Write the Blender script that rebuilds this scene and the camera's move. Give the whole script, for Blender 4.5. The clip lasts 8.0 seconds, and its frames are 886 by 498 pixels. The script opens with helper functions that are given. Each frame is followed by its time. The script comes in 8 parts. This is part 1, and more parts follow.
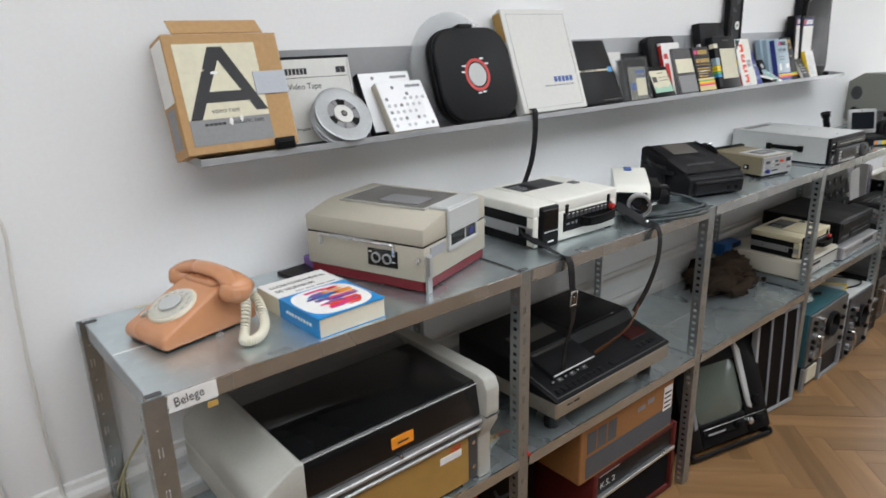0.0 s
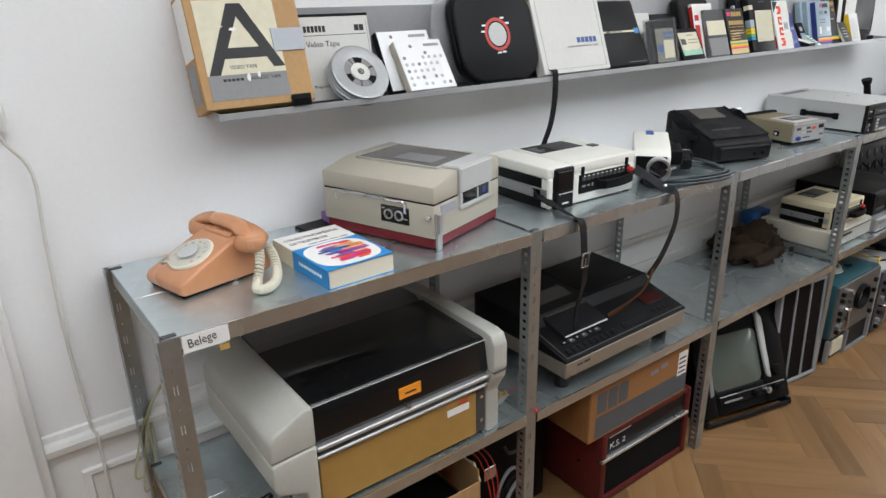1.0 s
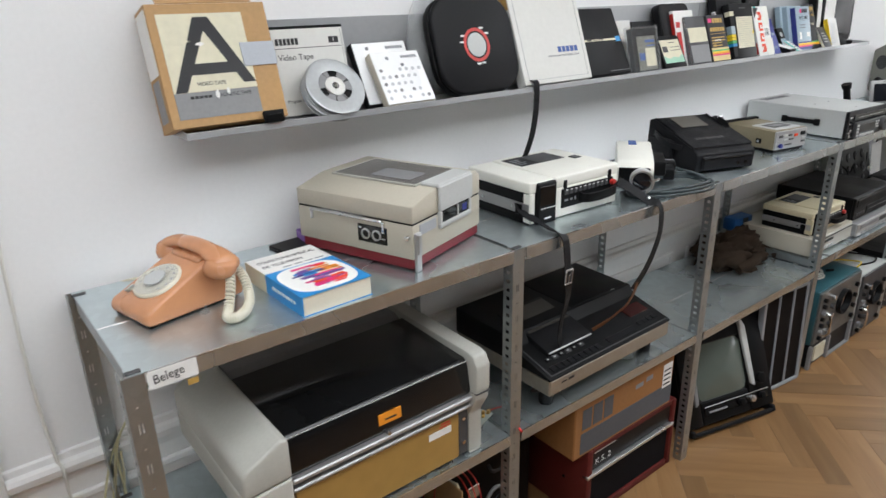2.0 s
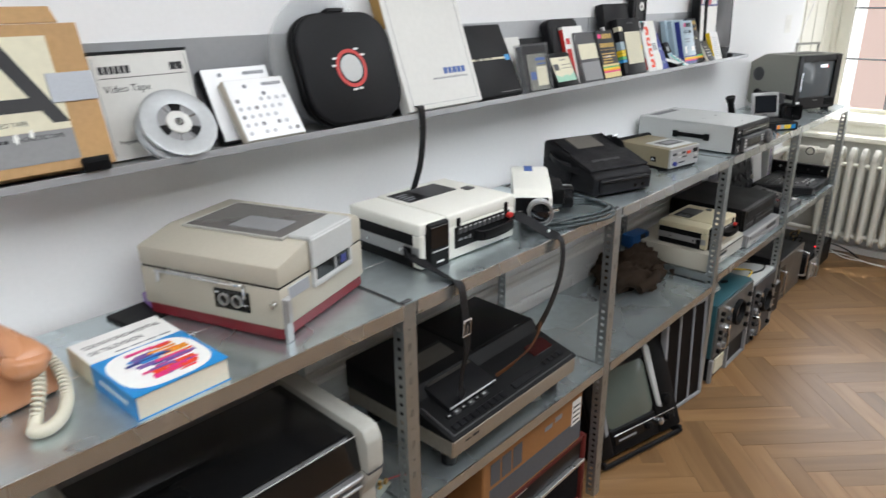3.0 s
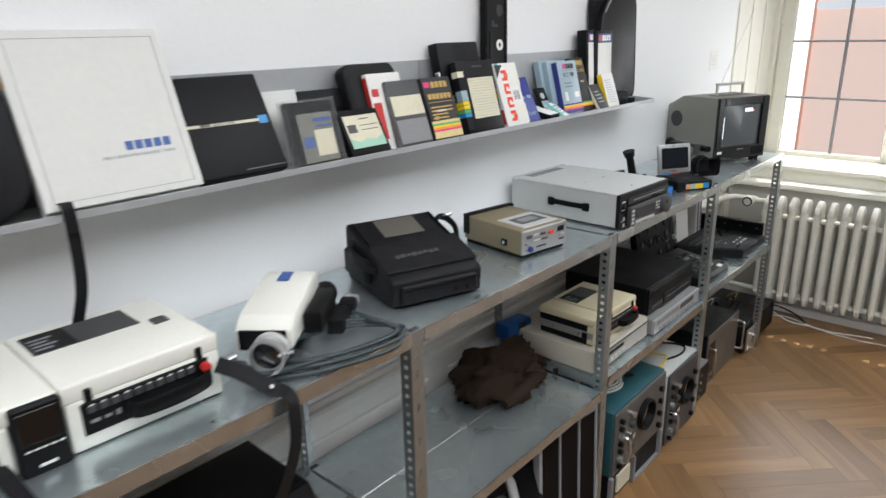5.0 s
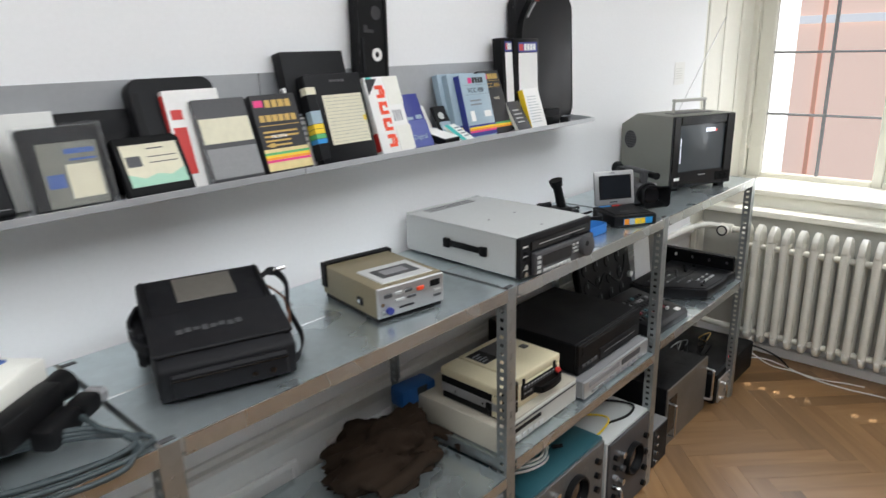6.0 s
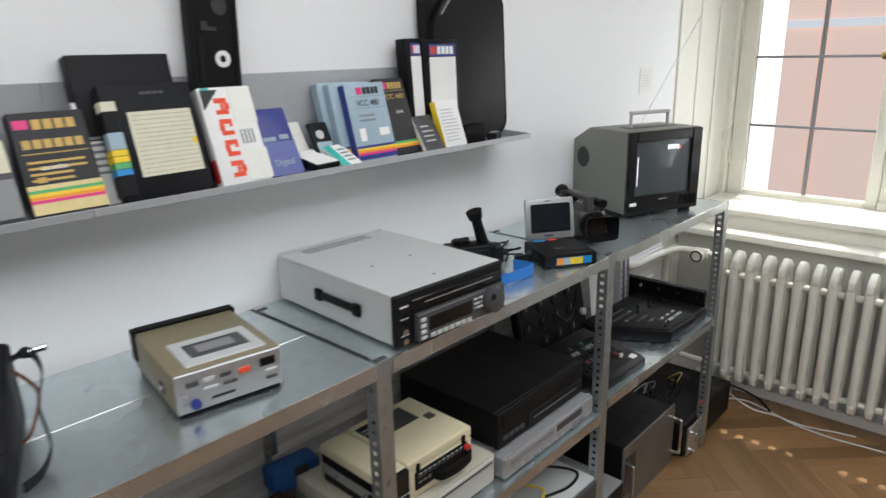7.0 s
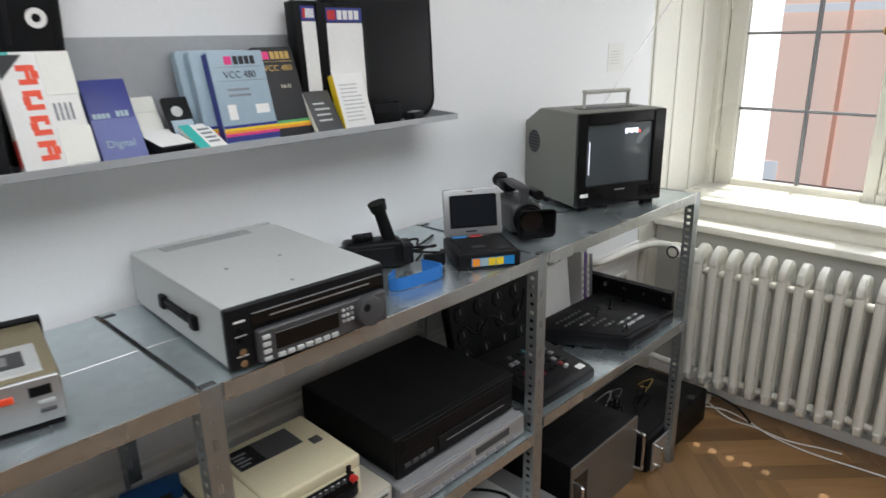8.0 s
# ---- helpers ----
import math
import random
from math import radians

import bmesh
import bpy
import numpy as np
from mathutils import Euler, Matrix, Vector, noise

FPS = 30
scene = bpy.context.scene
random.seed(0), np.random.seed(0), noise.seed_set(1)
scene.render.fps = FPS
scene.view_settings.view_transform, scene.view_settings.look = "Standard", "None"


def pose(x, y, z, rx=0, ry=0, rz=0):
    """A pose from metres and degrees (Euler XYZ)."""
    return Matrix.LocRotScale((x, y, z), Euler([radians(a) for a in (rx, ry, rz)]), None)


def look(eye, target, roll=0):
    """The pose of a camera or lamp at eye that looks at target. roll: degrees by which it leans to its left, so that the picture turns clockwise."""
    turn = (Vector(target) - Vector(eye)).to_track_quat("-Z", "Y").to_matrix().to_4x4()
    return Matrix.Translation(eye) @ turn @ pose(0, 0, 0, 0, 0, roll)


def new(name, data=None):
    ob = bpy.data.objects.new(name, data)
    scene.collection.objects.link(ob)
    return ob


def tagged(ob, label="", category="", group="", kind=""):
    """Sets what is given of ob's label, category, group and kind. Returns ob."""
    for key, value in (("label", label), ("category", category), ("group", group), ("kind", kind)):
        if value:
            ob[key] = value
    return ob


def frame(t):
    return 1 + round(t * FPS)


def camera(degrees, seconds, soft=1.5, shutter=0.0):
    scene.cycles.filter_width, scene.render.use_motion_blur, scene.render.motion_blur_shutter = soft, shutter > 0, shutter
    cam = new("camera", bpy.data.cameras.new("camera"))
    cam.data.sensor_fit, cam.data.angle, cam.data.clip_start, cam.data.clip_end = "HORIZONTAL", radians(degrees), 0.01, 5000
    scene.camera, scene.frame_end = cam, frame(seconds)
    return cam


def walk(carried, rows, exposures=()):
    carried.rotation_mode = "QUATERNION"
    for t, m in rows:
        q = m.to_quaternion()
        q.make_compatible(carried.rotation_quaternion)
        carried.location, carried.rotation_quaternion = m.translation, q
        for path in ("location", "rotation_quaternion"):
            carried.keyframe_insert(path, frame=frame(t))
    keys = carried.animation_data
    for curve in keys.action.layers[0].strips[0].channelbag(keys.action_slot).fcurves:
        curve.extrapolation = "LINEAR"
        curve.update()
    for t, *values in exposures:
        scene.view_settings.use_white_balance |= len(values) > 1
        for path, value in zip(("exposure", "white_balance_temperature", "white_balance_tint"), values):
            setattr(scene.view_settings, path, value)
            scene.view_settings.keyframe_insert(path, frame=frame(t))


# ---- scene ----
cam = camera(67.3, 8.0, 1.5, 0.4)
PATH = [
    (0, (-0.251, -1.125, 1.736), (0.966, 0.34, 1.124), -1.5),
    (0.5, (-0.234, -1.187, 1.723), (0.883, 0.328, 1.046), -1.5),
    (1, (-0.225, -1.193, 1.727), (0.884, 0.313, 1.02), -1.2),
    (2.3, (-0.128, -1.093, 1.769), (1.064, 0.341, 1.056), -1.2),
    (2.5, (-0.084, -1.049, 1.776), (1.159, 0.345, 1.058), -0.9),
    (3, (0.023, -0.989, 1.780), (1.391, 0.293, 1.08), -0.9),
    (3.5, (0.221, -1.003, 1.798), (1.625, 0.254, 1.13), -1.2),
    (4, (0.445, -1.023, 1.794), (1.861, 0.236, 1.155), -1.3),
    (4.2, (0.533, -1.018, 1.794), (1.949, 0.240, 1.151), -1.3),
    (5.3, (1.1, -0.961, 1.785), (2.527, 0.306, 1.185), -1.3),
    (5.5, (1.233, -0.976, 1.774), (2.66, 0.296, 1.189), -1.4),
    (6, (1.517, -0.993, 1.756), (2.927, 0.303, 1.179), -1.5),
    (6.5, (1.784, -0.943, 1.753), (3.187, 0.362, 1.18), -1.3),
    (7, (2.036, -0.94, 1.749), (3.444, 0.362, 1.18), -1.3),
    (7.5, (2.265, -0.979, 1.723), (3.634, 0.366, 1.159), -1.5),
    (8, (2.43, -0.982, 1.699), (3.791, 0.349, 1.089), -1.1),
]
walk(cam, [(t, look(eye, target, roll)) for t, eye, target, roll in PATH], [(0, -0.03, 6290, 9), (1, 0.03, 6290, 9), (3.5, 0.10, 6290, 9), (5.5, 0.02, 6290, 9), (6.5, -0.03, 6290, 9), (7.5, -0.19, 6290, 9), (8, -0.21, 6290, 9)])

# ---- world, sun and lights ----
SUN_UP, SUN_TURN = 63.6, 86.0     # height of the sun, and its bearing counted from +y towards +x
world = bpy.data.worlds.new("sky")
scene.world = world
world.use_nodes = True
wn = world.node_tree
sky = wn.nodes.new("ShaderNodeTexSky")
sky.sky_type, sky.sun_disc = "NISHITA", False
sky.sun_elevation, sky.sun_rotation = radians(SUN_UP), radians(SUN_TURN)
wn.links.new(sky.outputs[0], wn.nodes["Background"].inputs[0])
wn.nodes["Background"].inputs[1].default_value = 0.15


def lamp(name, kind, energy, m, colour=(1, 1, 1), size=(1, 1)):
    data = bpy.data.lights.new(name, kind)
    data.energy, data.color = energy, colour
    if kind == "AREA":
        data.shape, data.size, data.size_y = "RECTANGLE", size[0], size[1]
    ob = new(name, data)
    ob.matrix_world = m
    return ob


a, e = radians(SUN_TURN), radians(SUN_UP)
sun_way = Vector((math.sin(a) * math.cos(e), math.cos(a) * math.cos(e), math.sin(e)))
sun = lamp("sun", "SUN", 4.5, look(sun_way * 30, (0, 0, 0)), (1, 0.95, 0.86))
sun.data.angle = radians(0.5)
# area lamps in place of daylight at the seen window and an added one
lamp("window_fill_lamp", "AREA", 11, look((5.86, -0.35, 1.5), (0, -0.8, 1.1)), (0.93, 0.97, 1), (1.1, 1.1))
lamp("window_fill_lamp", "AREA", 10, look((5.86, -3.0, 1.5), (0, -2.6, 1.1)), (0.93, 0.97, 1), (1.3, 1.1))
# unseen ceiling panels, added to brighten the room evenly
ADDED_PANELS = ((-1.3, -1.35), (1.05, -1.35), (3.4, -1.35))
for lx, ly in ADDED_PANELS:
    lamp("added_ceiling_fill", "AREA", 37, look((lx, ly, 2.93), (lx, ly + 0.001, 0)), (0.925, 0.945, 0.965), (2.2, 1.8))

# ---- materials ----


def mat(name, colour, rough=0.5, metal=0.0, vary=0.12, grain=60.0, bump=0.1, blotch=3.0, coat=0.0, rvary=0.1, spec=0.5, rnd=0.0):
    """A surface with fine grain and broad unevenness, at real size."""
    m = bpy.data.materials.new(name)
    m.use_nodes = True
    t = m.node_tree
    b = t.nodes["Principled BSDF"]
    co = t.nodes.new("ShaderNodeTexCoord")
    fine, broad = t.nodes.new("ShaderNodeTexNoise"), t.nodes.new("ShaderNodeTexNoise")
    for n, s, d in ((fine, grain, 4), (broad, blotch, 3)):
        n.inputs["Scale"].default_value, n.inputs["Detail"].default_value = s, d
        t.links.new(co.outputs["Object"], n.inputs["Vector"])
    add = t.nodes.new("ShaderNodeMath")
    add.operation = "ADD"
    t.links.new(fine.outputs["Fac"], add.inputs[0])
    t.links.new(broad.outputs["Fac"], add.inputs[1])
    src = add
    if rnd:
        info = t.nodes.new("ShaderNodeObjectInfo")
        mul = t.nodes.new("ShaderNodeMath")
        mul.operation = "MULTIPLY_ADD"
        mul.inputs[1].default_value, mul.inputs[2].default_value = rnd, -rnd / 2
        t.links.new(info.outputs["Random"], mul.inputs[0])
        src = t.nodes.new("ShaderNodeMath")
        t.links.new(add.outputs[0], src.inputs[0])
        t.links.new(mul.outputs[0], src.inputs[1])
    ramp = t.nodes.new("ShaderNodeMapRange")
    ramp.inputs["From Min"].default_value, ramp.inputs["From Max"].default_value = 0.6, 1.4
    ramp.inputs["To Min"].default_value, ramp.inputs["To Max"].default_value = 1 - vary, 1 + vary
    ramp.clamp = False
    t.links.new(src.outputs[0], ramp.inputs["Value"])
    mix = t.nodes.new("ShaderNodeVectorMath")
    mix.operation = "SCALE"
    mix.inputs[0].default_value = colour
    t.links.new(ramp.outputs[0], mix.inputs["Scale"])
    t.links.new(mix.outputs[0], b.inputs["Base Color"])
    rr = t.nodes.new("ShaderNodeMapRange")
    rr.inputs["From Min"].default_value, rr.inputs["From Max"].default_value = 0.35, 0.65
    rr.inputs["To Min"].default_value, rr.inputs["To Max"].default_value = max(rough - rvary, 0.03), min(rough + rvary, 1)
    t.links.new(broad.outputs["Fac"], rr.inputs["Value"])
    t.links.new(rr.outputs[0], b.inputs["Roughness"])
    b.inputs["Metallic"].default_value = metal
    b.inputs["Coat Weight"].default_value = coat
    b.inputs["Specular IOR Level"].default_value = spec
    if bump:
        bp = t.nodes.new("ShaderNodeBump")
        bp.inputs["Strength"].default_value, bp.inputs["Distance"].default_value = bump, 0.001
        t.links.new(fine.outputs["Fac"], bp.inputs["Height"])
        t.links.new(bp.outputs[0], b.inputs["Normal"])
    return m


def steel(name, colour, rough, spangle):
    """Galvanised sheet: crystals of zinc and dull streaks."""
    m = mat(name, colour, rough, 0.85, 0.06, 25, 0.02, 3, rvary=0.06)
    t = m.node_tree
    b = t.nodes["Principled BSDF"]
    v = t.nodes.new("ShaderNodeTexVoronoi")
    v.inputs["Scale"].default_value = spangle
    co = t.nodes.new("ShaderNodeTexCoord")
    t.links.new(co.outputs["Object"], v.inputs["Vector"])
    bw = t.nodes.new("ShaderNodeRGBToBW")
    t.links.new(v.outputs["Color"], bw.inputs[0])
    sc = t.nodes.new("ShaderNodeMapRange")
    sc.inputs["To Min"].default_value, sc.inputs["To Max"].default_value = 0.94, 1.05
    t.links.new(bw.outputs[0], sc.inputs["Value"])
    old = b.inputs["Base Color"].links[0].from_socket
    mul = t.nodes.new("ShaderNodeVectorMath")
    mul.operation = "SCALE"
    t.links.new(old, mul.inputs[0])
    t.links.new(sc.outputs[0], mul.inputs["Scale"])
    t.links.new(mul.outputs[0], b.inputs["Base Color"])
    return m


def glow(name, colour, strength):
    m = bpy.data.materials.new(name)
    m.use_nodes = True
    b = m.node_tree.nodes["Principled BSDF"]
    b.inputs["Base Color"].default_value = (*colour, 1)
    b.inputs["Emission Color"].default_value = (*colour, 1)
    b.inputs["Emission Strength"].default_value = strength
    return m


def clear(name, colour=(1, 1, 1), rough=0.02, alpha=0.15):
    m = mat(name, colour, rough, 0, 0.03, 40, 0, 4, rvary=0.02)
    m.node_tree.nodes["Principled BSDF"].inputs["Alpha"].default_value = alpha
    return m


def glass(name, colour=(1, 1, 1)):
    m = bpy.data.materials.new(name)
    m.use_nodes = True
    b = m.node_tree.nodes["Principled BSDF"]
    b.inputs["Base Color"].default_value = (*colour, 1)
    b.inputs["Transmission Weight"].default_value = 1
    b.inputs["Roughness"].default_value = 0.0
    b.inputs["IOR"].default_value = 1.02
    return m


def wood(name, c1, c2, rough=0.35, rnd=0.5, island=False):
    """Oiled oak with grain along the piece's x, each piece a little different."""
    m = bpy.data.materials.new(name)
    m.use_nodes = True
    t = m.node_tree
    b = t.nodes["Principled BSDF"]
    co, mp, info = t.nodes.new("ShaderNodeTexCoord"), t.nodes.new("ShaderNodeMapping"), t.nodes.new("ShaderNodeObjectInfo")
    mp.inputs["Scale"].default_value = (2, 16, 6)
    t.links.new(co.outputs["Object"], mp.inputs["Vector"])
    off = t.nodes.new("ShaderNodeVectorMath")
    off.operation = "SCALE"
    off.inputs[0].default_value = (31, 17, 5)
    t.links.new(info.outputs["Random"], off.inputs["Scale"])
    t.links.new(off.outputs[0], mp.inputs["Location"])
    n = t.nodes.new("ShaderNodeTexNoise")
    n.inputs["Scale"].default_value, n.inputs["Detail"].default_value, n.inputs["Distortion"].default_value = 1.2, 6, 0.6
    t.links.new(mp.outputs[0], n.inputs["Vector"])
    cr = t.nodes.new("ShaderNodeValToRGB")
    cr.color_ramp.elements[0].position, cr.color_ramp.elements[1].position = 0.3, 0.72
    cr.color_ramp.elements[0].color, cr.color_ramp.elements[1].color = (*c1, 1), (*c2, 1)
    t.links.new(n.outputs["Fac"], cr.inputs[0])
    hs = t.nodes.new("ShaderNodeHueSaturation")
    mr = t.nodes.new("ShaderNodeMapRange")
    mr.inputs["To Min"].default_value, mr.inputs["To Max"].default_value = 1 - rnd / 2, 1 + rnd / 2
    t.links.new(t.nodes.new("ShaderNodeNewGeometry").outputs["Random Per Island"] if island else info.outputs["Random"], mr.inputs["Value"])
    t.links.new(mr.outputs[0], hs.inputs["Value"])
    t.links.new(cr.outputs[0], hs.inputs["Color"])
    t.links.new(hs.outputs[0], b.inputs["Base Color"])
    b.inputs["Roughness"].default_value = rough
    bp = t.nodes.new("ShaderNodeBump")
    bp.inputs["Strength"].default_value, bp.inputs["Distance"].default_value = 0.15, 0.001
    t.links.new(n.outputs["Fac"], bp.inputs["Height"])
    t.links.new(bp.outputs[0], b.inputs["Normal"])
    return m


# unseen closing walls kept dark so that little light bounces under the shelves
BACKW = mat("bounce_cutting_grey", (0.22, 0.22, 0.215), 0.75, 0, 0.05, 40, 0.2, 1.0)
WALL = mat("wall_paint", (0.85, 0.85, 0.85), 0.7, 0, 0.025, 90, 0.25, 1.2)
CREAM = mat("cream_gloss_paint", (0.79, 0.77, 0.68), 0.35, 0, 0.03, 50, 0.1, 2.0)
WHITE = mat("white_gloss_paint", (0.80, 0.79, 0.77), 0.4, 0, 0.03, 50, 0.1, 2.0)
RADP = mat("radiator_enamel", (0.76, 0.74, 0.66), 0.35, 0, 0.05, 60, 0.15, 3.0)
ZINC = steel("galvanised_sheet", (0.60, 0.67, 0.69), 0.30, 45)
ZINCP = steel("galvanised_post", (0.40, 0.43, 0.435), 0.36, 60)
RAIL = steel("galvanised_rail", (0.52, 0.54, 0.535), 0.26, 60)
LEDGE = mat("grey_lacquered_steel", (0.42, 0.43, 0.44), 0.38, 0.3, 0.05, 60, 0.05)
OAK = wood("oak_parquet", (0.205, 0.108, 0.043), (0.275, 0.158, 0.070), 0.30, 0.55)
OAKSTUFF = wood("oak_parquet_far", (0.205, 0.108, 0.043), (0.275, 0.158, 0.070), 0.30, 0.55, True)
GAP = mat("floor_joint", (0.10, 0.055, 0.025), 0.8)
BLACK = mat("black_plastic", (0.006, 0.006, 0.0065), 0.42, 0, 0.2, 200, 0.25, spec=0.14)
BLACKG = mat("glossy_black", (0.006, 0.006, 0.0065), 0.14, 0, 0.15, 30, 0.02)
CHAR = mat("charcoal_plastic", (0.010, 0.010, 0.0112), 0.46, 0, 0.18, 150, 0.2, spec=0.15)
GREYD = mat("dark_grey_plastic", (0.055, 0.055, 0.058), 0.5, 0, 0.12, 120, 0.15)
GREYM = mat("mid_grey_plastic", (0.24, 0.24, 0.245), 0.5, 0, 0.1, 120, 0.15)
FRONTM = mat("worn_front_metal", (0.13, 0.13, 0.125), 0.45, 0.3, 0.25, 60, 0.1, 12.0)
GREYL = mat("light_grey_paint", (0.50, 0.51, 0.50), 0.48, 0, 0.06, 150, 0.15)
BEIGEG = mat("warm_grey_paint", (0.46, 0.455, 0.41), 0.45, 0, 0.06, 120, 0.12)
TAUPE = mat("taupe_casing", (0.47, 0.435, 0.355), 0.5, 0, 0.05, 150, 0.15)
OFFW = mat("offwhite_plastic", (0.80, 0.79, 0.72), 0.38, 0, 0.04, 120, 0.1)
IVORY = mat("ivory_plastic", (0.70, 0.66, 0.53), 0.4, 0, 0.06, 120, 0.1)
CREAMP = mat("cream_casing", (0.66, 0.59, 0.40), 0.42, 0, 0.06, 120, 0.1)
PHONE = mat("salmon_bakelite", (0.57, 0.265, 0.13), 0.28, 0, 0.06, 40, 0.03, coat=0.15)
REELM = mat("reel_aluminium", (0.42, 0.435, 0.44), 0.42, 0.6, 0.08, 90, 0.05)
ALU = mat("brushed_aluminium", (0.68, 0.68, 0.68), 0.32, 0.9, 0.08, 90, 0.05)
CHROME = mat("chrome", (0.70, 0.70, 0.70), 0.2, 1.0, 0.05, 60, 0)
SILVER = mat("silver_paint", (0.42, 0.42, 0.42), 0.38, 0.6, 0.06, 150, 0.05)
TAN = mat("tan_casing", (0.22, 0.185, 0.115), 0.5, 0, 0.1, 120, 0.2)
GOLD = mat("gold_brown_panel", (0.40, 0.24, 0.065), 0.5, 0.15, 0.1, 25, 0.05, 4.0)
CARD = mat("cardboard", (0.46, 0.28, 0.125), 0.8, 0, 0.12, 90, 0.3, 6.0)
CARDO = mat("orange_carton", (0.30, 0.135, 0.042), 0.75, 0, 0.1, 70, 0.2, 5.0)
PAPER = mat("paper", (0.82, 0.81, 0.78), 0.75, 0, 0.04, 90, 0.15, 8.0)
PAPERY = mat("yellowed_paper", (0.70, 0.66, 0.50), 0.75, 0, 0.08, 60, 0.1, 8.0)
PAGES = mat("page_edges", (0.72, 0.67, 0.54), 0.85, 0, 0.05, 200, 0.1, 6.0)
BOXW = mat("grey_white_carton", (0.67, 0.665, 0.63), 0.6, 0, 0.05, 60, 0.1, 5.0)
RED = mat("red_plastic", (0.55, 0.03, 0.025), 0.4, 0, 0.1)
DRED = mat("dark_red_trim", (0.17, 0.010, 0.018), 0.45, 0, 0.12)
MAROON = mat("maroon_leatherette", (0.10, 0.014, 0.012), 0.5, 0, 0.2, 150, 0.4, spec=0.25)
BLUE = mat("blue_print", (0.02, 0.25, 0.60), 0.4, 0, 0.06)
NAVY = mat("navy_print", (0.025, 0.035, 0.22), 0.4, 0, 0.08)
STRAPB = mat("blue_strap", (0.02, 0.16, 0.50), 0.6, 0, 0.12, 300, 0.4)
SKYB = mat("pale_blue_print", (0.33, 0.43, 0.50), 0.4, 0, 0.06)
ORANGE = mat("orange_print", (0.85, 0.30, 0.02), 0.5, 0, 0.06)
YELLOW = mat("yellow_print", (0.85, 0.60, 0.02), 0.5, 0, 0.06)
PINK = mat("magenta_print", (0.75, 0.04, 0.22), 0.5, 0, 0.06)
PURPLE = mat("purple_print", (0.20, 0.10, 0.35), 0.5, 0, 0.08)
GREEN = mat("green_print", (0.10, 0.42, 0.14), 0.5, 0, 0.06)
MINT = mat("mint_print", (0.35, 0.60, 0.45), 0.5, 0, 0.06)
TURQ = mat("turquoise_print", (0.05, 0.45, 0.40), 0.5, 0, 0.06)
TEAL = mat("teal_hammer_paint", (0.022, 0.090, 0.110), 0.4, 0.1, 0.12, 120, 0.3)
TAPE = mat("grey_duct_tape", (0.38, 0.40, 0.43), 0.45, 0.2, 0.06, 200, 0.3)
INK = mat("black_ink", (0.02, 0.02, 0.022), 0.6, 0, 0.1, bump=0)
FACEW = mat("silvery_white_card", (0.86, 0.865, 0.87), 0.32, 0, 0.03, 60, 0.05)
DOT = mat("pale_grey_ink", (0.50, 0.51, 0.53), 0.6, 0, 0.06, bump=0)
INKG = mat("grey_ink", (0.22, 0.23, 0.25), 0.6, 0, 0.1, bump=0)
INKD = mat("dark_grey_ink", (0.085, 0.09, 0.10), 0.7, 0, 0.12, 80, 0)
INKW = mat("white_ink", (0.80, 0.80, 0.78), 0.6, 0, 0.05, bump=0)
INKB = mat("blue_ink", (0.06, 0.12, 0.35), 0.6, 0, 0.1, bump=0)
GILT = mat("gold_ink", (0.55, 0.36, 0.10), 0.5, 0.2, 0.08, bump=0)
REDINK = mat("red_ink", (0.80, 0.07, 0.02), 0.5, 0, 0.05, bump=0)
NYLON = mat("black_nylon", (0.009, 0.009, 0.0105), 0.55, 0, 0.25, 600, 0.6, 12.0, spec=0.2)
LEATHER = mat("brown_leather", (0.12, 0.045, 0.015), 0.55, 0, 0.2, 150, 0.4)
CLOTH = mat("dark_brown_cloth", (0.034, 0.023, 0.016), 0.95, 0, 0.2, 400, 0.7, spec=0.1)
CABLE = mat("grey_cable", (0.035, 0.048, 0.052), 0.45, 0, 0.1)
CABLEW = mat("white_cable", (0.70, 0.69, 0.64), 0.45, 0, 0.06)
CABLEY = mat("yellowed_cable", (0.52, 0.48, 0.30), 0.5, 0, 0.1)
SCREEN = mat("picture_tube_glass", (0.012, 0.014, 0.018), 0.12, 0, 0.05, 10, 0, spec=0.3)
SCREENG = mat("old_tube_glass", (0.105, 0.125, 0.108), 0.14, 0, 0.05, 10, 0, coat=0.5)
TUBEG = mat("monitor_tube_glass", (0.075, 0.088, 0.095), 0.10, 0, 0.05, 10, 0, coat=0.5)
LENS = mat("lens_glass", (0.01, 0.01, 0.013), 0.05, 0, 0.05, 10, 0, coat=0.6)
CLEARP = clear("clear_plastic", (0.66, 0.68, 0.69), 0.10, 0.16)
CLEARC = clear("clear_case_plastic", (0.55, 0.56, 0.56), 0.10, 0.03)
SMOKE = clear("smoked_plastic", (0.16, 0.15, 0.145), 0.08, 0.88)
GLASS = glass("window_glass")
BRASS = mat("brass", (0.55, 0.38, 0.10), 0.25, 1.0, 0.06)
STUCCO = mat("glowing_salmon_stucco", (0.62, 0.37, 0.29), 0.9, 0, 0.05, 8, 0.3, 0.6)
# the stucco emits, since the sun leaves this house front dark
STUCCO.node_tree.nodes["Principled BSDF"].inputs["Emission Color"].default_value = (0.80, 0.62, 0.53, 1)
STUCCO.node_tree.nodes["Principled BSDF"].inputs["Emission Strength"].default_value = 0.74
STONE = mat("glowing_pale_stone", (0.62, 0.61, 0.58), 0.85, 0, 0.06, 8, 0.3, 0.6)
COPPER = mat("glowing_copper", (0.42, 0.20, 0.14), 0.5, 0.3, 0.15, 20, 0.05)
BRIGHT = mat("reveal_glow_white", (0.80, 0.80, 0.78), 0.9, 0, 0.03, 4, 0.1, 0.5)
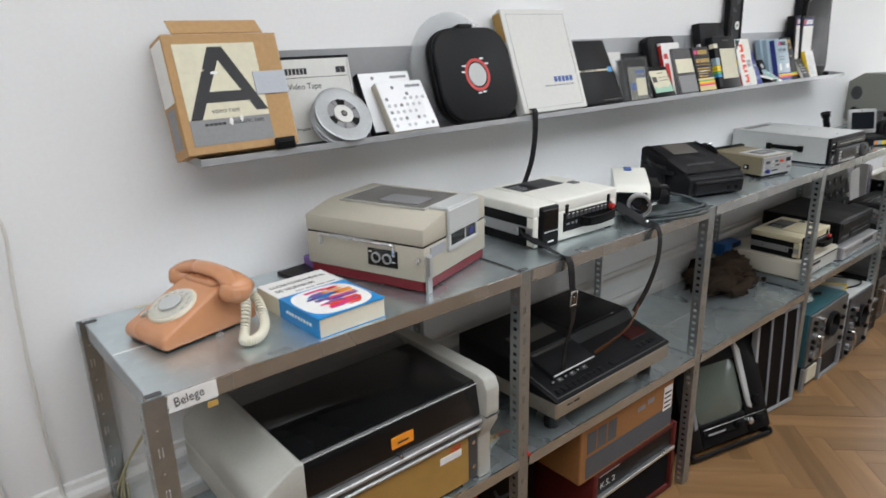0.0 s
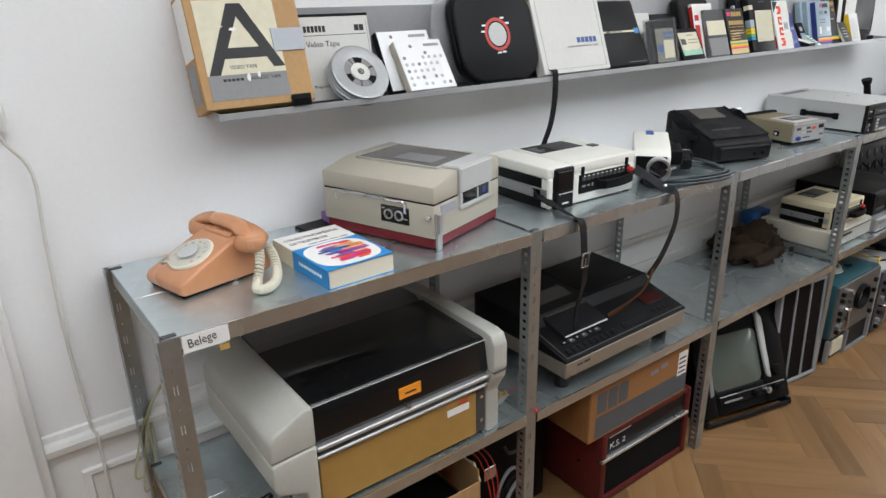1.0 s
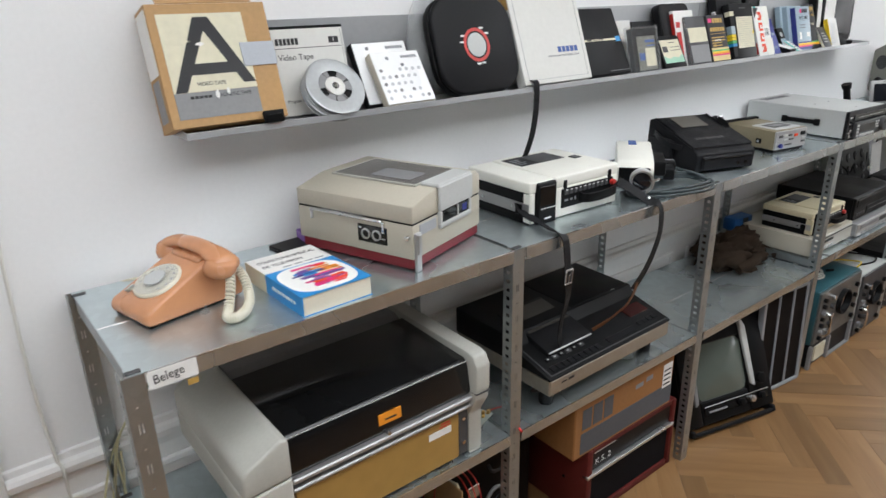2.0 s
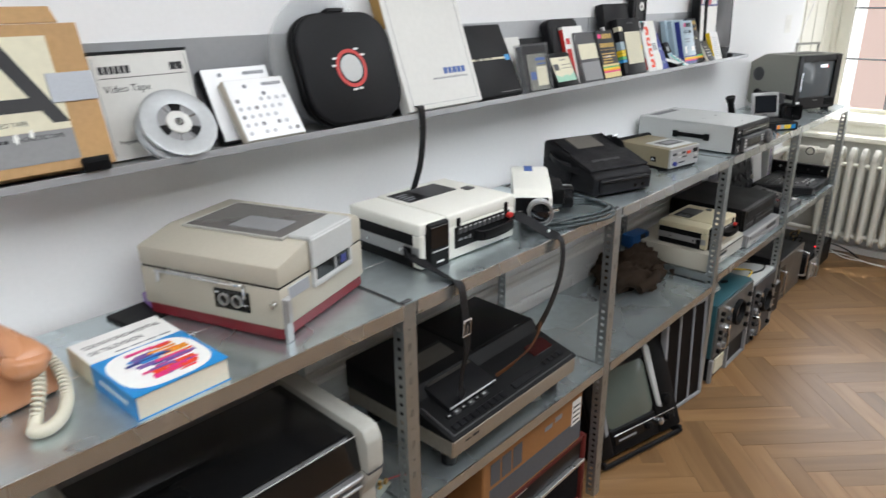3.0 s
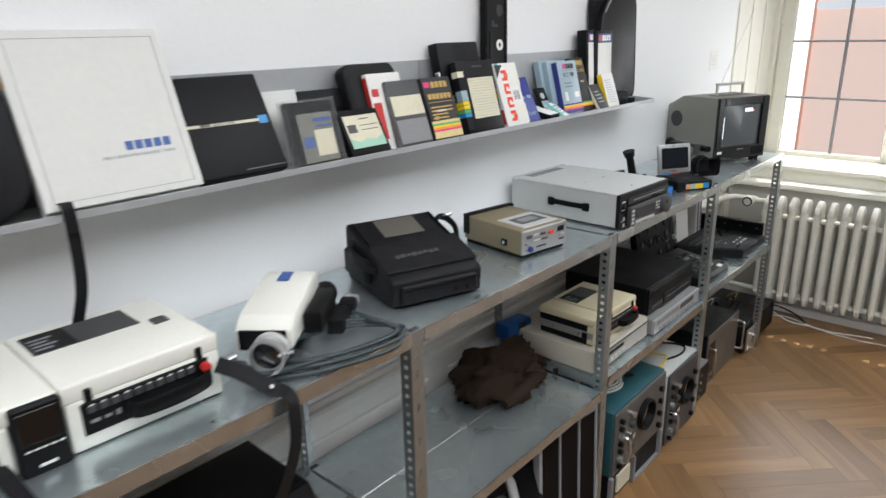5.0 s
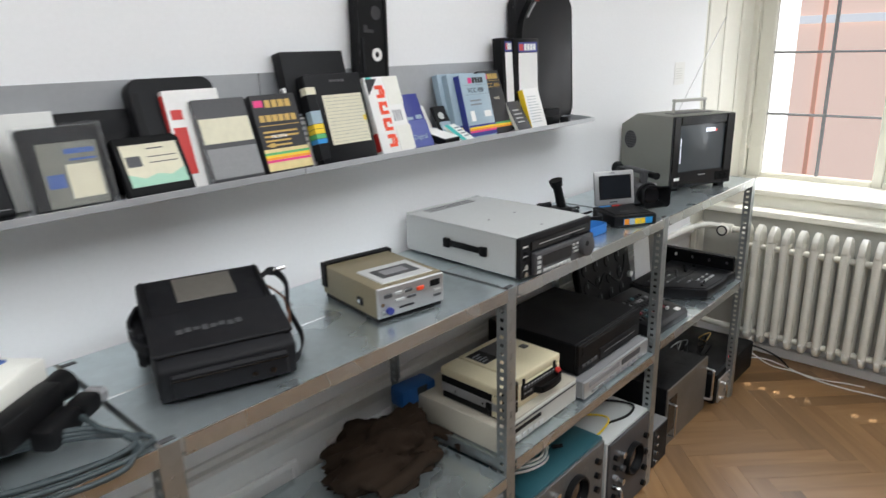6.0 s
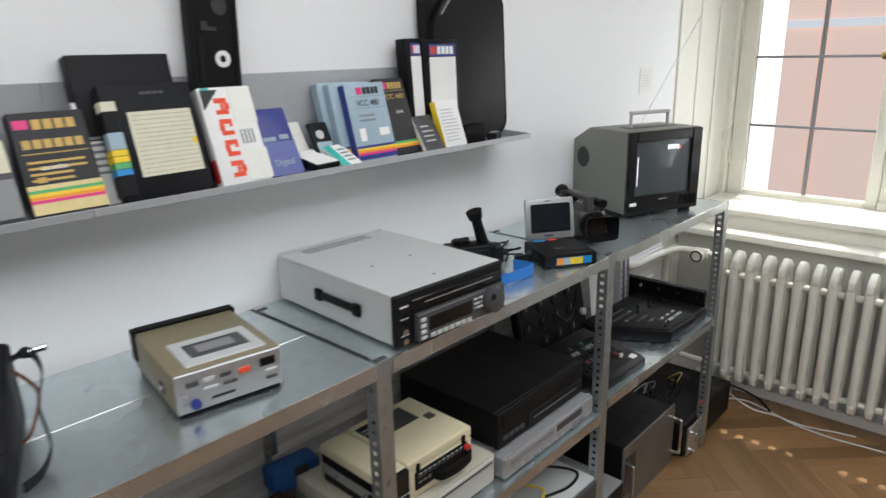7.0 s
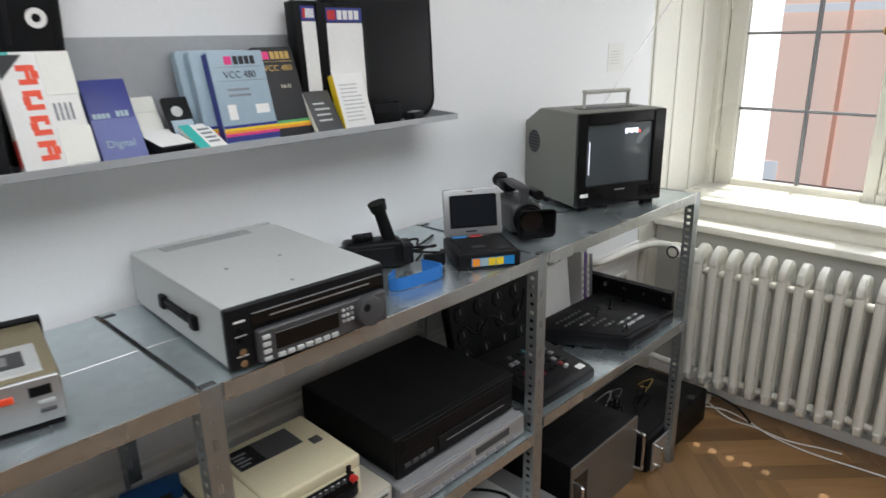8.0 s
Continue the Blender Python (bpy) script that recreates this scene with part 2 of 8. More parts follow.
# copper, stone and the white slab emit too, in place of daylight
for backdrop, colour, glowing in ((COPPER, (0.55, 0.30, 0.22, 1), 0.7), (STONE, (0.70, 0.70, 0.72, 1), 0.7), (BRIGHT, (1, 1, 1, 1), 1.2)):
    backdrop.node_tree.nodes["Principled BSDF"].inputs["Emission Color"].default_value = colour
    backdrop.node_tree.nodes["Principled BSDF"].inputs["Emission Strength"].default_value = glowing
ASPH = mat("outside_ground", (0.20, 0.19, 0.18), 0.9, 0, 0.1, 10, 0.3)
OSD = glow("screen_text", (0.9, 0.92, 1.0), 1.2)
OSDR = glow("screen_text_red", (1.0, 0.12, 0.10), 1.0)
LED = glow("red_led", (1.0, 0.02, 0.03), 4.0)
LAMP = glow("added_panel_diffuser", (0.97, 0.98, 1.0), 0.8)

# ---- mesh helpers ----


def bx(x0, x1, y0, y1, z0, z1, bev=0.002, seg=1):
    bm = bmesh.new()
    bmesh.ops.create_cube(bm, size=1)
    bmesh.ops.transform(bm, matrix=Matrix.LocRotScale(((x0 + x1) / 2, (y0 + y1) / 2, (z0 + z1) / 2), None, (abs(x1 - x0), abs(y1 - y0), abs(z1 - z0))), verts=bm.verts)
    if bev:
        bev = min(bev, 0.45 * min(abs(x1 - x0), abs(y1 - y0), abs(z1 - z0)))
        bmesh.ops.bevel(bm, geom=bm.edges[:], offset=bev, segments=seg, affect="EDGES", profile=0.5)
    return bm


def prism(axis, a0, a1, pts, bev=0.0, seg=2):
    """A polygon drawn across an axis ('x': y,z; 'y': x,z; 'z': x,y), thick from a0 to a1."""
    bm = bmesh.new()
    put = {"x": lambda a, p: (a, p[0], p[1]), "y": lambda a, p: (p[0], a, p[1]), "z": lambda a, p: (p[0], p[1], a)}[axis]
    lo, hi = [bm.verts.new(put(a0, p)) for p in pts], [bm.verts.new(put(a1, p)) for p in pts]
    bm.faces.new(lo)
    bm.faces.new(hi[::-1])
    for i in range(len(pts)):
        j = (i + 1) % len(pts)
        bm.faces.new((lo[j], lo[i], hi[i], hi[j]))
    bmesh.ops.recalc_face_normals(bm, faces=bm.faces[:])
    if bev:
        bmesh.ops.bevel(bm, geom=bm.edges[:], offset=bev, segments=seg, affect="EDGES", profile=0.5)
    return bm


def rounded(w, h, r, n=6, x=0.0, y=0.0):
    """Outline of a rounded rectangle about (x, y)."""
    out = []
    for cx, cy, a0 in ((w / 2 - r, h / 2 - r, 0), (-w / 2 + r, h / 2 - r, 90), (-w / 2 + r, -h / 2 + r, 180), (w / 2 - r, -h / 2 + r, 270)):
        for i in range(n + 1):
            b = radians(a0 + 90 * i / n)
            out.append((x + cx + r * math.cos(b), y + cy + r * math.sin(b)))
    return out


def cyl(p0, p1, r, r2=None, n=24, bev=0.0):
    bm = bmesh.new()
    d = Vector(p1) - Vector(p0)
    bmesh.ops.create_cone(bm, cap_ends=True, segments=n, radius1=r, radius2=r if r2 is None else r2, depth=d.length)
    if bev:
        rim = [ed for ed in bm.edges if len(ed.link_faces) == 2 and max(len(f.verts) for f in ed.link_faces) > 4]
        bmesh.ops.bevel(bm, geom=rim, offset=bev, segments=2, affect="EDGES", profile=0.5)
    m = Matrix.Translation((Vector(p0) + Vector(p1)) / 2) @ d.to_track_quat("Z", "Y").to_matrix().to_4x4()
    bmesh.ops.transform(bm, matrix=m, verts=bm.verts)
    return bm


def lathe(prof, n=40, m=None):
    """Turn a profile of (radius, height) about z."""
    bm = bmesh.new()
    rings = []
    for r, z in prof:
        if r < 1e-5:
            rings.append([bm.verts.new((0, 0, z))])
        else:
            rings.append([bm.verts.new((r * math.cos(2 * math.pi * i / n), r * math.sin(2 * math.pi * i / n), z)) for i in range(n)])
    for p, q in zip(rings, rings[1:]):
        for i in range(n):
            j = (i + 1) % n
            f = [p[i % len(p)], p[j % len(p)], q[j % len(q)], q[i % len(q)]]
            f = [v for k, v in enumerate(f) if v not in f[:k]]
            if len(f) > 2:
                bm.faces.new(f)
    bmesh.ops.recalc_face_normals(bm, faces=bm.faces[:])
    if m is not None:
        bmesh.ops.transform(bm, matrix=m, verts=bm.verts)
    return bm


def spline(pts, k=6, closed=False):
    """A smooth line through the points."""
    p = [Vector(q) for q in pts]
    out = []
    n = len(p)
    for i in range(n if closed else n - 1):
        a, b = p[i], p[(i + 1) % n]
        z = p[i - 1] if (i or closed) else a
        c = p[(i + 2) % n] if (i + 2 < n or closed) else b
        for s in range(k):
            t = s / k
            out.append(0.5 * ((2 * a) + (b - z) * t + (2 * z - 5 * a + 4 * b - c) * t * t + (3 * a - z - 3 * b + c) * t ** 3))
    if not closed:
        out.append(p[-1])
    return out


def tube(pts, r, n=8, k=6, closed=False, flat=None, up=(0, 0, 1)):
    """A cable (or, with flat=(half width, half thickness), a strap) swept along the points."""
    line = spline(pts, k, closed) if k else [Vector(q) for q in pts]
    bm = bmesh.new()
    rings = []
    prev = Vector(up)
    for i, q in enumerate(line):
        t = (line[(i + 1) % len(line)] if (closed or i + 1 < len(line)) else q) - (line[i - 1] if (closed or i) else q)
        t.normalize()
        s = prev.cross(t)
        if s.length < 1e-4:
            s = Vector((1, 0, 0)).cross(t)
        s.normalize()
        u = t.cross(s)
        if flat is None:
            prev = u
        ring = []
        for j in range(n):
            b = 2 * math.pi * (j + 0.5) / n
            if flat:
                w = (flat[0] if math.cos(b) > 0 else -flat[0], flat[1] if math.sin(b) > 0 else -flat[1])
            else:
                w = (r * math.cos(b), r * math.sin(b))
            ring.append(bm.verts.new(q + s * w[0] + u * w[1]))
        rings.append(ring)
    pairs = list(zip(rings, rings[1:])) + ([(rings[-1], rings[0])] if closed else [])
    for p, q in pairs:
        for j in range(n):
            bm.faces.new((p[j], p[(j + 1) % n], q[(j + 1) % n], q[j]))
    if not closed:
        bm.faces.new(rings[0][::-1])
        bm.faces.new(rings[-1])
    bmesh.ops.recalc_face_normals(bm, faces=bm.faces[:])
    return bm


def join(*bms):
    out = bmesh.new()
    for b in bms:
        tmp = bpy.data.meshes.new("tmp")
        b.to_mesh(tmp)
        b.free()
        out.from_mesh(tmp)
        bpy.data.meshes.remove(tmp)
    return out


def moved(bm, m):
    bmesh.ops.transform(bm, matrix=m, verts=bm.verts)
    return bm


def meshed(name, bm, material, smooth=35):
    me = bpy.data.meshes.new(name)
    bm.to_mesh(me)
    bm.free()
    me.materials.append(material)
    if smooth:
        me.shade_smooth()
        me.set_sharp_from_angle(angle=radians(smooth))
    return me


def part(name, bm, material, parent, label="", smooth=35):
    """One mesh under a thing or under a part."""
    ob = new(name, meshed(name, bm, material, smooth))
    ob.parent = parent
    return tagged(ob, label)


def thing(name, label, category, m=None, group=""):
    ob = new(name)
    ob.empty_display_size = 0.05
    ob.matrix_world = m if m is not None else Matrix()
    return tagged(ob, label, category, group)


def solid(name, bm, material, label, category="", kind="", smooth=35, group=""):
    """A thing or piece of the setting that is one mesh."""
    return tagged(new(name, meshed(name, bm, material, smooth)), label, category, group, kind)


def words(s, size, m, material, parent, name="lettering", wide=None, squeeze=1.0):
    """Printed writing, in the parent's own frame; m puts its x to the right and y up."""
    cu = bpy.data.curves.new(name, "FONT")
    cu.body, cu.size, cu.extrude = s, size, 0.0003
    cu.align_x, cu.align_y, cu.resolution_u = "LEFT", "BOTTOM_BASELINE", 3
    tmp = bpy.data.objects.new("tmp", cu)
    me = bpy.data.meshes.new_from_object(tmp)
    bpy.data.objects.remove(tmp)
    bpy.data.curves.remove(cu)
    if wide and len(me.vertices):
        squeeze = wide / max(v.co.x for v in me.vertices)
    me.transform(m @ Matrix.Diagonal((squeeze, 1, 1, 1)))
    me.materials.append(material)
    ob = new(name, me)
    ob.parent = parent
    return ob


FRONT = Matrix(((1, 0, 0, 0), (0, 0, -1, 0), (0, 1, 0, 0), (0, 0, 0, 1)))   # text plane on a face towards -y


def front(x, z, y=-0.0006):
    return Matrix.Translation((x, y, z)) @ FRONT


def bars(rows, y=-0.0008, th=0.0006):
    """Printed bars on a front face: rows of (x0, x1, z0, z1)."""
    return join(*[bx(a, b, y, y + th, c, d, 0) for a, b, c, d in rows])


def lines(x0, x1, z0, z1, n, fill=0.4, seed=1, ragged=0.3):
    """Bars in the manner of n lines of small print."""
    rng = random.Random(seed)
    step = (z1 - z0) / n
    return [(x0, x1 - rng.random() * ragged * (x1 - x0), z0 + i * step, z0 + (i + fill) * step) for i in range(n)]

# ---- the room ----
Z_TOP, WALL_Y, PITCH, DEPTH = 1.14, 0.5, 0.95, 0.475
MIDS = (0.572, 0.568, 0.563, 0.600, 0.636)

solid("wall_north", bx(-2.6, 5.30, WALL_Y, WALL_Y + 0.25, 0, 3.1, 0), WALL, "smooth white painted plaster wall behind the shelves", kind="structure")
solid("wall_west", bx(-2.8, -2.6, -5.2, 0.75, 0, 3.1, 0), BACKW, "unseen closing wall, painted dark grey to cut bounced light", kind="structure")
solid("wall_south", bx(-2.6, 6.2, -5.4, -5.2, 0, 3.1, 0), BACKW, "unseen closing wall, painted dark grey to cut bounced light", kind="structure")
solid("ceiling", bx(-2.8, 6.2, -5.4, 0.75, 3.1, 3.3, 0), WHITE, "white painted ceiling", kind="structure")
WX, Y_IN, Y_OUT = 5.46, 0.46, -1.12      # inner face of the window wall, and the window's two jambs
# jambs of the added second window, which is out of view
W2_IN, W2_OUT = -2.2, -3.8
OUTX, HEAD = 6.20, 2.27
east = [bx(WX, OUTX, W2_IN, Y_OUT, 0, 3.1, 0), bx(WX, OUTX, -5.2, W2_OUT, 0, 3.1, 0),
        bx(WX, 6.05, Y_OUT, 0.75, HEAD, 3.1, 0), bx(6.05, OUTX, Y_OUT, 0.75, 2.82, 3.1, 0), bx(WX, OUTX, W2_OUT, W2_IN, HEAD, 3.1, 0),
        bx(WX, OUTX, W2_OUT, W2_IN, 0, 0.86, 0), bx(WX, OUTX, Y_OUT, 0.75, 0, 0.80, 0),
        bx(5.86, OUTX, Y_OUT, 0.75, 0.80, 0.90, 0)]
solid("wall_east", join(*east), WALL, "thick white wall with deep window niches", kind="structure")

# panelled cream jamb between the shelf wall and the casement
jamb = thing("window_jamb", "cream painted wooden window jamb with upright mouldings", "jamb")
tagged(jamb, kind="structure")
part("panel", prism("z", 0.80, HEAD, [(5.30, 0.50), (5.88, 0.455), (6.2, 0.455), (6.2, 0.75), (5.30, 0.75)]), CREAM, jamb)
part("panel", prism("z", 0.0, 0.80, [(5.301, 0.498), (5.47, 0.485), (5.47, 0.75), (5.301, 0.75)]), CREAM, jamb)
for x, w, d in ((5.315, 0.03, 0.010), (5.52, 0.025, 0.008), (5.72, 0.035, 0.012)):
    y = 0.50 - (x - 5.30) * 0.0776
    part("moulding", prism("z", 0.90, HEAD, [(x, y + 0.005), (x, y - d * 0.6), (x + w * 0.25, y - d), (x + w * 0.75, y - d), (x + w, y - d * 0.6), (x + w, y + 0.005)]), CREAM, jamb)
part("plinth_block", bx(5.31, 5.46, 0.462, 0.492, 0.0, 0.72, 0.004), CREAM, jamb)

# bodies of the added ceiling panels, out of view
for lx, ly in ADDED_PANELS:
    cl = thing("added_ceiling_panel", "unseen white ceiling panel with an opal diffuser, added for its light", "lamp", Matrix(), "ceiling lights")
    part("housing", bx(lx - 1.14, lx + 1.14, ly - 0.94, ly + 0.94, 3.0, 3.1, 0.01), WHITE, cl)
    part("diffuser", bx(lx - 1.11, lx + 1.11, ly - 0.91, ly + 0.91, 2.96, 2.999, 0.008), LAMP, cl)

# dado rail and panelling on the shelf wall
rail = [(0.5, 0.655), (0.492, 0.655), (0.488, 0.675), (0.474, 0.685), (0.470, 0.705), (0.476, 0.715), (0.488, 0.720), (0.492, 0.735), (0.5, 0.738)]
solid("dado_rail", prism("x", -0.215, 5.30, rail), WHITE, "white painted wooden dado rail along the wall", "rail", "structure")
solid("baseboard", prism("x", -0.215, 5.30, [(0.5, 0), (0.478, 0), (0.478, 0.12), (0.486, 0.14), (0.5, 0.145)]), WHITE, "white painted wooden skirting board", kind="structure")
pan = thing("wall_panelling", "white painted wainscot panels below the dado rail", "panelling")
tagged(pan, kind="structure")
part("board", bx(-0.215, 5.30, 0.494, 0.4985, 0.145, 0.655, 0), WHITE, pan)
for i in range(6):
    x0 = -0.15 + i * 0.91
    fr = [bx(x0, x0 + 0.80, 0.482, 0.496, z, z + 0.022, 0.004) for z in (0.22, 0.59)]
    fr += [bx(x, x + 0.022, 0.4825, 0.4955, 0.22, 0.61, 0.004) for x in (x0, x0 + 0.778)]
    part("panel_frame", join(*fr), WHITE, pan)
# the cased door opening at the near end of the wall
cas = thing("door_casing", "white painted door casing, chipped at its edge", "door casing")
tagged(cas, kind="structure")
part("casing_board", bx(-0.42, -0.235, 0.455, 0.5, 0, 2.2, 0.004), WHITE, cas)
part("casing_bead", bx(-0.238, -0.215, 0.468, 0.5, 0, 2.2, 0.006, 2), WHITE, cas)

# ---- window ----


def window(y0, y1, label, name):
    """Two casements side by side, each two panes wide; y0 is the jamb nearer the shelves."""
    w = thing(name, label, "window")
    tagged(w, kind="structure")
    z0, z1, gx = 0.885, HEAD, 5.97
    mid = (y0 + y1) / 2
    f = [bx(5.90, 6.05, y0 - 0.035, y0, z0, z1, 0.004), bx(5.90, 6.05, y1, y1 + 0.035, z0, z1, 0.004), bx(5.90, 6.05, y1 + 0.035, y0 - 0.035, z1 - 0.02, z1, 0.004), bx(5.89, 6.05, y1 + 0.035, y0 - 0.035, z0, z0 + 0.022, 0.004)]
    part("window_frame", join(*f), CREAM, w)
    for a, b, lock in ((y0 - 0.037, mid + 0.002, 1), (mid - 0.002, y1 + 0.037, 0)):
        c = part("casement", join(bx(5.945, 5.995, a - 0.085, a, z0 + 0.024, z1 - 0.052, 0.006), bx(5.945, 5.995, b, b + 0.055, z0 + 0.024, z1 - 0.052, 0.006),
                                  bx(5.945, 5.995, b + 0.055, a - 0.085, z0 + 0.0245, z0 + 0.075, 0.006), bx(5.945, 5.995, b + 0.055, a - 0.085, z1 - 0.13, z1 - 0.0525, 0.006)), CREAM, w)
        ya, yb = a - 0.085, b + 0.055
        ym = (ya + yb) / 2 - 0.012
        zs = [0.957 + 0.363 * i for i in range(1, 3)]
        part("glazing_bar", bx(5.955, 5.988, ym - 0.008, ym + 0.008, z0 + 0.073, z1 - 0.13, 0.003), GREYM, c, "grey upright glazing bar")
        for z in zs:
            part("glazing_bar", bx(5.956, 5.987, yb, ya, z - 0.007, z + 0.007, 0.003), GREYM, c)
        for u, v in ((ya, ym + 0.009), (ym - 0.009, yb)):
            for z, zz in zip([0.957] + zs, zs + [z1 - 0.13]):
                g = part("pane", bx(5.971, 5.974, v, u, z + 0.008, zz - 0.008, 0), GLASS, c)
                g.visible_shadow = False
        if lock:
            part("knob", moved(lathe([(0, 0), (0.007, 0), (0.007, 0.02), (0.016, 0.026), (0.019, 0.036), (0.014, 0.046), (0, 0.05)], 20), pose(5.945, b + 0.06, 1.685, 0, -90, 0)), BRASS, c, "brass knob")
        else:
            part("bolt", cyl((5.94, a - 0.02, 0.93), (5.94, a - 0.02, 1.25), 0.006), CREAM, c)
            part("bolt_guide", bx(5.925, 5.946, a - 0.04, a, 0.915, 0.97, 0.003), CREAM, c)
    for z in (1.10, 1.80):
        part("hinge", cyl((5.936, y0 - 0.04, z), (5.936, y0 - 0.04, z + 0.13), 0.007, n=12), CREAM, w)
    return w


window(Y_IN, Y_OUT, "cream painted casement window with small panes, closed", "window_1")
# unseen window, added as an opening for the second fill lamp
window(W2_IN, W2_OUT, "cream painted casement window with small panes, closed", "added_window")
sill = thing("window_sill", "deep stepped cream painted window sill in the sun", "window sill")
tagged(sill, kind="structure")
part("upper_board", bx(5.52, 5.925, Y_OUT + 0.002, 0.452, 0.902, 0.932, 0.008, 3), CREAM, sill)
part("riser", bx(5.545, 5.86, Y_OUT + 0.003, 0.452, 0.802, 0.902, 0), CREAM, sill)
part("lower_board", bx(5.40, 5.545, Y_OUT + 0.004, 0.478, 0.802, 0.838, 0.008, 3), CREAM, sill)
# greyer than the cream sill: the shade behind the columns is in its colour
part("apron", bx(5.44, 5.458, Y_OUT, 0.478, 0.10, 0.800, 0.003), BEIGEG, sill, "panel behind the radiator, painted grey-beige for the shade between its columns")

# ---- radiator ----
rad = thing("radiator", "cream enamelled cast-iron column radiator under the window", "radiator")
RP, RX0, RX1 = 0.0715, 5.235, 5.385


def column():
    """One section: two upright tubes with a rounded hub at top and bottom."""
    bits = []
    for x in (RX0 + 0.020, (RX0 + RX1) / 2, RX1 - 0.020):
        bits.append(moved(lathe([(0.0, 0.13), (0.011, 0.135), (0.0142, 0.17), (0.0142, 0.70), (0.011, 0.735), (0.0, 0.74)], 14), Matrix.Translation((x, 0, 0)) @ Matrix.Diagonal((1.1, 1.40, 1, 1))))
    top = [(RX0, 0.705), (RX0 + 0.008, 0.745), (RX0 + 0.04, 0.772), ((RX0 + RX1) / 2, 0.785), (RX1 - 0.04, 0.772), (RX1 - 0.008, 0.745), (RX1, 0.705), (RX1 - 0.03, 0.69), (RX0 + 0.03, 0.69)]
    bits.append(prism("y", -0.016, 0.016, top, 0.0085, 3))
    low = [(RX0, 0.165), (RX0 + 0.01, 0.125), (RX0 + 0.04, 0.105), (RX1 - 0.04, 0.105), (RX1 - 0.01, 0.125), (RX1, 0.165), (RX1 - 0.03, 0.18), (RX0 + 0.03, 0.18)]
    bits.append(prism("y", -0.015, 0.015, low, 0.008, 3))
    bits.append(cyl(((RX0 + RX1) / 2, -0.036, 0.655), ((RX0 + RX1) / 2, 0.036, 0.655), 0.017, n=16))
    bits.append(cyl(((RX0 + RX1) / 2, -0.036, 0.15), ((RX0 + RX1) / 2, 0.036, 0.15), 0.017, n=16))
    return join(*bits)


col = meshed("section", column(), RADP, 40)
for i in range(18):
    o = new("section", col)
    o.parent = rad
    o.location = (0, 0.105 + RP - RP * i, 0)
for y in (0.10, -0.98):
    part("foot", bx(RX0 + 0.04, RX1 - 0.04, y - 0.02, y + 0.02, 0, 0.12, 0.006), RADP, rad)
pipe = thing("radiator_pipe", "cream painted heating pipe with a round valve", "pipe")
part("pipe", tube([(5.31, 0.20, 0.735), (5.31, 0.27, 0.735), (5.31, 0.34, 0.74), (5.27, 0.40, 0.745), (5.10, 0.43, 0.75), (4.86, 0.44, 0.75), (4.82, 0.47, 0.75), (4.82, 0.51, 0.75)], 0.017, 12), RADP, pipe)
part("valve_body", cyl((5.31, 0.255, 0.735), (5.31, 0.325, 0.735), 0.026, n=18, bev=0.004), RADP, pipe)
vw = part("valve_wheel", cyl((5.262, 0.29, 0.735), (5.235, 0.29, 0.735), 0.033, n=24, bev=0.004), CREAM, pipe)
part("wheel_ring", moved(lathe([(0.022, 0), (0.030, 0), (0.030, 0.003), (0.022, 0.003), (0.022, 0)], 24), pose(5.235, 0.29, 0.735, 0, -90, 0)), GREYD, vw, "dark ring on the valve")
part("lower_pipe", tube([(5.31, 0.20, 0.15), (5.31, 0.30, 0.15), (5.30, 0.38, 0.16), (5.22, 0.42, 0.20), (5.10, 0.44, 0.20), (4.95, 0.45, 0.20), (4.93, 0.51, 0.20)], 0.017, 12), RADP, pipe)
duct = thing("cable_duct", "white cable duct on the floor under the radiator", "cable duct")
part("duct", bx(5.385, 5.435, -1.0, 0.30, 0.0, 0.05, 0.004), WHITE, duct)

# ---- outside ----
fac = thing("house_facade", "salmon stucco house front across the courtyard, glowing in place of daylight", "house")
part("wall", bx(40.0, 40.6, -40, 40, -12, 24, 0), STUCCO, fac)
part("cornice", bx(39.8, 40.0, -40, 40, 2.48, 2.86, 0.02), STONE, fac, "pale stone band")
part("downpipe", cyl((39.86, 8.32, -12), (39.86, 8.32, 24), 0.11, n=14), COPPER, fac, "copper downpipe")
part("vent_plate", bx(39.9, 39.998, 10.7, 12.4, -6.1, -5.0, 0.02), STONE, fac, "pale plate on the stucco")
# added slab whose glow stands in for the sunlit reveal beside the panes
wh = thing("reveal_glow_slab", "glowing white slab standing in for the sunlit outer window reveal", "house")
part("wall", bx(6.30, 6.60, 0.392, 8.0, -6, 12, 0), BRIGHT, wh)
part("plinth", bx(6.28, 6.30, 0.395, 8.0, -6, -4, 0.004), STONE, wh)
solid("ground", bx(6.2, 300, -300, 300, -6.2, -6, 0), ASPH, "pale street ground far below the window", kind="structure")

# ---- shelving ----


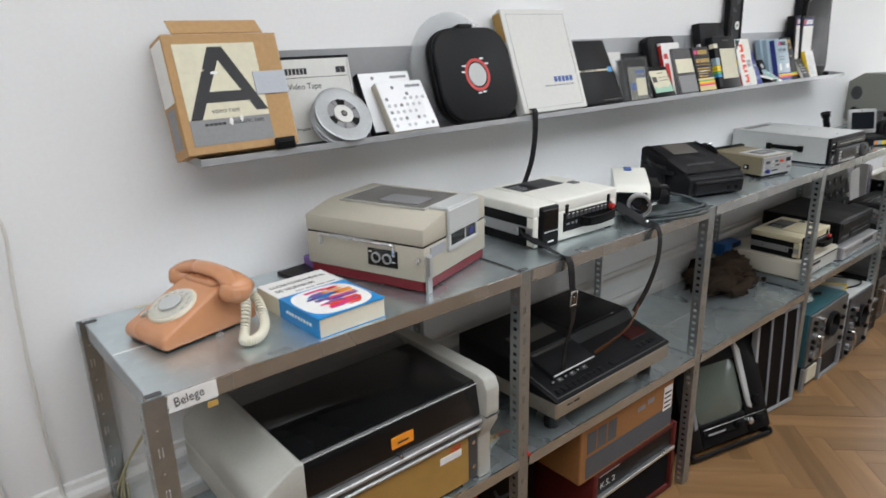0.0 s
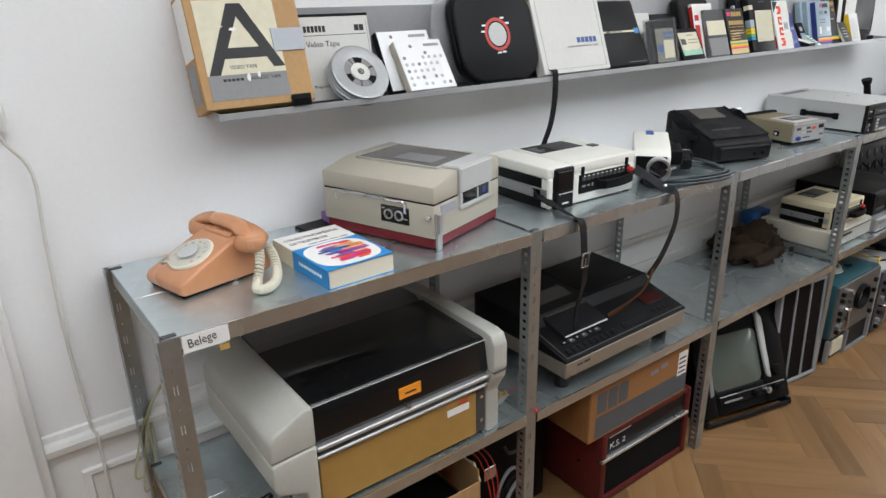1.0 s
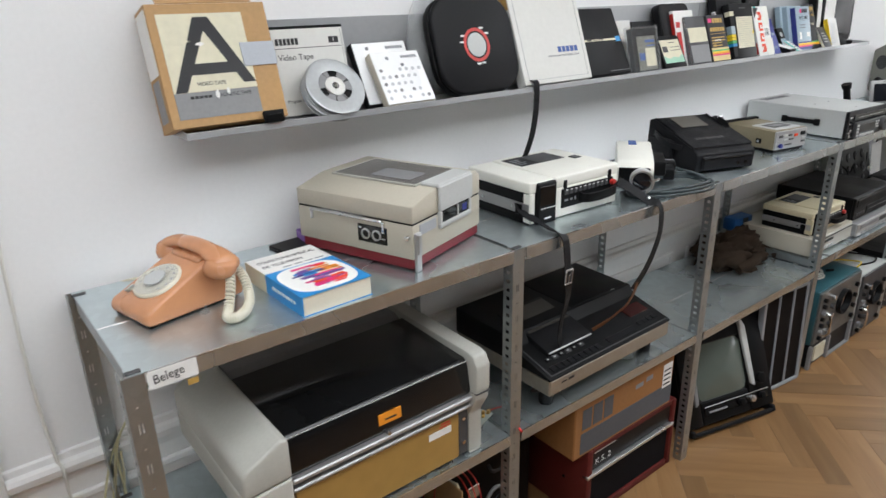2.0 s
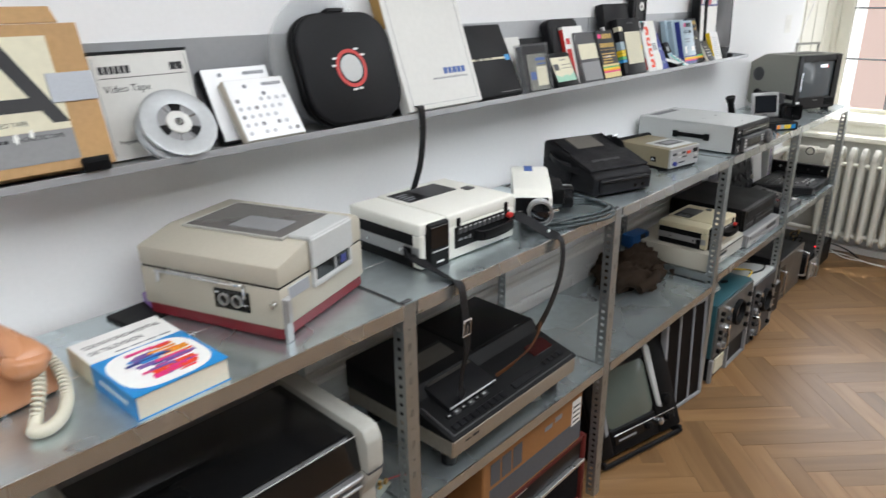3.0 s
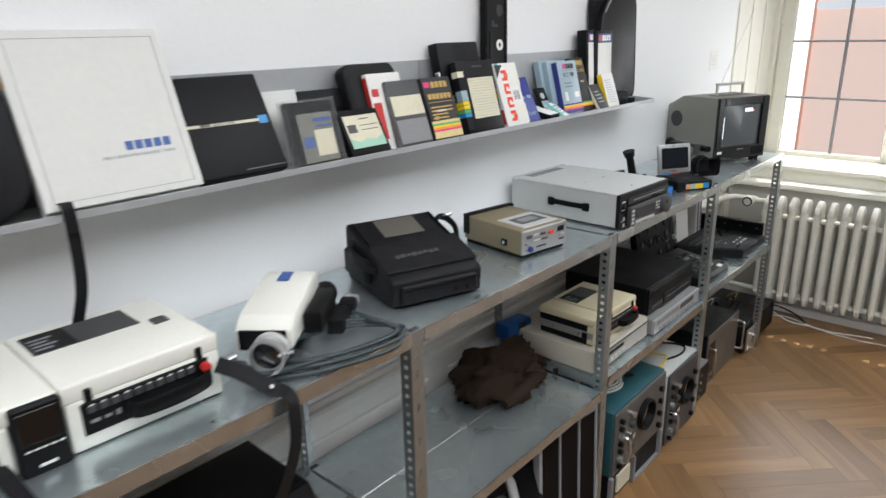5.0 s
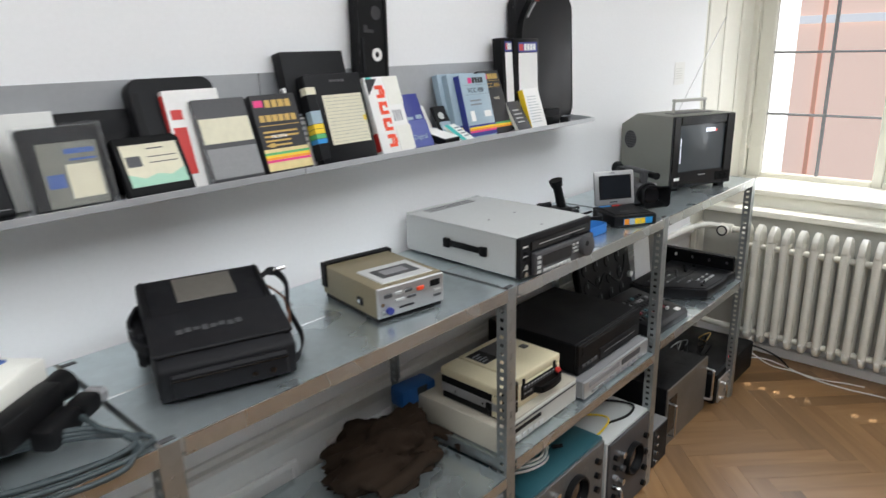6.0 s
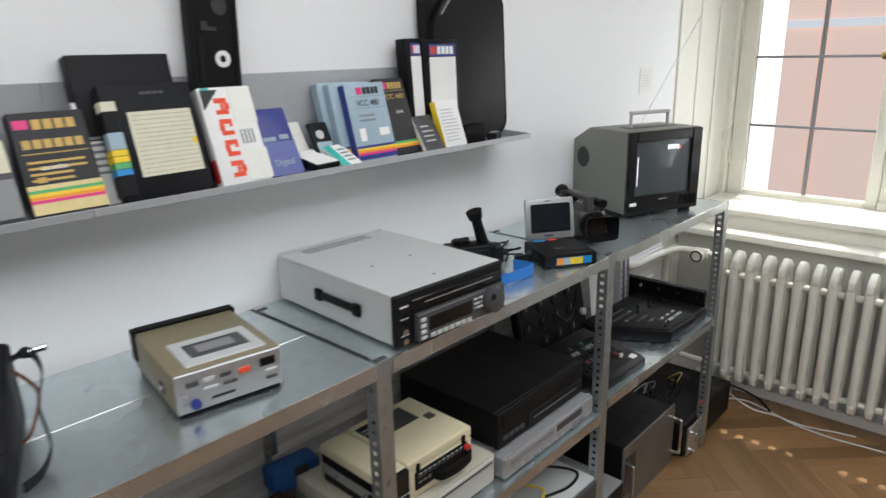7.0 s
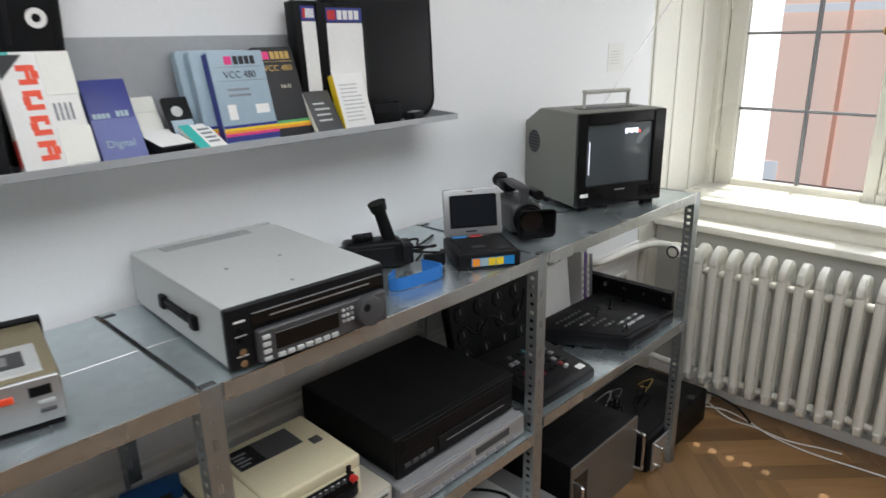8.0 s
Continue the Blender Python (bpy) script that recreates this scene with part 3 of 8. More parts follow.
def flange(w, z0, z1, holes, th):
    """An upright strip in the x-z plane from x 0 to w with oblong holes (x0, x1, z0, z1), th thick in y."""
    xs = sorted({0, w, *[h[0] for h in holes], *[h[1] for h in holes]})
    zs = sorted({z0, z1, *[h[2] for h in holes], *[h[3] for h in holes]})
    open_at = {(round((h[0] + h[1]) / 2, 5), round((h[2] + h[3]) / 2, 5)) for h in holes}
    bm = bmesh.new()
    faces = []
    grid = [[bm.verts.new((x, 0, z)) for z in zs] for x in xs]
    for i in range(len(xs) - 1):
        for j in range(len(zs) - 1):
            cx, cz = (xs[i] + xs[i + 1]) / 2, (zs[j] + zs[j + 1]) / 2
            if not any(h[0] < cx < h[1] and h[2] < cz < h[3] for h in holes):
                faces.append(bm.faces.new((grid[i][j], grid[i + 1][j], grid[i + 1][j + 1], grid[i][j + 1])))
    r = bmesh.ops.extrude_face_region(bm, geom=faces)
    bmesh.ops.translate(bm, verts=[v for v in r["geom"] if isinstance(v, bmesh.types.BMVert)], vec=(0, th, 0))
    loose = [v for v in bm.verts if not v.link_faces]
    bmesh.ops.delete(bm, geom=loose, context="VERTS")
    bmesh.ops.recalc_face_normals(bm, faces=bm.faces[:])
    return bm


def post_mesh():
    """Angle post: a front flange with pairs of fine slots, a side flange with wide slots."""
    fr, sd = [], []
    k = 0
    z = 0.03
    while z < 1.10:
        if k % 2 == 0:
            fr += [(0.013, 0.0155, z, z + 0.022), (0.0195, 0.022, z, z + 0.022)]
        else:
            fr.append((0.0155, 0.0200, z + 0.009, z + 0.0135))
        k += 1
        z += 0.045
    z = 0.02
    while z < 1.11:
        sd.append((0.010, 0.024, z, z + 0.011))
        z += 0.025
    a = flange(0.040, 0.0, 1.14, fr, 0.002)
    b = flange(0.034, 0.0, 1.14, sd, 0.002)
    moved(b, Matrix(((0, 1, 0, -0.0005), (1, 0, 0, 0.0015), (0, 0, 1, 0), (0, 0, 0, 1))))
    bmesh.ops.recalc_face_normals(b, faces=b.faces[:])
    return moved(join(a, b), Matrix.Translation((-0.006, 0, 0)))


POST = meshed("post", post_mesh(), ZINCP, 30)


def bay(k, last):
    x0, x1 = k * PITCH, (k + 1) * PITCH
    s = thing("metal_shelf_unit", "galvanised steel shelf unit with slotted posts and two shelves", "shelf", Matrix.Translation((x0, 0, 0)), "run of steel shelves")
    for px in ((0.0, PITCH) if last else (0.0,)):
        for back in (0, 1):
            o = new("post", POST)
            o.parent = s
            o.matrix_local = Matrix.Translation((px, DEPTH, 0)) @ Matrix.Diagonal((1, -1, 1, 1)) if back else Matrix.Translation((px, 0, 0))
    w = PITCH
    for top in (Z_TOP, MIDS[k]):
        a, b = 0.006, w - 0.004
        half = DEPTH / 2
        sh = part("shelf", bx(a, b, 0.004, half - 0.0008, top - 0.0018, top, 0), ZINC, s)
        part("shelf_panel", bx(a, b, half + 0.0008, DEPTH - 0.004, top - 0.0018, top, 0), ZINC, sh)
        part("stiffener", bx(a, b, half - 0.0022, half + 0.0022, top - 0.012, top + 0.0012, 0.0008), ALU, sh, "bright folded seam between the panels")
        part("front_rail", join(bx(a + 0.0345, b, -0.0015, 0.0005, top - 0.034, top - 0.0003, 0), bx(a + 0.03, b, 0.0005, 0.012, top - 0.034, top - 0.0325, 0)), RAIL, sh)
        # chrome strip draws the glint along the shelf's front edge
        part("edge_glint", bx(a + 0.036, b, -0.0022, 0.0022, top - 0.0012, top + 0.0014, 0.0008, 2), CHROME, sh, "bright strip laid on the front edge as its glint")
        part("back_rail", bx(a, b, DEPTH - 0.004, DEPTH - 0.002, top - 0.034, top - 0.0003, 0), ZINCP, sh)
        for x in (a, b - 0.0015):
            part("side_rail", bx(x, x + 0.0015, 0.037, DEPTH - 0.037, top - 0.034, top + 0.0015, 0), ZINCP, sh)
        part("corner_clip", bx(0.004, 0.032, 0.008, 0.020, top - 0.001, top + 0.003, 0.001), GREYD, sh, "dark corner clip")
        part("corner_clip", bx(0.004, 0.032, DEPTH - 0.03, DEPTH - 0.018, top - 0.001, top + 0.003, 0.001), GREYD, sh, "dark corner clip")
    return s


for k in range(5):
    bay(k, k == 4)

# shallow picture ledge on the wall, in two lengths
for x0, x1 in ((0.275, 2.474), (2.476, 3.845)):
    lg = thing("wall_ledge", "grey lacquered steel display ledge with a tall back plate", "wall shelf", Matrix(), "wall ledges")
    part("back_plate", bx(x0, x1, 0.4955, 0.4992, 1.4715, 1.709, 0.0008), LEDGE, lg)
    part("tray", bx(x0, x1, 0.336, 0.4955, 1.4715, 1.4735, 0), LEDGE, lg)
    part("front_lip", bx(x0, x1, 0.332, 0.336, 1.4715, 1.487, 0.0008), LEDGE, lg)
    for x in ([x1 - 0.003] if x1 > 3 else [x0]):
        part("end_cheek", prism("x", x, x + 0.003, [(0.336, 1.4715), (0.4955, 1.4715), (0.4955, 1.497), (0.336, 1.487)]), LEDGE, lg)

# ---- things on the top shelf ----


def into(ob, bm):
    """World places into a thing's own frame."""
    return moved(bm, ob.matrix_world.inverted())


def telephone():
    t = thing("telephone", "salmon-coloured rotary dial telephone with an ivory dial", "telephone", pose(0.184, 0.256, Z_TOP, 0, 0, 193.7) @ Matrix.Diagonal((1.06, 1.06, 0.78, 1)))
    prof = [(0.108, 0.006), (0.114, 0.028), (0.108, 0.046), (0.092, 0.056), (-0.020, 0.122), (-0.045, 0.132), (-0.088, 0.122), (-0.104, 0.05), (-0.102, 0.006)]
    bm = prism("y", -0.078, 0.078, prof)
    bmesh.ops.subdivide_edges(bm, edges=[e for e in bm.edges if abs(e.verts[0].co.y - e.verts[1].co.y) > 0.1], cuts=1)
    for v in bm.verts:
        k = 1 - 2.0 * max(v.co.z - 0.03, 0) + (0.10 * max(v.co.x, 0) / 0.11 * -1)
        v.co.y *= k
    bmesh.ops.bevel(bm, geom=[e for e in bm.edges if not (e.calc_face_angle(0) < 0.15)], offset=0.011, segments=4, affect="EDGES", profile=0.5)
    part("body", bm, PHONE, t, smooth=60)
    part("base", bx(-0.094, 0.104, -0.064, 0.064, 0.0, 0.008, 0.002), BLACK, t, "black base plate")
    d = pose(0.040, 0, 0.087, 0, 27.5, 0)
    dial = part("dial", moved(lathe([(0, 0.004), (0.028, 0.004), (0.030, 0.006), (0.050, 0.004), (0.053, 0.0), (0.053, -0.008), (0, -0.008)], 48), d), IVORY, t, "ivory dial ring")
    part("finger_wheel", moved(lathe([(0, 0.012), (0.024, 0.012), (0.026, 0.011), (0.046, 0.009), (0.047, 0.007), (0.024, 0.006), (0, 0.006)], 48), d), CLEARP, dial, "clear finger wheel")
    part("dial_card", moved(lathe([(0, 0.0145), (0.022, 0.0145), (0.0235, 0.0125), (0, 0.0125)], 32), d), GREYL, dial, "pale grey centre card")
    for i in range(10):
        b = radians(60 + i * 27)
        part("digit_mark", moved(cyl((0.036 * math.cos(b), 0.036 * math.sin(b), 0.0046), (0.036 * math.cos(b), 0.036 * math.sin(b), 0.0056), 0.0035, n=8), d), INKG, dial)
    part("finger_stop", moved(bx(0.034, 0.056, -0.030, -0.026, 0.004, 0.016, 0.001), d), CHROME, dial)
    # handset: an arched bar with a cup at each end
    bm = bmesh.new()
    rings = []
    n, m = 26, 16
    for i in range(n + 1):
        s = i / n * 2 - 1
        y = s * 0.112
        z = 0.143 + 0.010 * (1 - s * s) - 0.030 * abs(s) ** 3.0
        k = abs(s)
        rx = 0.022 + 0.011 * max(0, (k - 0.45) / 0.55) ** 0.8
        rz = 0.017 + 0.011 * max(0, (k - 0.45) / 0.55)
        if k > 0.9:
            f = math.sqrt(max(0.02, 1 - ((k - 0.9) / 0.1) ** 2))
            rx, rz = rx * f, rz * f
        rings.append([bm.verts.new((-0.052 + rx * math.cos(2 * math.pi * j / m), y, z + rz * math.sin(2 * math.pi * j / m))) for j in range(m)])
    for p, q in zip(rings, rings[1:]):
        for j in range(m):
            bm.faces.new((p[j], p[(j + 1) % m], q[(j + 1) % m], q[j]))
    bm.faces.new(rings[0])
    bm.faces.new(rings[-1])
    bmesh.ops.recalc_face_normals(bm, faces=bm.faces[:])
    hs = part("handset", bm, PHONE, t, smooth=70)
    for s in (-1, 1):
        part("cup", moved(lathe([(0, 0.02), (0.026, 0.02), (0.031, 0.012), (0.033, -0.008), (0.030, -0.022), (0.022, -0.028), (0, -0.028)], 28), pose(-0.048, s * 0.088, 0.118, s * -12, -10, 0)), PHONE, hs, smooth=60)
    part("cradle", bx(-0.078, -0.022, -0.05, 0.05, 0.110, 0.136, 0.008, 3), PHONE, t)
    # coiled cord, hanging off the shelf end of the handset
    path = spline([(0.268, 0.198, 1.225), (0.256, 0.165, 1.195), (0.232, 0.128, 1.160), (0.222, 0.108, 1.153), (0.240, 0.098, 1.153), (0.268, 0.118, 1.156), (0.290, 0.158, 1.165), (0.300, 0.205, 1.190), (0.288, 0.240, 1.215), (0.262, 0.262, 1.21), (0.25, 0.29, 1.17)], 20)
    pts = []
    for i in range(len(path) - 1):
        tdir = (path[i + 1] - path[i]).normalized()
        sx = tdir.cross(Vector((0, 0, 1))).normalized()
        sy = sx.cross(tdir)
        for j in range(3):
            b = (i * 3 + j) * 2 * math.pi / 9
            fade = min(1.0, (len(path) - 1 - i) / 60) if i > 130 else 1.0
            pts.append(path[i].lerp(path[i + 1], j / 3) + (sx * math.cos(b) + sy * math.sin(b)) * 0.0085 * max(fade, 0.05))
    part("cord", into(t, moved(tube(pts, 0.0030, 6, 0), Matrix.Translation((0.004, -0.018, 0)))), IVORY, t, "coiled ivory cord", 70)
    part("wall_cord", into(t, tube([(0.27, 0.30, 1.17), (0.285, 0.275, 1.20), (0.30, 0.25, 1.205), (0.29, 0.32, 1.16), (0.22, 0.40, 1.146), (0.14, 0.45, 1.146), (0.10, 0.485, 1.13)], 0.003, 6)), IVORY, t)
    return t


telephone()
nub = thing("plug_clip", "small clear plastic clip lying on the shelf", "clip", pose(0.205, 0.165, Z_TOP, 0, 0, 30))
part("clip", bx(-0.008, 0.008, -0.006, 0.006, 0, 0.010, 0.003, 2), CLEARP, nub)
part("pin", cyl((0, 0, 0.009), (0.003, 0, 0.018), 0.003, n=8), CLEARP, nub)


def book():
    b = thing("book", "thick paperback on television with a blue and white cover", "book", pose(0.355, 0.010, Z_TOP, 0, 0, 2.0))
    w, d, h = 0.172, 0.268, 0.044
    part("page_block", bx(0.002, w - 0.002, 0.002, d - 0.002, 0.001, h - 0.001, 0.001), PAGES, b, "yellowed page edges")
    part("back_cover", bx(0, w, 0, d, 0, 0.001, 0), BLUE, b)
    sp = part("spine", bx(-0.001, 0.001, 0, 0.165, 0.0005, h + 0.0008, 0), BLUE, b, "blue spine")
    part("spine_top", bx(-0.001, 0.001, 0.1655, d, 0.0005, h + 0.0008, 0), PAPERY, b, "yellowed white end of the spine")
    part("spine_print", join(*[bx(-0.0016, -0.0009, 0.03 + i * 0.012, 0.03 + i * 0.012 + 0.008, h * 0.45, h * 0.62, 0) for i in range(9)]), INKW, sp)
    cv = part("cover", join(bx(0, w, 0, 0.165, h, h + 0.0012, 0)), BLUE, b, "blue lower half of the cover")
    part("cover_top", bx(0, w, 0.1652, d, h, h + 0.0012, 0), PAPER, b, "white upper part of the cover")
    pic = part("cover_picture", prism("z", h + 0.0012, h + 0.0016, [(0.085 + 0.081 * (abs(math.cos(a)) ** 0.65 * (1 if math.cos(a) > 0 else -1)), 0.084 + 0.077 * (abs(math.sin(a)) ** 0.65 * (1 if math.sin(a) > 0 else -1))) for a in [i * math.pi / 20 for i in range(40)]]), PAPER, b, "white rounded picture field")
    rng = random.Random(8)
    for i in range(64):
        y = 0.083 + rng.uniform(-0.060, 0.056)
        half = 0.066 * math.sqrt(max(0.05, 1 - ((y - 0.085) / 0.076) ** 2))
        x = 0.085 + rng.uniform(-half * 0.8, half * 0.45)
        ln = min(rng.uniform(0.02, 0.06), 0.085 + half - x)
        dark = math.hypot(x + ln / 2 - 0.08, y - 0.10) < 0.030
        m = rng.choice((NAVY, NAVY, BLUE, PURPLE)) if dark else rng.choice((PINK, PINK, ORANGE, REDINK, REDINK, PURPLE))
        z = h + 0.0016 + 0.00003 * i
        part("brush_bar", bx(x, x + ln, y, y + rng.uniform(0.004, 0.009), z, z + 0.0002, 0), m, pic)
    flat = Matrix.Translation((0.012, 0.226, h + 0.0014))
    words("COURS FONDAMENTAL", 0.0205, flat, INK, b, wide=0.148)
    words("DE TELEVISION", 0.0205, Matrix.Translation((0.012, 0.196, h + 0.0014)), INK, b, wide=0.100)
    part("small_print", join(*[bx(0.05 + 0.028 * i, 0.072 + 0.028 * i, 0.176, 0.180, h + 0.0012, h + 0.0016, 0) for i in range(4)]), INKG, b)


book()
for nm, mt, x, y, rz, lab, w, d in (("booklet", BLACK, 0.555, 0.405, 8, "thin black booklet half under a recorder", 0.15, 0.10), ("film_pouch", PURPLE, 0.612, 0.425, -5, "purple plastic pouch behind a recorder", 0.10, 0.06)):
    q = thing(nm, lab, nm.split("_")[-1], pose(x, y, Z_TOP, 0, 0, rz))
    part("cover", bx(-w / 2, w / 2, -d / 2, d / 2, 0, 0.008 if nm == "booklet" else 0.03, 0.003), mt, q)
    part("inner", bx(-w / 2 + 0.002, w / 2 - 0.004, -d / 2 + 0.002, d / 2 + 0.002, 0.002, 0.006, 0.001), PAPER if nm == "booklet" else CLEARP, q)


def case_recorder():
    r = thing("case_recorder", "grey-beige portable recorder case with a dark red base", "recorder", pose(0.667, 0.052, Z_TOP, 0, 0, 19))
    w, d = 0.315, 0.365
    part("base", bx(0.004, w - 0.004, 0.004, d - 0.006, 0.004, 0.034, 0.004), DRED, r, "dark red base")
    for x in (0.03, w - 0.03):
        for y in (0.03, d - 0.03):
            part("foot", cyl((x, y, 0), (x, y, 0.007), 0.010, n=14), BLACK, r)
    part("body", bx(0, w, 0, d, 0.031, 0.117, 0.005, 2), TAUPE, r)
    part("seam", bx(0.003, w - 0.003, 0.003, d - 0.003, 0.115, 0.122, 0), BLACK, r, "dark seam under the lid")
    # lid with a broad slope on the meter side
    out = [(0, 0.120), (0, 0.163), (0.10, 0.1845), (w - 0.02, 0.186), (w, 0.172), (w, 0.120)]
    lid = part("lid", prism("y", 0.0, d, out, 0.005), TAUPE, r)
    win = part("lid_window", bx(0.095, w - 0.045, 0.058, d - 0.05, 0.182, 0.1882, 0.002), SMOKE, lid, "smoked lid window")
    part("reel_shade", bx(0.12, w - 0.12, 0.09, d - 0.15, 0.187, 0.1895, 0.0005), GREYM, win)
    part("window_trim", join(bx(0.090, w - 0.040, 0.052, 0.0575, 0.183, 0.1885, 0.001), bx(0.090, w - 0.040, d - 0.0495, d - 0.044, 0.183, 0.1885, 0.001), bx(0.090, 0.0948, 0.058, d - 0.050, 0.183, 0.1885, 0.001), bx(w - 0.0448, w - 0.040, 0.058, d - 0.050, 0.183, 0.1885, 0.001)), BEIGEG, lid)
    # silver flap that wraps from the lid down the front
    part("flap", join(bx(0.105, 0.262, -0.006, 0.050, 0.183, 0.193, 0.003), bx(0.105, 0.262, -0.010, -0.001, 0.124, 0.188, 0.003)), GREYL, lid, "pale grey flap over the front edge")
    part("tape_window", bx(0.118, 0.248, -0.005, 0.002, 0.092, 0.122, 0.001), BLACKG, r, "dark cassette window")
    part("window_frame", join(bx(0.108, 0.258, -0.008, 0.002, 0.080, 0.092, 0.002), bx(0.108, 0.118, -0.008, 0.002, 0.092, 0.122, 0.001), bx(0.248, 0.258, -0.008, 0.002, 0.092, 0.122, 0.001), bx(0.19, 0.194, -0.008, 0.002, 0.092, 0.122, 0.001)), GREYL, r)
    part("tape_label", bx(0.215, 0.236, -0.0058, -0.0046, 0.098, 0.116, 0), NAVY, r)
    part("badge", bars([(0.034, 0.046, 0.094, 0.108), (0.05, 0.06, 0.094, 0.108), (0.064, 0.09, 0.097, 0.105)]), GREYD, r)
    part("badge_plate", bx(0.028, 0.098, -0.002, 0.001, 0.086, 0.113, 0.001), TAPE, r)
    # clasp at the near corner
    part("clasp", join(bx(0.004, 0.026, -0.007, 0.001, 0.0, 0.098, 0.002), bx(0.007, 0.023, -0.011, -0.006, 0.045, 0.095, 0.002)), SILVER, r, "chrome clasp")
    part("strap_stud", cyl((0.0, 0.012, 0.088), (-0.012, 0.012, 0.088), 0.006, n=12), CHROME, r)
    # meters on the long side
    mp = part("meter_panel", bx(-0.003, 0.001, 0.075, 0.165, 0.055, 0.100, 0.002), BLACKG, r, "black panel with two meters")
    for y in (0.105, 0.138):
        part("meter_ring", moved(lathe([(0.010, 0), (0.0135, 0), (0.0135, 0.004), (0.010, 0.004), (0.010, 0)], 24), pose(-0.003, y, 0.078, 0, -90, 0)), ALU, mp)
    for y0, y1, z0, z1 in ((0.080, 0.092, 0.070, 0.072), (0.082, 0.090, 0.086, 0.092), (0.151, 0.160, 0.090, 0.093)):
        part("meter_print", bx(-0.0036, -0.0028, y0, y1, z0, z1, 0), INKW, mp)
    hd = part("handle", tube([(-0.004, 0.085, 0.112), (-0.010, 0.090, 0.118), (-0.012, 0.13, 0.118), (-0.012, 0.21, 0.119), (-0.012, 0.29, 0.119), (-0.010, 0.31, 0.118), (-0.004, 0.315, 0.112)], 0.0035, 8), CHROME, r, "chrome wire handle")
    part("grip", tube([(-0.012, 0.14, 0.120), (-0.012, 0.27, 0.121)], 0.006, 10, 0), CLEARP, hd, "clear plastic sleeve")
    for y in (0.085, 0.315):
        part("hook", bx(-0.005, 0.0, y - 0.004, y + 0.004, 0.088, 0.114, 0.001), CHROME, r)


case_recorder()


def portable_vcr(name, label, m, s, top, low):
    """A flat portable video recorder: black and silver sides, a pale shell, keys and a handle in front."""
    r = thing(name, label, "video recorder", m)
    w, d, h = 0.372 * s, 0.275 * s, 0.125 * s
    part("base", bx(0.004, w - 0.004, 0.006, d - 0.004, 0, 0.030 * s, 0.003), BLACK, r, "black underside")
    part("side_band", bx(0.0015, w - 0.0015, 0.003, d - 0.003, 0.030 * s, 0.062 * s, 0.001), SILVER, r, "silver band along the sides")
    part("side_grille", bx(0.003, w - 0.003, 0.0045, d - 0.003, 0.062 * s, 0.092 * s, 0.001), BLACK, r, "black upper band")
    lid = part("top_shell", join(bx(0, w * 0.26, 0, d, 0.092 * s, h, 0.006, 3), bx(w * 0.262, w, -0.003, d, 0.092 * s, h + 0.002, 0.006, 3)), top, r)
    fr = part("front_shell", bx(w * 0.27, w - 0.002, -0.004, 0.03, 0.004, 0.094 * s, 0.005, 2), low, r)
    part("corner_post", bx(0.002, 0.022 * s, -0.003, 0.03, 0.004, 0.094 * s, 0.004), low, r)
    col = part("control_block", bx(0.024 * s, w * 0.262, -0.012, 0.03, 0.0, h - 0.004, 0.004), BLACK, r, "black control block")
    part("block_window", bx(0.030 * s, w * 0.24, -0.0135, -0.0115, 0.055 * s, 0.112 * s, 0.001), BLACKG, col)
    for q in [(0.035 * s + i * 0.012 * s, 0.043 * s + i * 0.012 * s, 0.045 * s, 0.048 * s) for i in range(5)] + [(0.05 * s, 0.075 * s, 0.014 * s, 0.019 * s)]:
        part("block_print", bars([q], -0.0128, 0.001), INKW, col)
    deck = part("key_strip", bx(w * 0.33, w * 0.93, -0.008, 0.0, 0.030 * s, 0.088 * s, 0.002), BLACK, r, "black key strip")
    for i in range(10):
        x = w * 0.355 + i * 0.019 * s
        part("key", bx(x, x + 0.014 * s, -0.012, -0.007, 0.070 * s, 0.082 * s, 0.001), GREYD, deck)
        part("key_mark", bx(x + 0.003, x + 0.010 * s, -0.0126, -0.0118, 0.083 * s, 0.0855 * s, 0), INKW, deck)
    part("dials", bars([(w * 0.36, w * 0.40, 0.05 * s, 0.056 * s), (w * 0.42, w * 0.45, 0.05 * s, 0.056 * s), (w * 0.47, w * 0.49, 0.048 * s, 0.058 * s)], -0.0085, 0.001), GREYM, deck)
    hd = part("handle", join(tube([(w * 0.52, -0.012, 0.055 * s), (w * 0.55, -0.030, 0.052 * s), (w * 0.72, -0.036, 0.052 * s), (w * 0.88, -0.030, 0.056 * s), (w * 0.92, -0.010, 0.060 * s)], 0.0, 4, 6, flat=(0.004, 0.013 * s), up=(0, 0, 1)), bx(w * 0.55, w * 0.86, -0.04, -0.026, 0.043 * s, 0.064 * s, 0.004, 2)), BLACK, r, "black carrying handle")
    part("button", cyl((w * 0.905, -0.008, 0.075 * s), (w * 0.905, -0.022, 0.075 * s), 0.009, n=16, bev=0.002), RED, r, "red button")
    for x in (w * 0.37, w * 0.89):
        part("lug", bx(x - 0.006, x + 0.006, -0.008, 0.004, 0.086 * s, 0.112 * s, 0.002), BLACK, r)
    lp = part("lid_panel", bx(w * 0.30, w * 0.80, d * 0.55, d * 0.90, h + 0.0015, h + 0.0035, 0.001), GREYD, r, "dark panel on the lid")
    part("panel_print", join(*[bx(w * 0.32, w * (0.40 + 0.03 * (i % 2)), d * (0.60 + 0.06 * i), d * (0.63 + 0.06 * i), h + 0.0035, h + 0.004, 0) for i in range(4)]), INKG, lp)
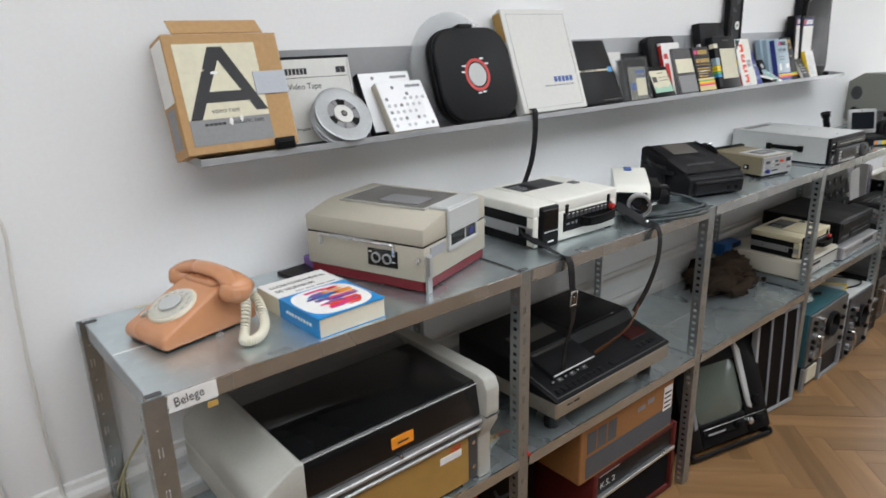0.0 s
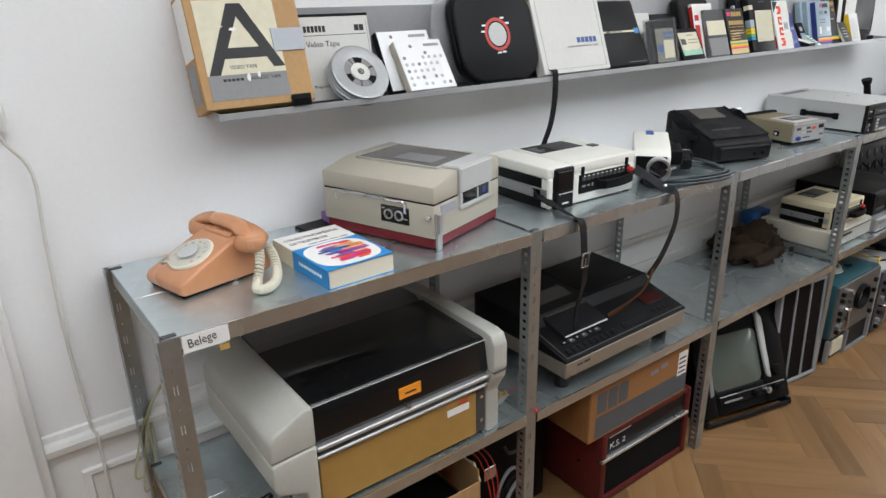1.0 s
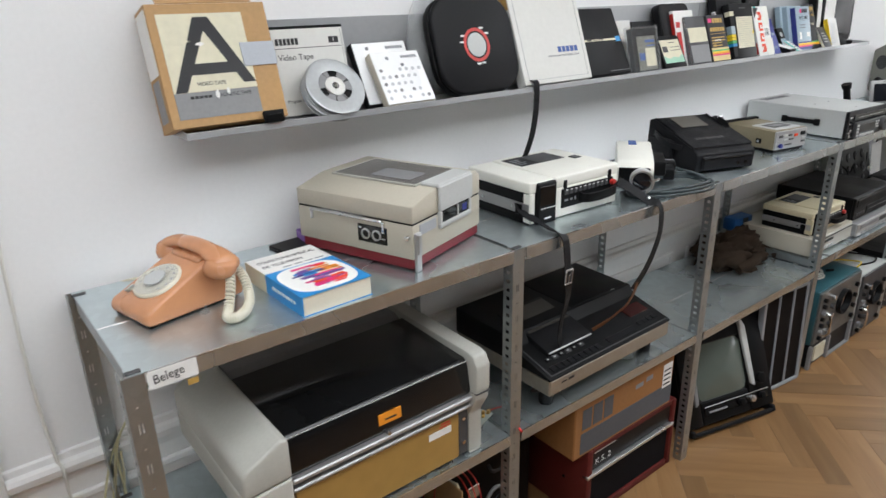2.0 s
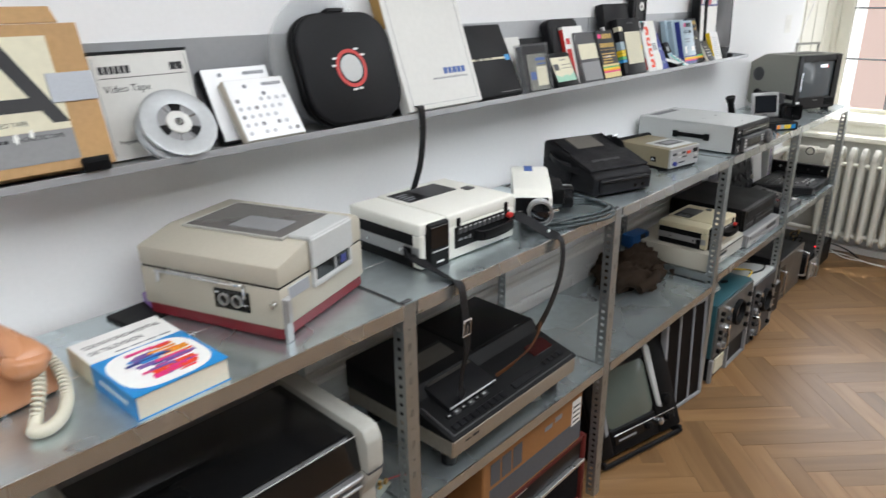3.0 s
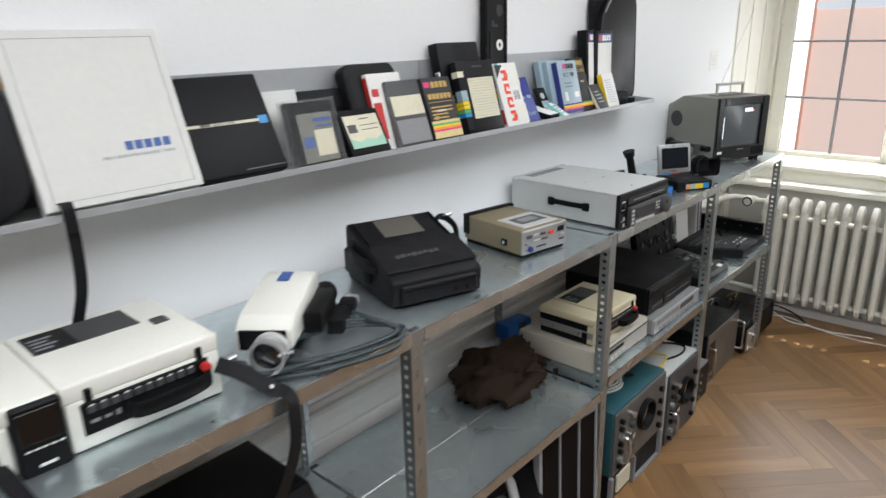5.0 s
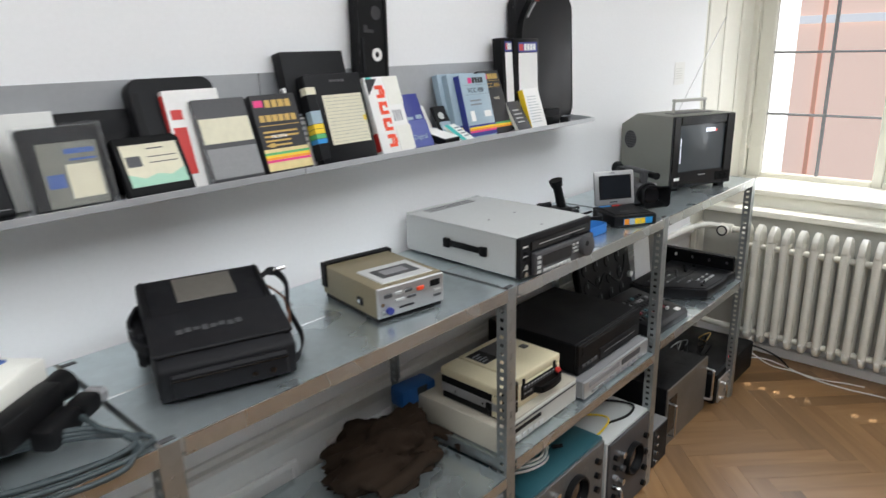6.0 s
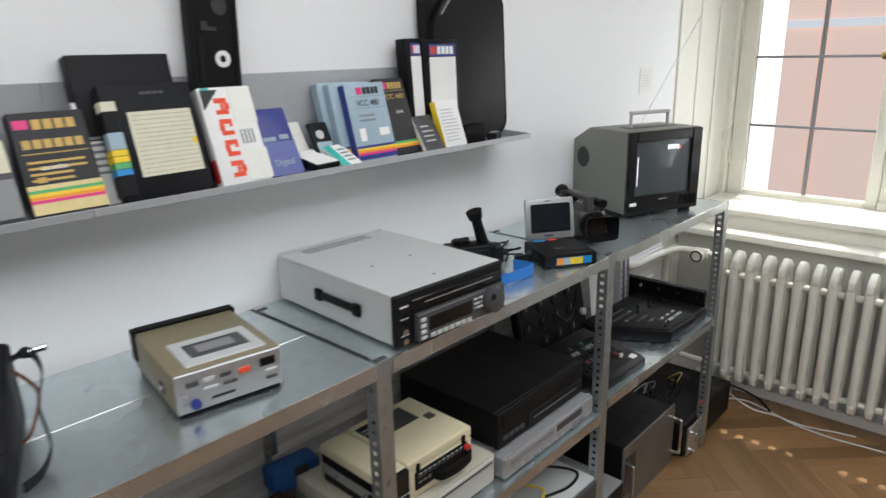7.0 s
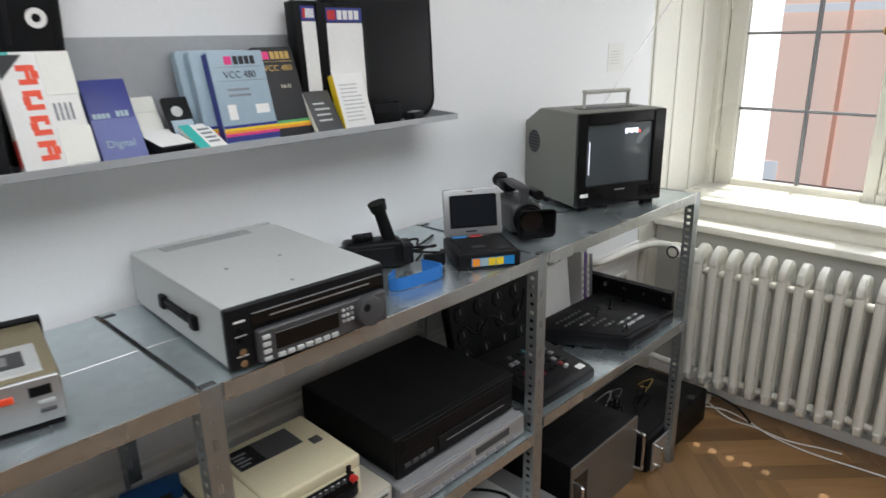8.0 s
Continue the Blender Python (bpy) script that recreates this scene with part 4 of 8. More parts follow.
    part("panel_plate", bx(w * 0.31, w * 0.50, d * 0.56, d * 0.89, h + 0.003, h + 0.0038, 0), BLACK, lp)
    part("eject_key", bx(w * 0.84, w * 0.92, d * 0.44, d * 0.55, h + 0.001, h + 0.005, 0.001), GREYD, r)
    for y in (0.07, 0.20):
        part("side_screw", cyl((0.003, y * s, 0.046 * s), (-0.003, y * s, 0.046 * s), 0.004, n=10), CHROME, r)
    part("side_jack", bx(-0.004, 0.003, 0.03 * s, 0.055 * s, 0.028 * s, 0.058 * s, 0.002), BLACK, r)
    return r


vcr = portable_vcr("portable_video_recorder", "white and black portable video recorder with a shoulder strap", pose(1.112, 0.112, Z_TOP, 0, 0, -1.5), 1.0, OFFW, OFFW)
part("strap", into(vcr, tube([(1.105, 0.155, 1.195), (1.100, 0.135, 1.185), (1.112, 0.085, 1.165), (1.118, 0.03, 1.150), (1.122, -0.012, 1.140), (1.125, -0.022, 1.10), (1.128, -0.026, 1.03), (1.140, -0.020, 0.96), (1.165, 0.02, 0.86), (1.205, 0.06, 0.775), (1.235, 0.075, 0.735)], 0, 4, 8, flat=(0.015, 0.0014), up=(0.2, -1, 0.1))), NYLON, vcr, "black leather shoulder strap")
part("strap", into(vcr, tube([(1.468, 0.085, 1.212), (1.50, 0.06, 1.19), (1.54, 0.02, 1.152), (1.555, -0.010, 1.142), (1.552, -0.024, 1.11), (1.545, -0.026, 1.04), (1.510, -0.018, 0.95), (1.465, -0.005, 0.88)], 0, 4, 8, flat=(0.015, 0.0014), up=(0.2, -1, 0.1))), NYLON, vcr, "black leather shoulder strap")
part("strap_end", into(vcr, tube([(1.478, -0.010, 0.905), (1.468, -0.008, 0.87), (1.455, 0.01, 0.82), (1.425, 0.05, 0.765), (1.38, 0.075, 0.735)], 0, 4, 8, flat=(0.007, 0.0015), up=(0.2, -1, 0.1))), LEATHER, vcr, "brown worn strap end")
bk = bmesh.new()
for sx0, sx1, sz0, sz1 in ((-0.018, 0.018, 0.018, 0.022), (-0.018, 0.018, -0.022, -0.018), (-0.018, -0.014, -0.018, 0.018), (0.014, 0.018, -0.018, 0.018), (-0.002, 0.002, -0.019, 0.005)):
    bk = join(bk, bx(sx0, sx1, -0.002, 0.002, sz0, sz1, 0.001))
part("buckle", into(vcr, moved(bk, pose(1.127, -0.032, 1.028, 0, 8, 10))), CHROME, vcr, "chrome buckle")
part("rivet", into(vcr, cyl((1.535, 0.018, 1.160), (1.533, 0.012, 1.164), 0.004, n=10)), CHROME, vcr)


def video_camera():
    c = thing("video_camera", "white tube video camera with a large lens and its cable", "video camera", pose(1.668, 0.178, Z_TOP, 0, 0, 39))
    # own frame: x runs back from the lens
    prof = [(-0.105, 0.048), (-0.105, 0.090), (-0.072, 0.110), (0.105, 0.130), (0.150, 0.124), (0.150, 0.060), (0.10, 0.048)]
    body = part("body", prism("y", -0.060, 0.056, prof, 0.005), OFFW, c, "white housing")
    part("under_body", bx(-0.08, 0.145, -0.036, 0.034, 0.022, 0.050, 0.004), BLACK, c)
    part("front_plate", bx(-0.109, -0.102, -0.049, 0.049, 0.047, 0.090, 0.002), BLACK, c)
    part("blue_badge", bx(0.075, 0.125, -0.010, 0.016, 0.1245, 0.1315, 0.001), INKB, body)
    m = pose(-0.100, -0.022, 0.058, 0, -90, 0) @ Matrix.Diagonal((0.98, 0.98, 0.78, 1))
    lens = part("lens", moved(lathe([(0, -0.02), (0.030, -0.02), (0.030, 0.020), (0.036, 0.022), (0.036, 0.050), (0.033, 0.052), (0.033, 0.064), (0.038, 0.066), (0.038, 0.085), (0.033, 0.085), (0.031, 0.068), (0, 0.066)], 40), m), SILVER, c, "silver lens barrel")
    part("front_glass", moved(lathe([(0, 0.074), (0.02, 0.071), (0.0315, 0.067), (0.0315, 0.066), (0, 0.066)], 32), m), LENS, lens)
    part("focus_ring", moved(lathe([(0.0362, 0.028), (0.0375, 0.029), (0.0375, 0.044), (0.0362, 0.045)], 40), m), GREYL, lens)
    part("zoom_lever", cyl((-0.155, -0.045, 0.060), (-0.158, -0.075, 0.070), 0.004, n=10), CHROME, lens)
    part("viewfinder", join(bx(-0.03, 0.12, -0.104, -0.064, 0.045, 0.096, 0.008, 2), cyl((0.11, -0.07, 0.068), (0.17, -0.07, 0.062), 0.022, 0.028, 20)), BLACK, c, "black viewfinder")
    part("hand_grip", join(bx(0.02, 0.11, -0.14, -0.095, 0.018, 0.058, 0.010, 2), bx(0.10, 0.15, -0.15, -0.11, 0.03, 0.062, 0.008, 2)), BLACK, c, "black pistol grip")
    part("grip_cap", bx(0.148, 0.172, -0.150, -0.112, 0.032, 0.060, 0.006), GREYM, c)
    part("foot", bx(-0.02, 0.10, -0.03, 0.03, 0.0, 0.023, 0.004), BLACK, c)
    loops = []
    for i in range(3):
        a0, rx, ry = 0.4 * i, 0.165 - 0.016 * i, 0.070 - 0.008 * i
        cx, cy = 1.72 + 0.012 * i, 0.055 + 0.004 * i
        loops += [(cx + rx * math.cos(a0 + j * math.pi / 4), cy + ry * math.sin(a0 + j * math.pi / 4) - 0.25 * rx * math.cos(a0 + j * math.pi / 4), Z_TOP + 0.008 + 0.006 * i + 0.022 * max(0, math.sin(a0 + j * math.pi / 4))) for j in range(8)]
    part("cable", into(c, tube([(1.50, 0.10, 1.20), (1.53, 0.09, 1.185), (1.57, 0.05, 1.165)] + loops + [(1.84, 0.06, 1.18), (1.83, 0.12, 1.185)], 0.0052, 8)), CABLE, c, "coiled dark grey camera cable", 60)
    part("plug", into(c, cyl((1.475, 0.095, 1.203), (1.515, 0.105, 1.200), 0.010, n=14)), CHROME, c)


video_camera()


def bagged_recorder():
    b = thing("recorder_bag", "black nylon carrying bag holding a portable recorder", "bag", pose(1.962, 0.125, Z_TOP, 0, 0, -19))
    w, d = 0.258, 0.29
    bm = prism("x", 0, w, [(0.0, 0.004), (-0.006, 0.070), (0.02, 0.085), (d - 0.02, 0.157), (d, 0.150), (d + 0.005, 0.02), (d - 0.01, 0.0)], 0.008)
    body = part("body", bm, NYLON, b, smooth=60)
    slope = math.degrees(math.atan2(0.072, d - 0.04))
    on = pose(0, 0.02, 0.0865, slope, 0, 0)
    part("top_window", moved(bx(0.07, 0.19, 0.165, 0.25, -0.002, 0.0015, 0.001), on), mat("brown_window", (0.11, 0.10, 0.085), 0.3), body, "scratched clear window")
    part("flap", moved(bx(-0.002, w + 0.002, 0.0, 0.125, -0.003, 0.006, 0.003), on), NYLON, body)
    part("print", moved(join(*[bx(0.05 + 0.016 * i, 0.062 + 0.016 * i, 0.052 + 0.0025 * (i % 3), 0.066 + 0.0025 * (i % 2), 0.006, 0.0066, 0) for i in range(8)]), on), GREYD, body, "worn grey print")
    for s in (0.012, w - 0.012):
        part("piping", moved(tube([(s, -0.004, 0.001), (s, 0.12, 0.002), (s, 0.255, 0.001)], 0.003, 6), on), BLACK, body)
    part("front_pocket", bx(0.02, w - 0.02, -0.016, 0.0, 0.012, 0.062, 0.005), NYLON, body)
    part("zip", tube([(0.022, -0.017, 0.052), (w / 2, -0.019, 0.053), (w - 0.022, -0.017, 0.052)], 0.002, 6), BLACKG, body)
    part("side_handle", tube([(-0.002, 0.08, 0.08), (-0.022, 0.12, 0.085), (-0.026, 0.18, 0.10), (-0.004, 0.24, 0.11)], 0, 4, 6, flat=(0.010, 0.003), up=(1, 0, 0)), NYLON, body, "padded side handle")
    part("side_pouch", bx(-0.02, 0.0, 0.12, 0.26, 0.03, 0.10, 0.006), NYLON, body)
    part("shoulder_strap", tube([(w + 0.002, 0.25, 0.135), (w + 0.03, 0.25, 0.14), (w + 0.045, 0.21, 0.12), (w + 0.035, 0.17, 0.075), (w + 0.045, 0.12, 0.03), (w + 0.03, 0.08, 0.008), (w + 0.008, 0.05, 0.006)], 0, 4, 8, flat=(0.010, 0.0015), up=(1, 0.2, 0)), NYLON, body, "black shoulder strap")
    part("strap_cord", tube([(w, 0.24, 0.12), (w + 0.035, 0.20, 0.09), (w + 0.025, 0.13, 0.06), (w + 0.01, 0.12, 0.045)], 0.003, 6), LEATHER, body)
    part("snap_hook", cyl((w + 0.03, 0.25, 0.142), (w + 0.055, 0.248, 0.146), 0.006, n=10), CHROME, body)
    for x in (0.17, 0.205):
        part("stud", cyl((x, -0.016, 0.03), (x, -0.019, 0.03), 0.006, n=12), BLACKG, body)


bagged_recorder()


def tan_recorder():
    r = thing("compact_recorder", "tan compact cassette recorder with a silver control face", "recorder", pose(2.472, 0.098, Z_TOP, 0, 0, -9))
    w, d, h = 0.200, 0.255, 0.088
    part("base", bx(0.005, w - 0.005, 0.005, d - 0.005, 0.0, 0.014, 0.002), BLACK, r)
    part("body", bx(0, w, 0.004, d, 0.012, h, 0.005, 2), TAN, r)
    fc = part("face", bx(0.002, w - 0.002, -0.002, 0.006, 0.012, h - 0.002, 0.002), SILVER, r, "silver control face")
    for i, (x, z, a, b2) in enumerate(((0.02, 0.060, 0.022, 0.010), (0.05, 0.062, 0.020, 0.008), (0.08, 0.062, 0.020, 0.008), (0.05, 0.046, 0.026, 0.006), (0.085, 0.046, 0.026, 0.006), (0.165, 0.044, 0.022, 0.006), (0.165, 0.030, 0.022, 0.006))):
        part("key", bx(x, x + a, -0.005, -0.001, z, z + b2, 0.001), GREYL if i % 2 else GREYD, fc)
    part("record_key", bx(0.115, 0.135, -0.006, -0.001, 0.058, 0.068, 0.001), REDINK, fc, "orange-red record key")
    part("counter", bx(0.155, 0.185, -0.004, -0.001, 0.058, 0.074, 0.001), BLACK, fc)
    part("level_knob", cyl((0.032, -0.002, 0.028), (0.032, -0.012, 0.028), 0.009, n=18, bev=0.001), NAVY, fc, "dark blue knob")
    for z in (0.028, 0.046):
        part("socket", cyl((0.014, -0.002, z), (0.014, -0.005, z), 0.005, n=12), CHROME, fc)
    part("maker_plate", bars([(0.062, 0.105, 0.026, 0.031)], -0.0028, 0.001), INK, fc)
    lid = part("cassette_lid", bx(0.030, w - 0.02, 0.018, 0.135, h - 0.004, h + 0.003, 0.002), GREYL, r, "silver cassette lid")
    part("lid_window", bx(0.050, w - 0.040, 0.045, 0.108, h + 0.002, h + 0.004, 0.0005), GREYD, lid, "dark lid window")
    part("window_rule", bx(0.068, w - 0.062, 0.060, 0.094, h + 0.0038, h + 0.0046, 0), GREYM, lid)
    part("carry_handle", join(bx(0.0, w, d - 0.02, d - 0.004, h, h + 0.010, 0.004), bx(-0.004, 0.003, d - 0.025, d + 0.002, 0.03, h + 0.008, 0.003), bx(w - 0.003, w + 0.004, d - 0.025, d + 0.002, 0.03, h + 0.008, 0.003)), BLACK, r, "black strap handle")
    part("side_socket", bx(-0.002, 0.001, 0.06, 0.085, 0.03, 0.05, 0.001), BLACK, r)
    part("side_plug", cyl((-0.001, 0.072, 0.04), (-0.005, 0.072, 0.04), 0.006, n=10), CHROME, r)


tan_recorder()


def tape_deck():
    r = thing("tape_deck", "light grey studio cassette deck with a black control front", "tape deck", pose(2.914, 0.010, Z_TOP, 0, 0, -3))
    w, d, h = 0.338, 0.460, 0.122
    part("case", bx(0, w, 0.014, d, 0.008, h, 0.003), GREYL, r)
    part("cover", bx(-0.0015, w + 0.0015, 0.010, d - 0.03, h, h + 0.002, 0.001), GREYL, r)
    for x in (0.03, w - 0.03):
        for y in (0.05, d - 0.05):
            part("foot", cyl((x, y, 0), (x, y, 0.01), 0.012, n=14), BLACK, r)
    for i in range(36):
        part("vent_slot", bx(0.055 + i * 0.0058, 0.0578 + i * 0.0058, d - 0.060, d - 0.022, h + 0.0018, h + 0.0026, 0), GREYM, r)
    part("rear_edge", bx(0.004, w - 0.004, d - 0.012, d, h, h + 0.0035, 0.001), GREYL, r)
    for x, y in ((0.10, 0.20), (0.22, 0.20), (0.16, 0.05)):
        part("cover_screw", cyl((x, y, h + 0.002), (x, y, h + 0.0032), 0.004, n=10), GREYM, r)
    hd = part("side_handle", join(bx(-0.010, -0.001, 0.12, 0.28, 0.055, 0.074, 0.004, 2), bx(-0.013, -0.001, 0.115, 0.14, 0.050, 0.079, 0.004, 2), bx(-0.013, -0.001, 0.26, 0.285, 0.050, 0.079, 0.004, 2)), BLACK, r, "black side handle")
    fr = part("front", bx(-0.002, w + 0.002, 0.0, 0.015, 0.006, h + 0.001, 0.003), CHAR, r, "charcoal front")
    part("slot_flap", bx(0.045, w - 0.006, -0.004, 0.002, 0.080, 0.106, 0.002), BLACKG, fr, "glossy cassette slot")
    part("slot_trim", bx(0.08, w - 0.04, -0.0055, -0.003, 0.0925, 0.0945, 0), SILVER, fr)
    cp = part("control_panel", moved(bx(0.048, w - 0.006, -0.016, 0.0, 0.010, 0.074, 0.003), Matrix()), GREYD, fr, "dark grey control panel")
    part("display", bx(0.080, 0.215, -0.0175, -0.0155, 0.030, 0.062, 0.001), BLACKG, cp)
    for i in range(7):
        x = 0.082 + i * 0.019
        part("button", bx(x, x + 0.015, -0.020, -0.015, 0.013, 0.023, 0.0015), GREYL, cp)
    for i in range(4):
        part("button", bx(0.055, 0.070, -0.019, -0.015, 0.014 + i * 0.014, 0.022 + i * 0.014, 0.001), GREYL, cp)
    for i in range(3):
        for j in range(3):
            part("button", bx(0.222 + i * 0.010, 0.229 + i * 0.010, -0.019, -0.015, 0.036 + j * 0.011, 0.042 + j * 0.011, 0.001), GREYL if (i + j) % 3 else GREYM, cp)
    part("jog_wheel", cyl((0.282, -0.010, 0.046), (0.282, -0.034, 0.046), 0.030, n=36, bev=0.003), GREYD, cp, "jog wheel")
    part("jog_dimple", cyl((0.270, -0.033, 0.058), (0.270, -0.0348, 0.058), 0.008, n=18), BLACK, cp)
    for z, rr in ((0.018, 0.007), (0.040, 0.007), (0.060, 0.006), (0.078, 0.006)):
        part("socket", cyl((0.022, 0.0, z), (0.022, -0.005, z), rr, n=14), BLACK if z > 0.05 else CHROME, fr)
    part("front_print", bars([(0.012, 0.034, 0.094, 0.098), (0.012, 0.034, 0.068, 0.070), (0.012, 0.034, 0.030, 0.032)], -0.0008), INKW, fr)


tape_deck()


def small_camcorder():
    c = thing("camcorder", "small black camcorder with its viewfinder raised and a blue strap", "camcorder", pose(3.455, 0.27, Z_TOP, 0, 0, -30))
    part("body", bx(-0.075, 0.075, -0.035, 0.035, 0.0, 0.072, 0.012, 3), BLACK, c)
    part("deck_door", bx(-0.06, 0.05, -0.039, -0.034, 0.01, 0.06, 0.004), CHAR, c)
    part("lens", join(cyl((-0.07, 0, 0.035), (-0.115, 0, 0.035), 0.026, n=24), cyl((-0.115, 0, 0.035), (-0.125, 0, 0.035), 0.029, n=24)), BLACKG, c)
    vf = part("viewfinder", cyl((0.045, 0.0, 0.065), (0.020, -0.005, 0.150), 0.017, 0.015, 20), BLACK, c, "raised viewfinder tube")
    part("eyecup", cyl((0.021, -0.005, 0.146), (0.014, -0.006, 0.168), 0.020, 0.024, 20), BLACK, vf, "rubber eyecup")
    part("microphone", cyl((-0.05, 0, 0.078), (0.0, 0, 0.082), 0.010, n=14), CHAR, c)
    part("shoe", bx(-0.045, -0.025, -0.012, 0.012, 0.07, 0.088, 0.003), BLACK, c)
    part("battery", bx(0.07, 0.10, -0.03, 0.03, 0.008, 0.06, 0.004), CHAR, c)
    part("hand_strap", into(c, tube([(3.512, 0.150, 1.157), (3.518, 0.100, 1.158), (3.505, 0.078, 1.159), (3.455, 0.080, 1.158), (3.405, 0.086, 1.157), (3.380, 0.096, 1.156), (3.372, 0.112, 1.156), (3.384, 0.128, 1.156), (3.42, 0.150, 1.157)], 0, 4, 8, flat=(0.0018, 0.015), up=(0, 0, 1))), STRAPB, c, "bright blue strap")
    part("strap_pad", into(c, tube([(3.53, 0.16, 1.160), (3.56, 0.13, 1.165), (3.585, 0.15, 1.165)], 0, 4, 8, flat=(0.006, 0.016), up=(0, 0, 1))), CHAR, c)
    for i, pts in enumerate((((3.50, 0.25, 1.19), (3.56, 0.22, 1.20), (3.60, 0.26, 1.165), (3.66, 0.30, 1.15), (3.74, 0.34, 1.146)), ((3.52, 0.22, 1.17), (3.58, 0.18, 1.185), (3.63, 0.23, 1.16), (3.60, 0.30, 1.15), (3.55, 0.33, 1.146)), ((3.54, 0.20, 1.15), (3.60, 0.24, 1.155), (3.57, 0.28, 1.15), (3.63, 0.20, 1.15)))):
        part("lead", into(c, tube(pts, 0.0032, 6)), BLACK, c, smooth=60)


small_camcorder()


def screen_recorder():
    r = thing("cassette_walkman", "portable video recorder with its silver screen lid open", "video player", pose(3.566, 0.078, Z_TOP, 0, 0, -33))
    w, d = 0.164, 0.168
    part("body", bx(0, w, 0, d, 0.002, 0.042, 0.006, 2), CHAR, r)
    part("deck_top", bx(0.012, w - 0.012, 0.020, d - 0.03, 0.041, 0.045, 0.002), BLACK, r)
    part("key_red", bx(0.07, 0.10, d - 0.026, d - 0.016, 0.041, 0.046, 0.001), RED, r)
    part("key_blue", bx(0.02, 0.06, d - 0.026, d - 0.016, 0.041, 0.0455, 0.001), BLUE, r)
    part("display", bx(0.05, 0.085, 0.045, 0.062, 0.0445, 0.0455, 0), GREYD, r)
    st = part("front_label", bx(0.035, w - 0.018, -0.0012, 0.001, 0.010, 0.032, 0), BLUE, r, "colourful front label")
    for i, m in enumerate((ORANGE, SKYB, YELLOW, YELLOW, BLUE)):
        part("label_patch", bx(0.037 + i * 0.0205, 0.056 + i * 0.0205, -0.002, -0.001, 0.011, 0.031, 0), m, st)
    part("speaker", bx(0.115, 0.145, 0.03, 0.08, 0.041, 0.0435, 0.001), GREYD, r)
    lid = moved(bx(0.002, w - 0.002, -0.004, 0.012, 0.0, 0.126, 0.006, 2), pose(0, d - 0.018, 0.046, -10, 0, 0))
    sc = part("screen_lid", lid, SILVER, r, "silver screen lid")
    tilt = pose(0, d - 0.018, 0.046, -10, 0, 0)
    part("screen", moved(bx(0.022, w - 0.020, -0.0055, -0.003, 0.026, 0.110, 0.001), tilt), SCREEN, sc, "dark screen")
    part("bezel", moved(join(bx(0.018, w - 0.016, -0.005, -0.003, 0.104, 0.108, 0), bx(0.018, w - 0.016, -0.005, -0.003, 0.022, 0.026, 0), bx(0.018, 0.022, -0.005, -0.003, 0.026, 0.104, 0), bx(w - 0.020, w - 0.016, -0.005, -0.003, 0.026, 0.104, 0)), tilt), BLACK, sc)
    part("lid_badge", moved(bx(0.06, 0.09, -0.0048, -0.0035, 0.010, 0.014, 0), tilt), INK, sc)
    part("latch", moved(bx(0.065, 0.085, -0.005, 0.012, 0.116, 0.121, 0.002), tilt), GREYD, sc)


screen_recorder()


def pro_camcorder():
    c = thing("handheld_camcorder", "dark grey handheld camcorder with a wide rubber lens hood", "camcorder", pose(3.925, 0.150, Z_TOP, 0, 0, 60) @ Matrix.Diagonal((0.80, 1.0, 0.92, 1)))
    # own frame: lens towards -x
    part("body", bx(-0.02, 0.20, -0.045, 0.045, 0.015, 0.105, 0.014, 3), GREYD, c)
    part("foot", bx(0.03, 0.12, -0.03, 0.03, 0.0, 0.018, 0.004), BLACK, c)
    br = part("lens_barrel", join(cyl((-0.02, 0, 0.062), (-0.065, 0, 0.062), 0.043, 0.040, 32), cyl((-0.028, 0, 0.062), (-0.045, 0, 0.062), 0.047, n=32)), BLACK, c)
    hood = bmesh.new()
    o0, o1 = rounded(0.078, 0.066, 0.02, 4), rounded(0.116, 0.088, 0.016, 4)
    i1 = rounded(0.108, 0.080, 0.014, 4)
    rings = [[hood.verts.new((x, p, 0.062 + q)) for p, q in ring] for x, ring in ((-0.062, o0), (-0.115, o1), (-0.115, i1), (-0.070, [(p * 0.9, q * 0.9) for p, q in o0]))]
    for p, q in zip(rings, rings[1:]):
        for j in range(len(p)):
            k = (j + 1) % len(p)
            hood.faces.new((p[j], p[k], q[k], q[j]))
    bmesh.ops.recalc_face_normals(hood, faces=hood.faces[:])
    part("lens_hood", hood, BLACK, c, "rubber lens hood")
    part("front_glass", cyl((-0.066, 0, 0.062), (-0.072, 0, 0.062), 0.034, n=28), LENS, br)
    part("top_handle", join(bx(-0.01, 0.16, -0.016, 0.016, 0.140, 0.160, 0.008, 2), bx(-0.01, 0.02, -0.014, 0.014, 0.10, 0.150, 0.006), bx(0.14, 0.17, -0.014, 0.014, 0.10, 0.150, 0.006)), GREYD, c, "top handle")
    part("microphone", cyl((-0.05, -0.028, 0.137), (0.03, -0.028, 0.137), 0.015, n=18), BLACK, c, "front microphone")
    part("viewfinder", join(bx(0.13, 0.22, -0.022, 0.022, 0.115, 0.150, 0.010, 2), cyl((0.21, 0, 0.135), (0.245, 0, 0.140), 0.020, 0.026, 18)), BLACK, c)
    part("side_knob", cyl((0.0, -0.046, 0.09), (0.0, -0.054, 0.09), 0.010, n=16), GREYM, c)
    part("panel_print", join(*[bx(0.04 + 0.02 * i, 0.052 + 0.02 * i, -0.0465, -0.0448, 0.05, 0.056, 0) for i in range(5)]), GREYL, c)


pro_camcorder()


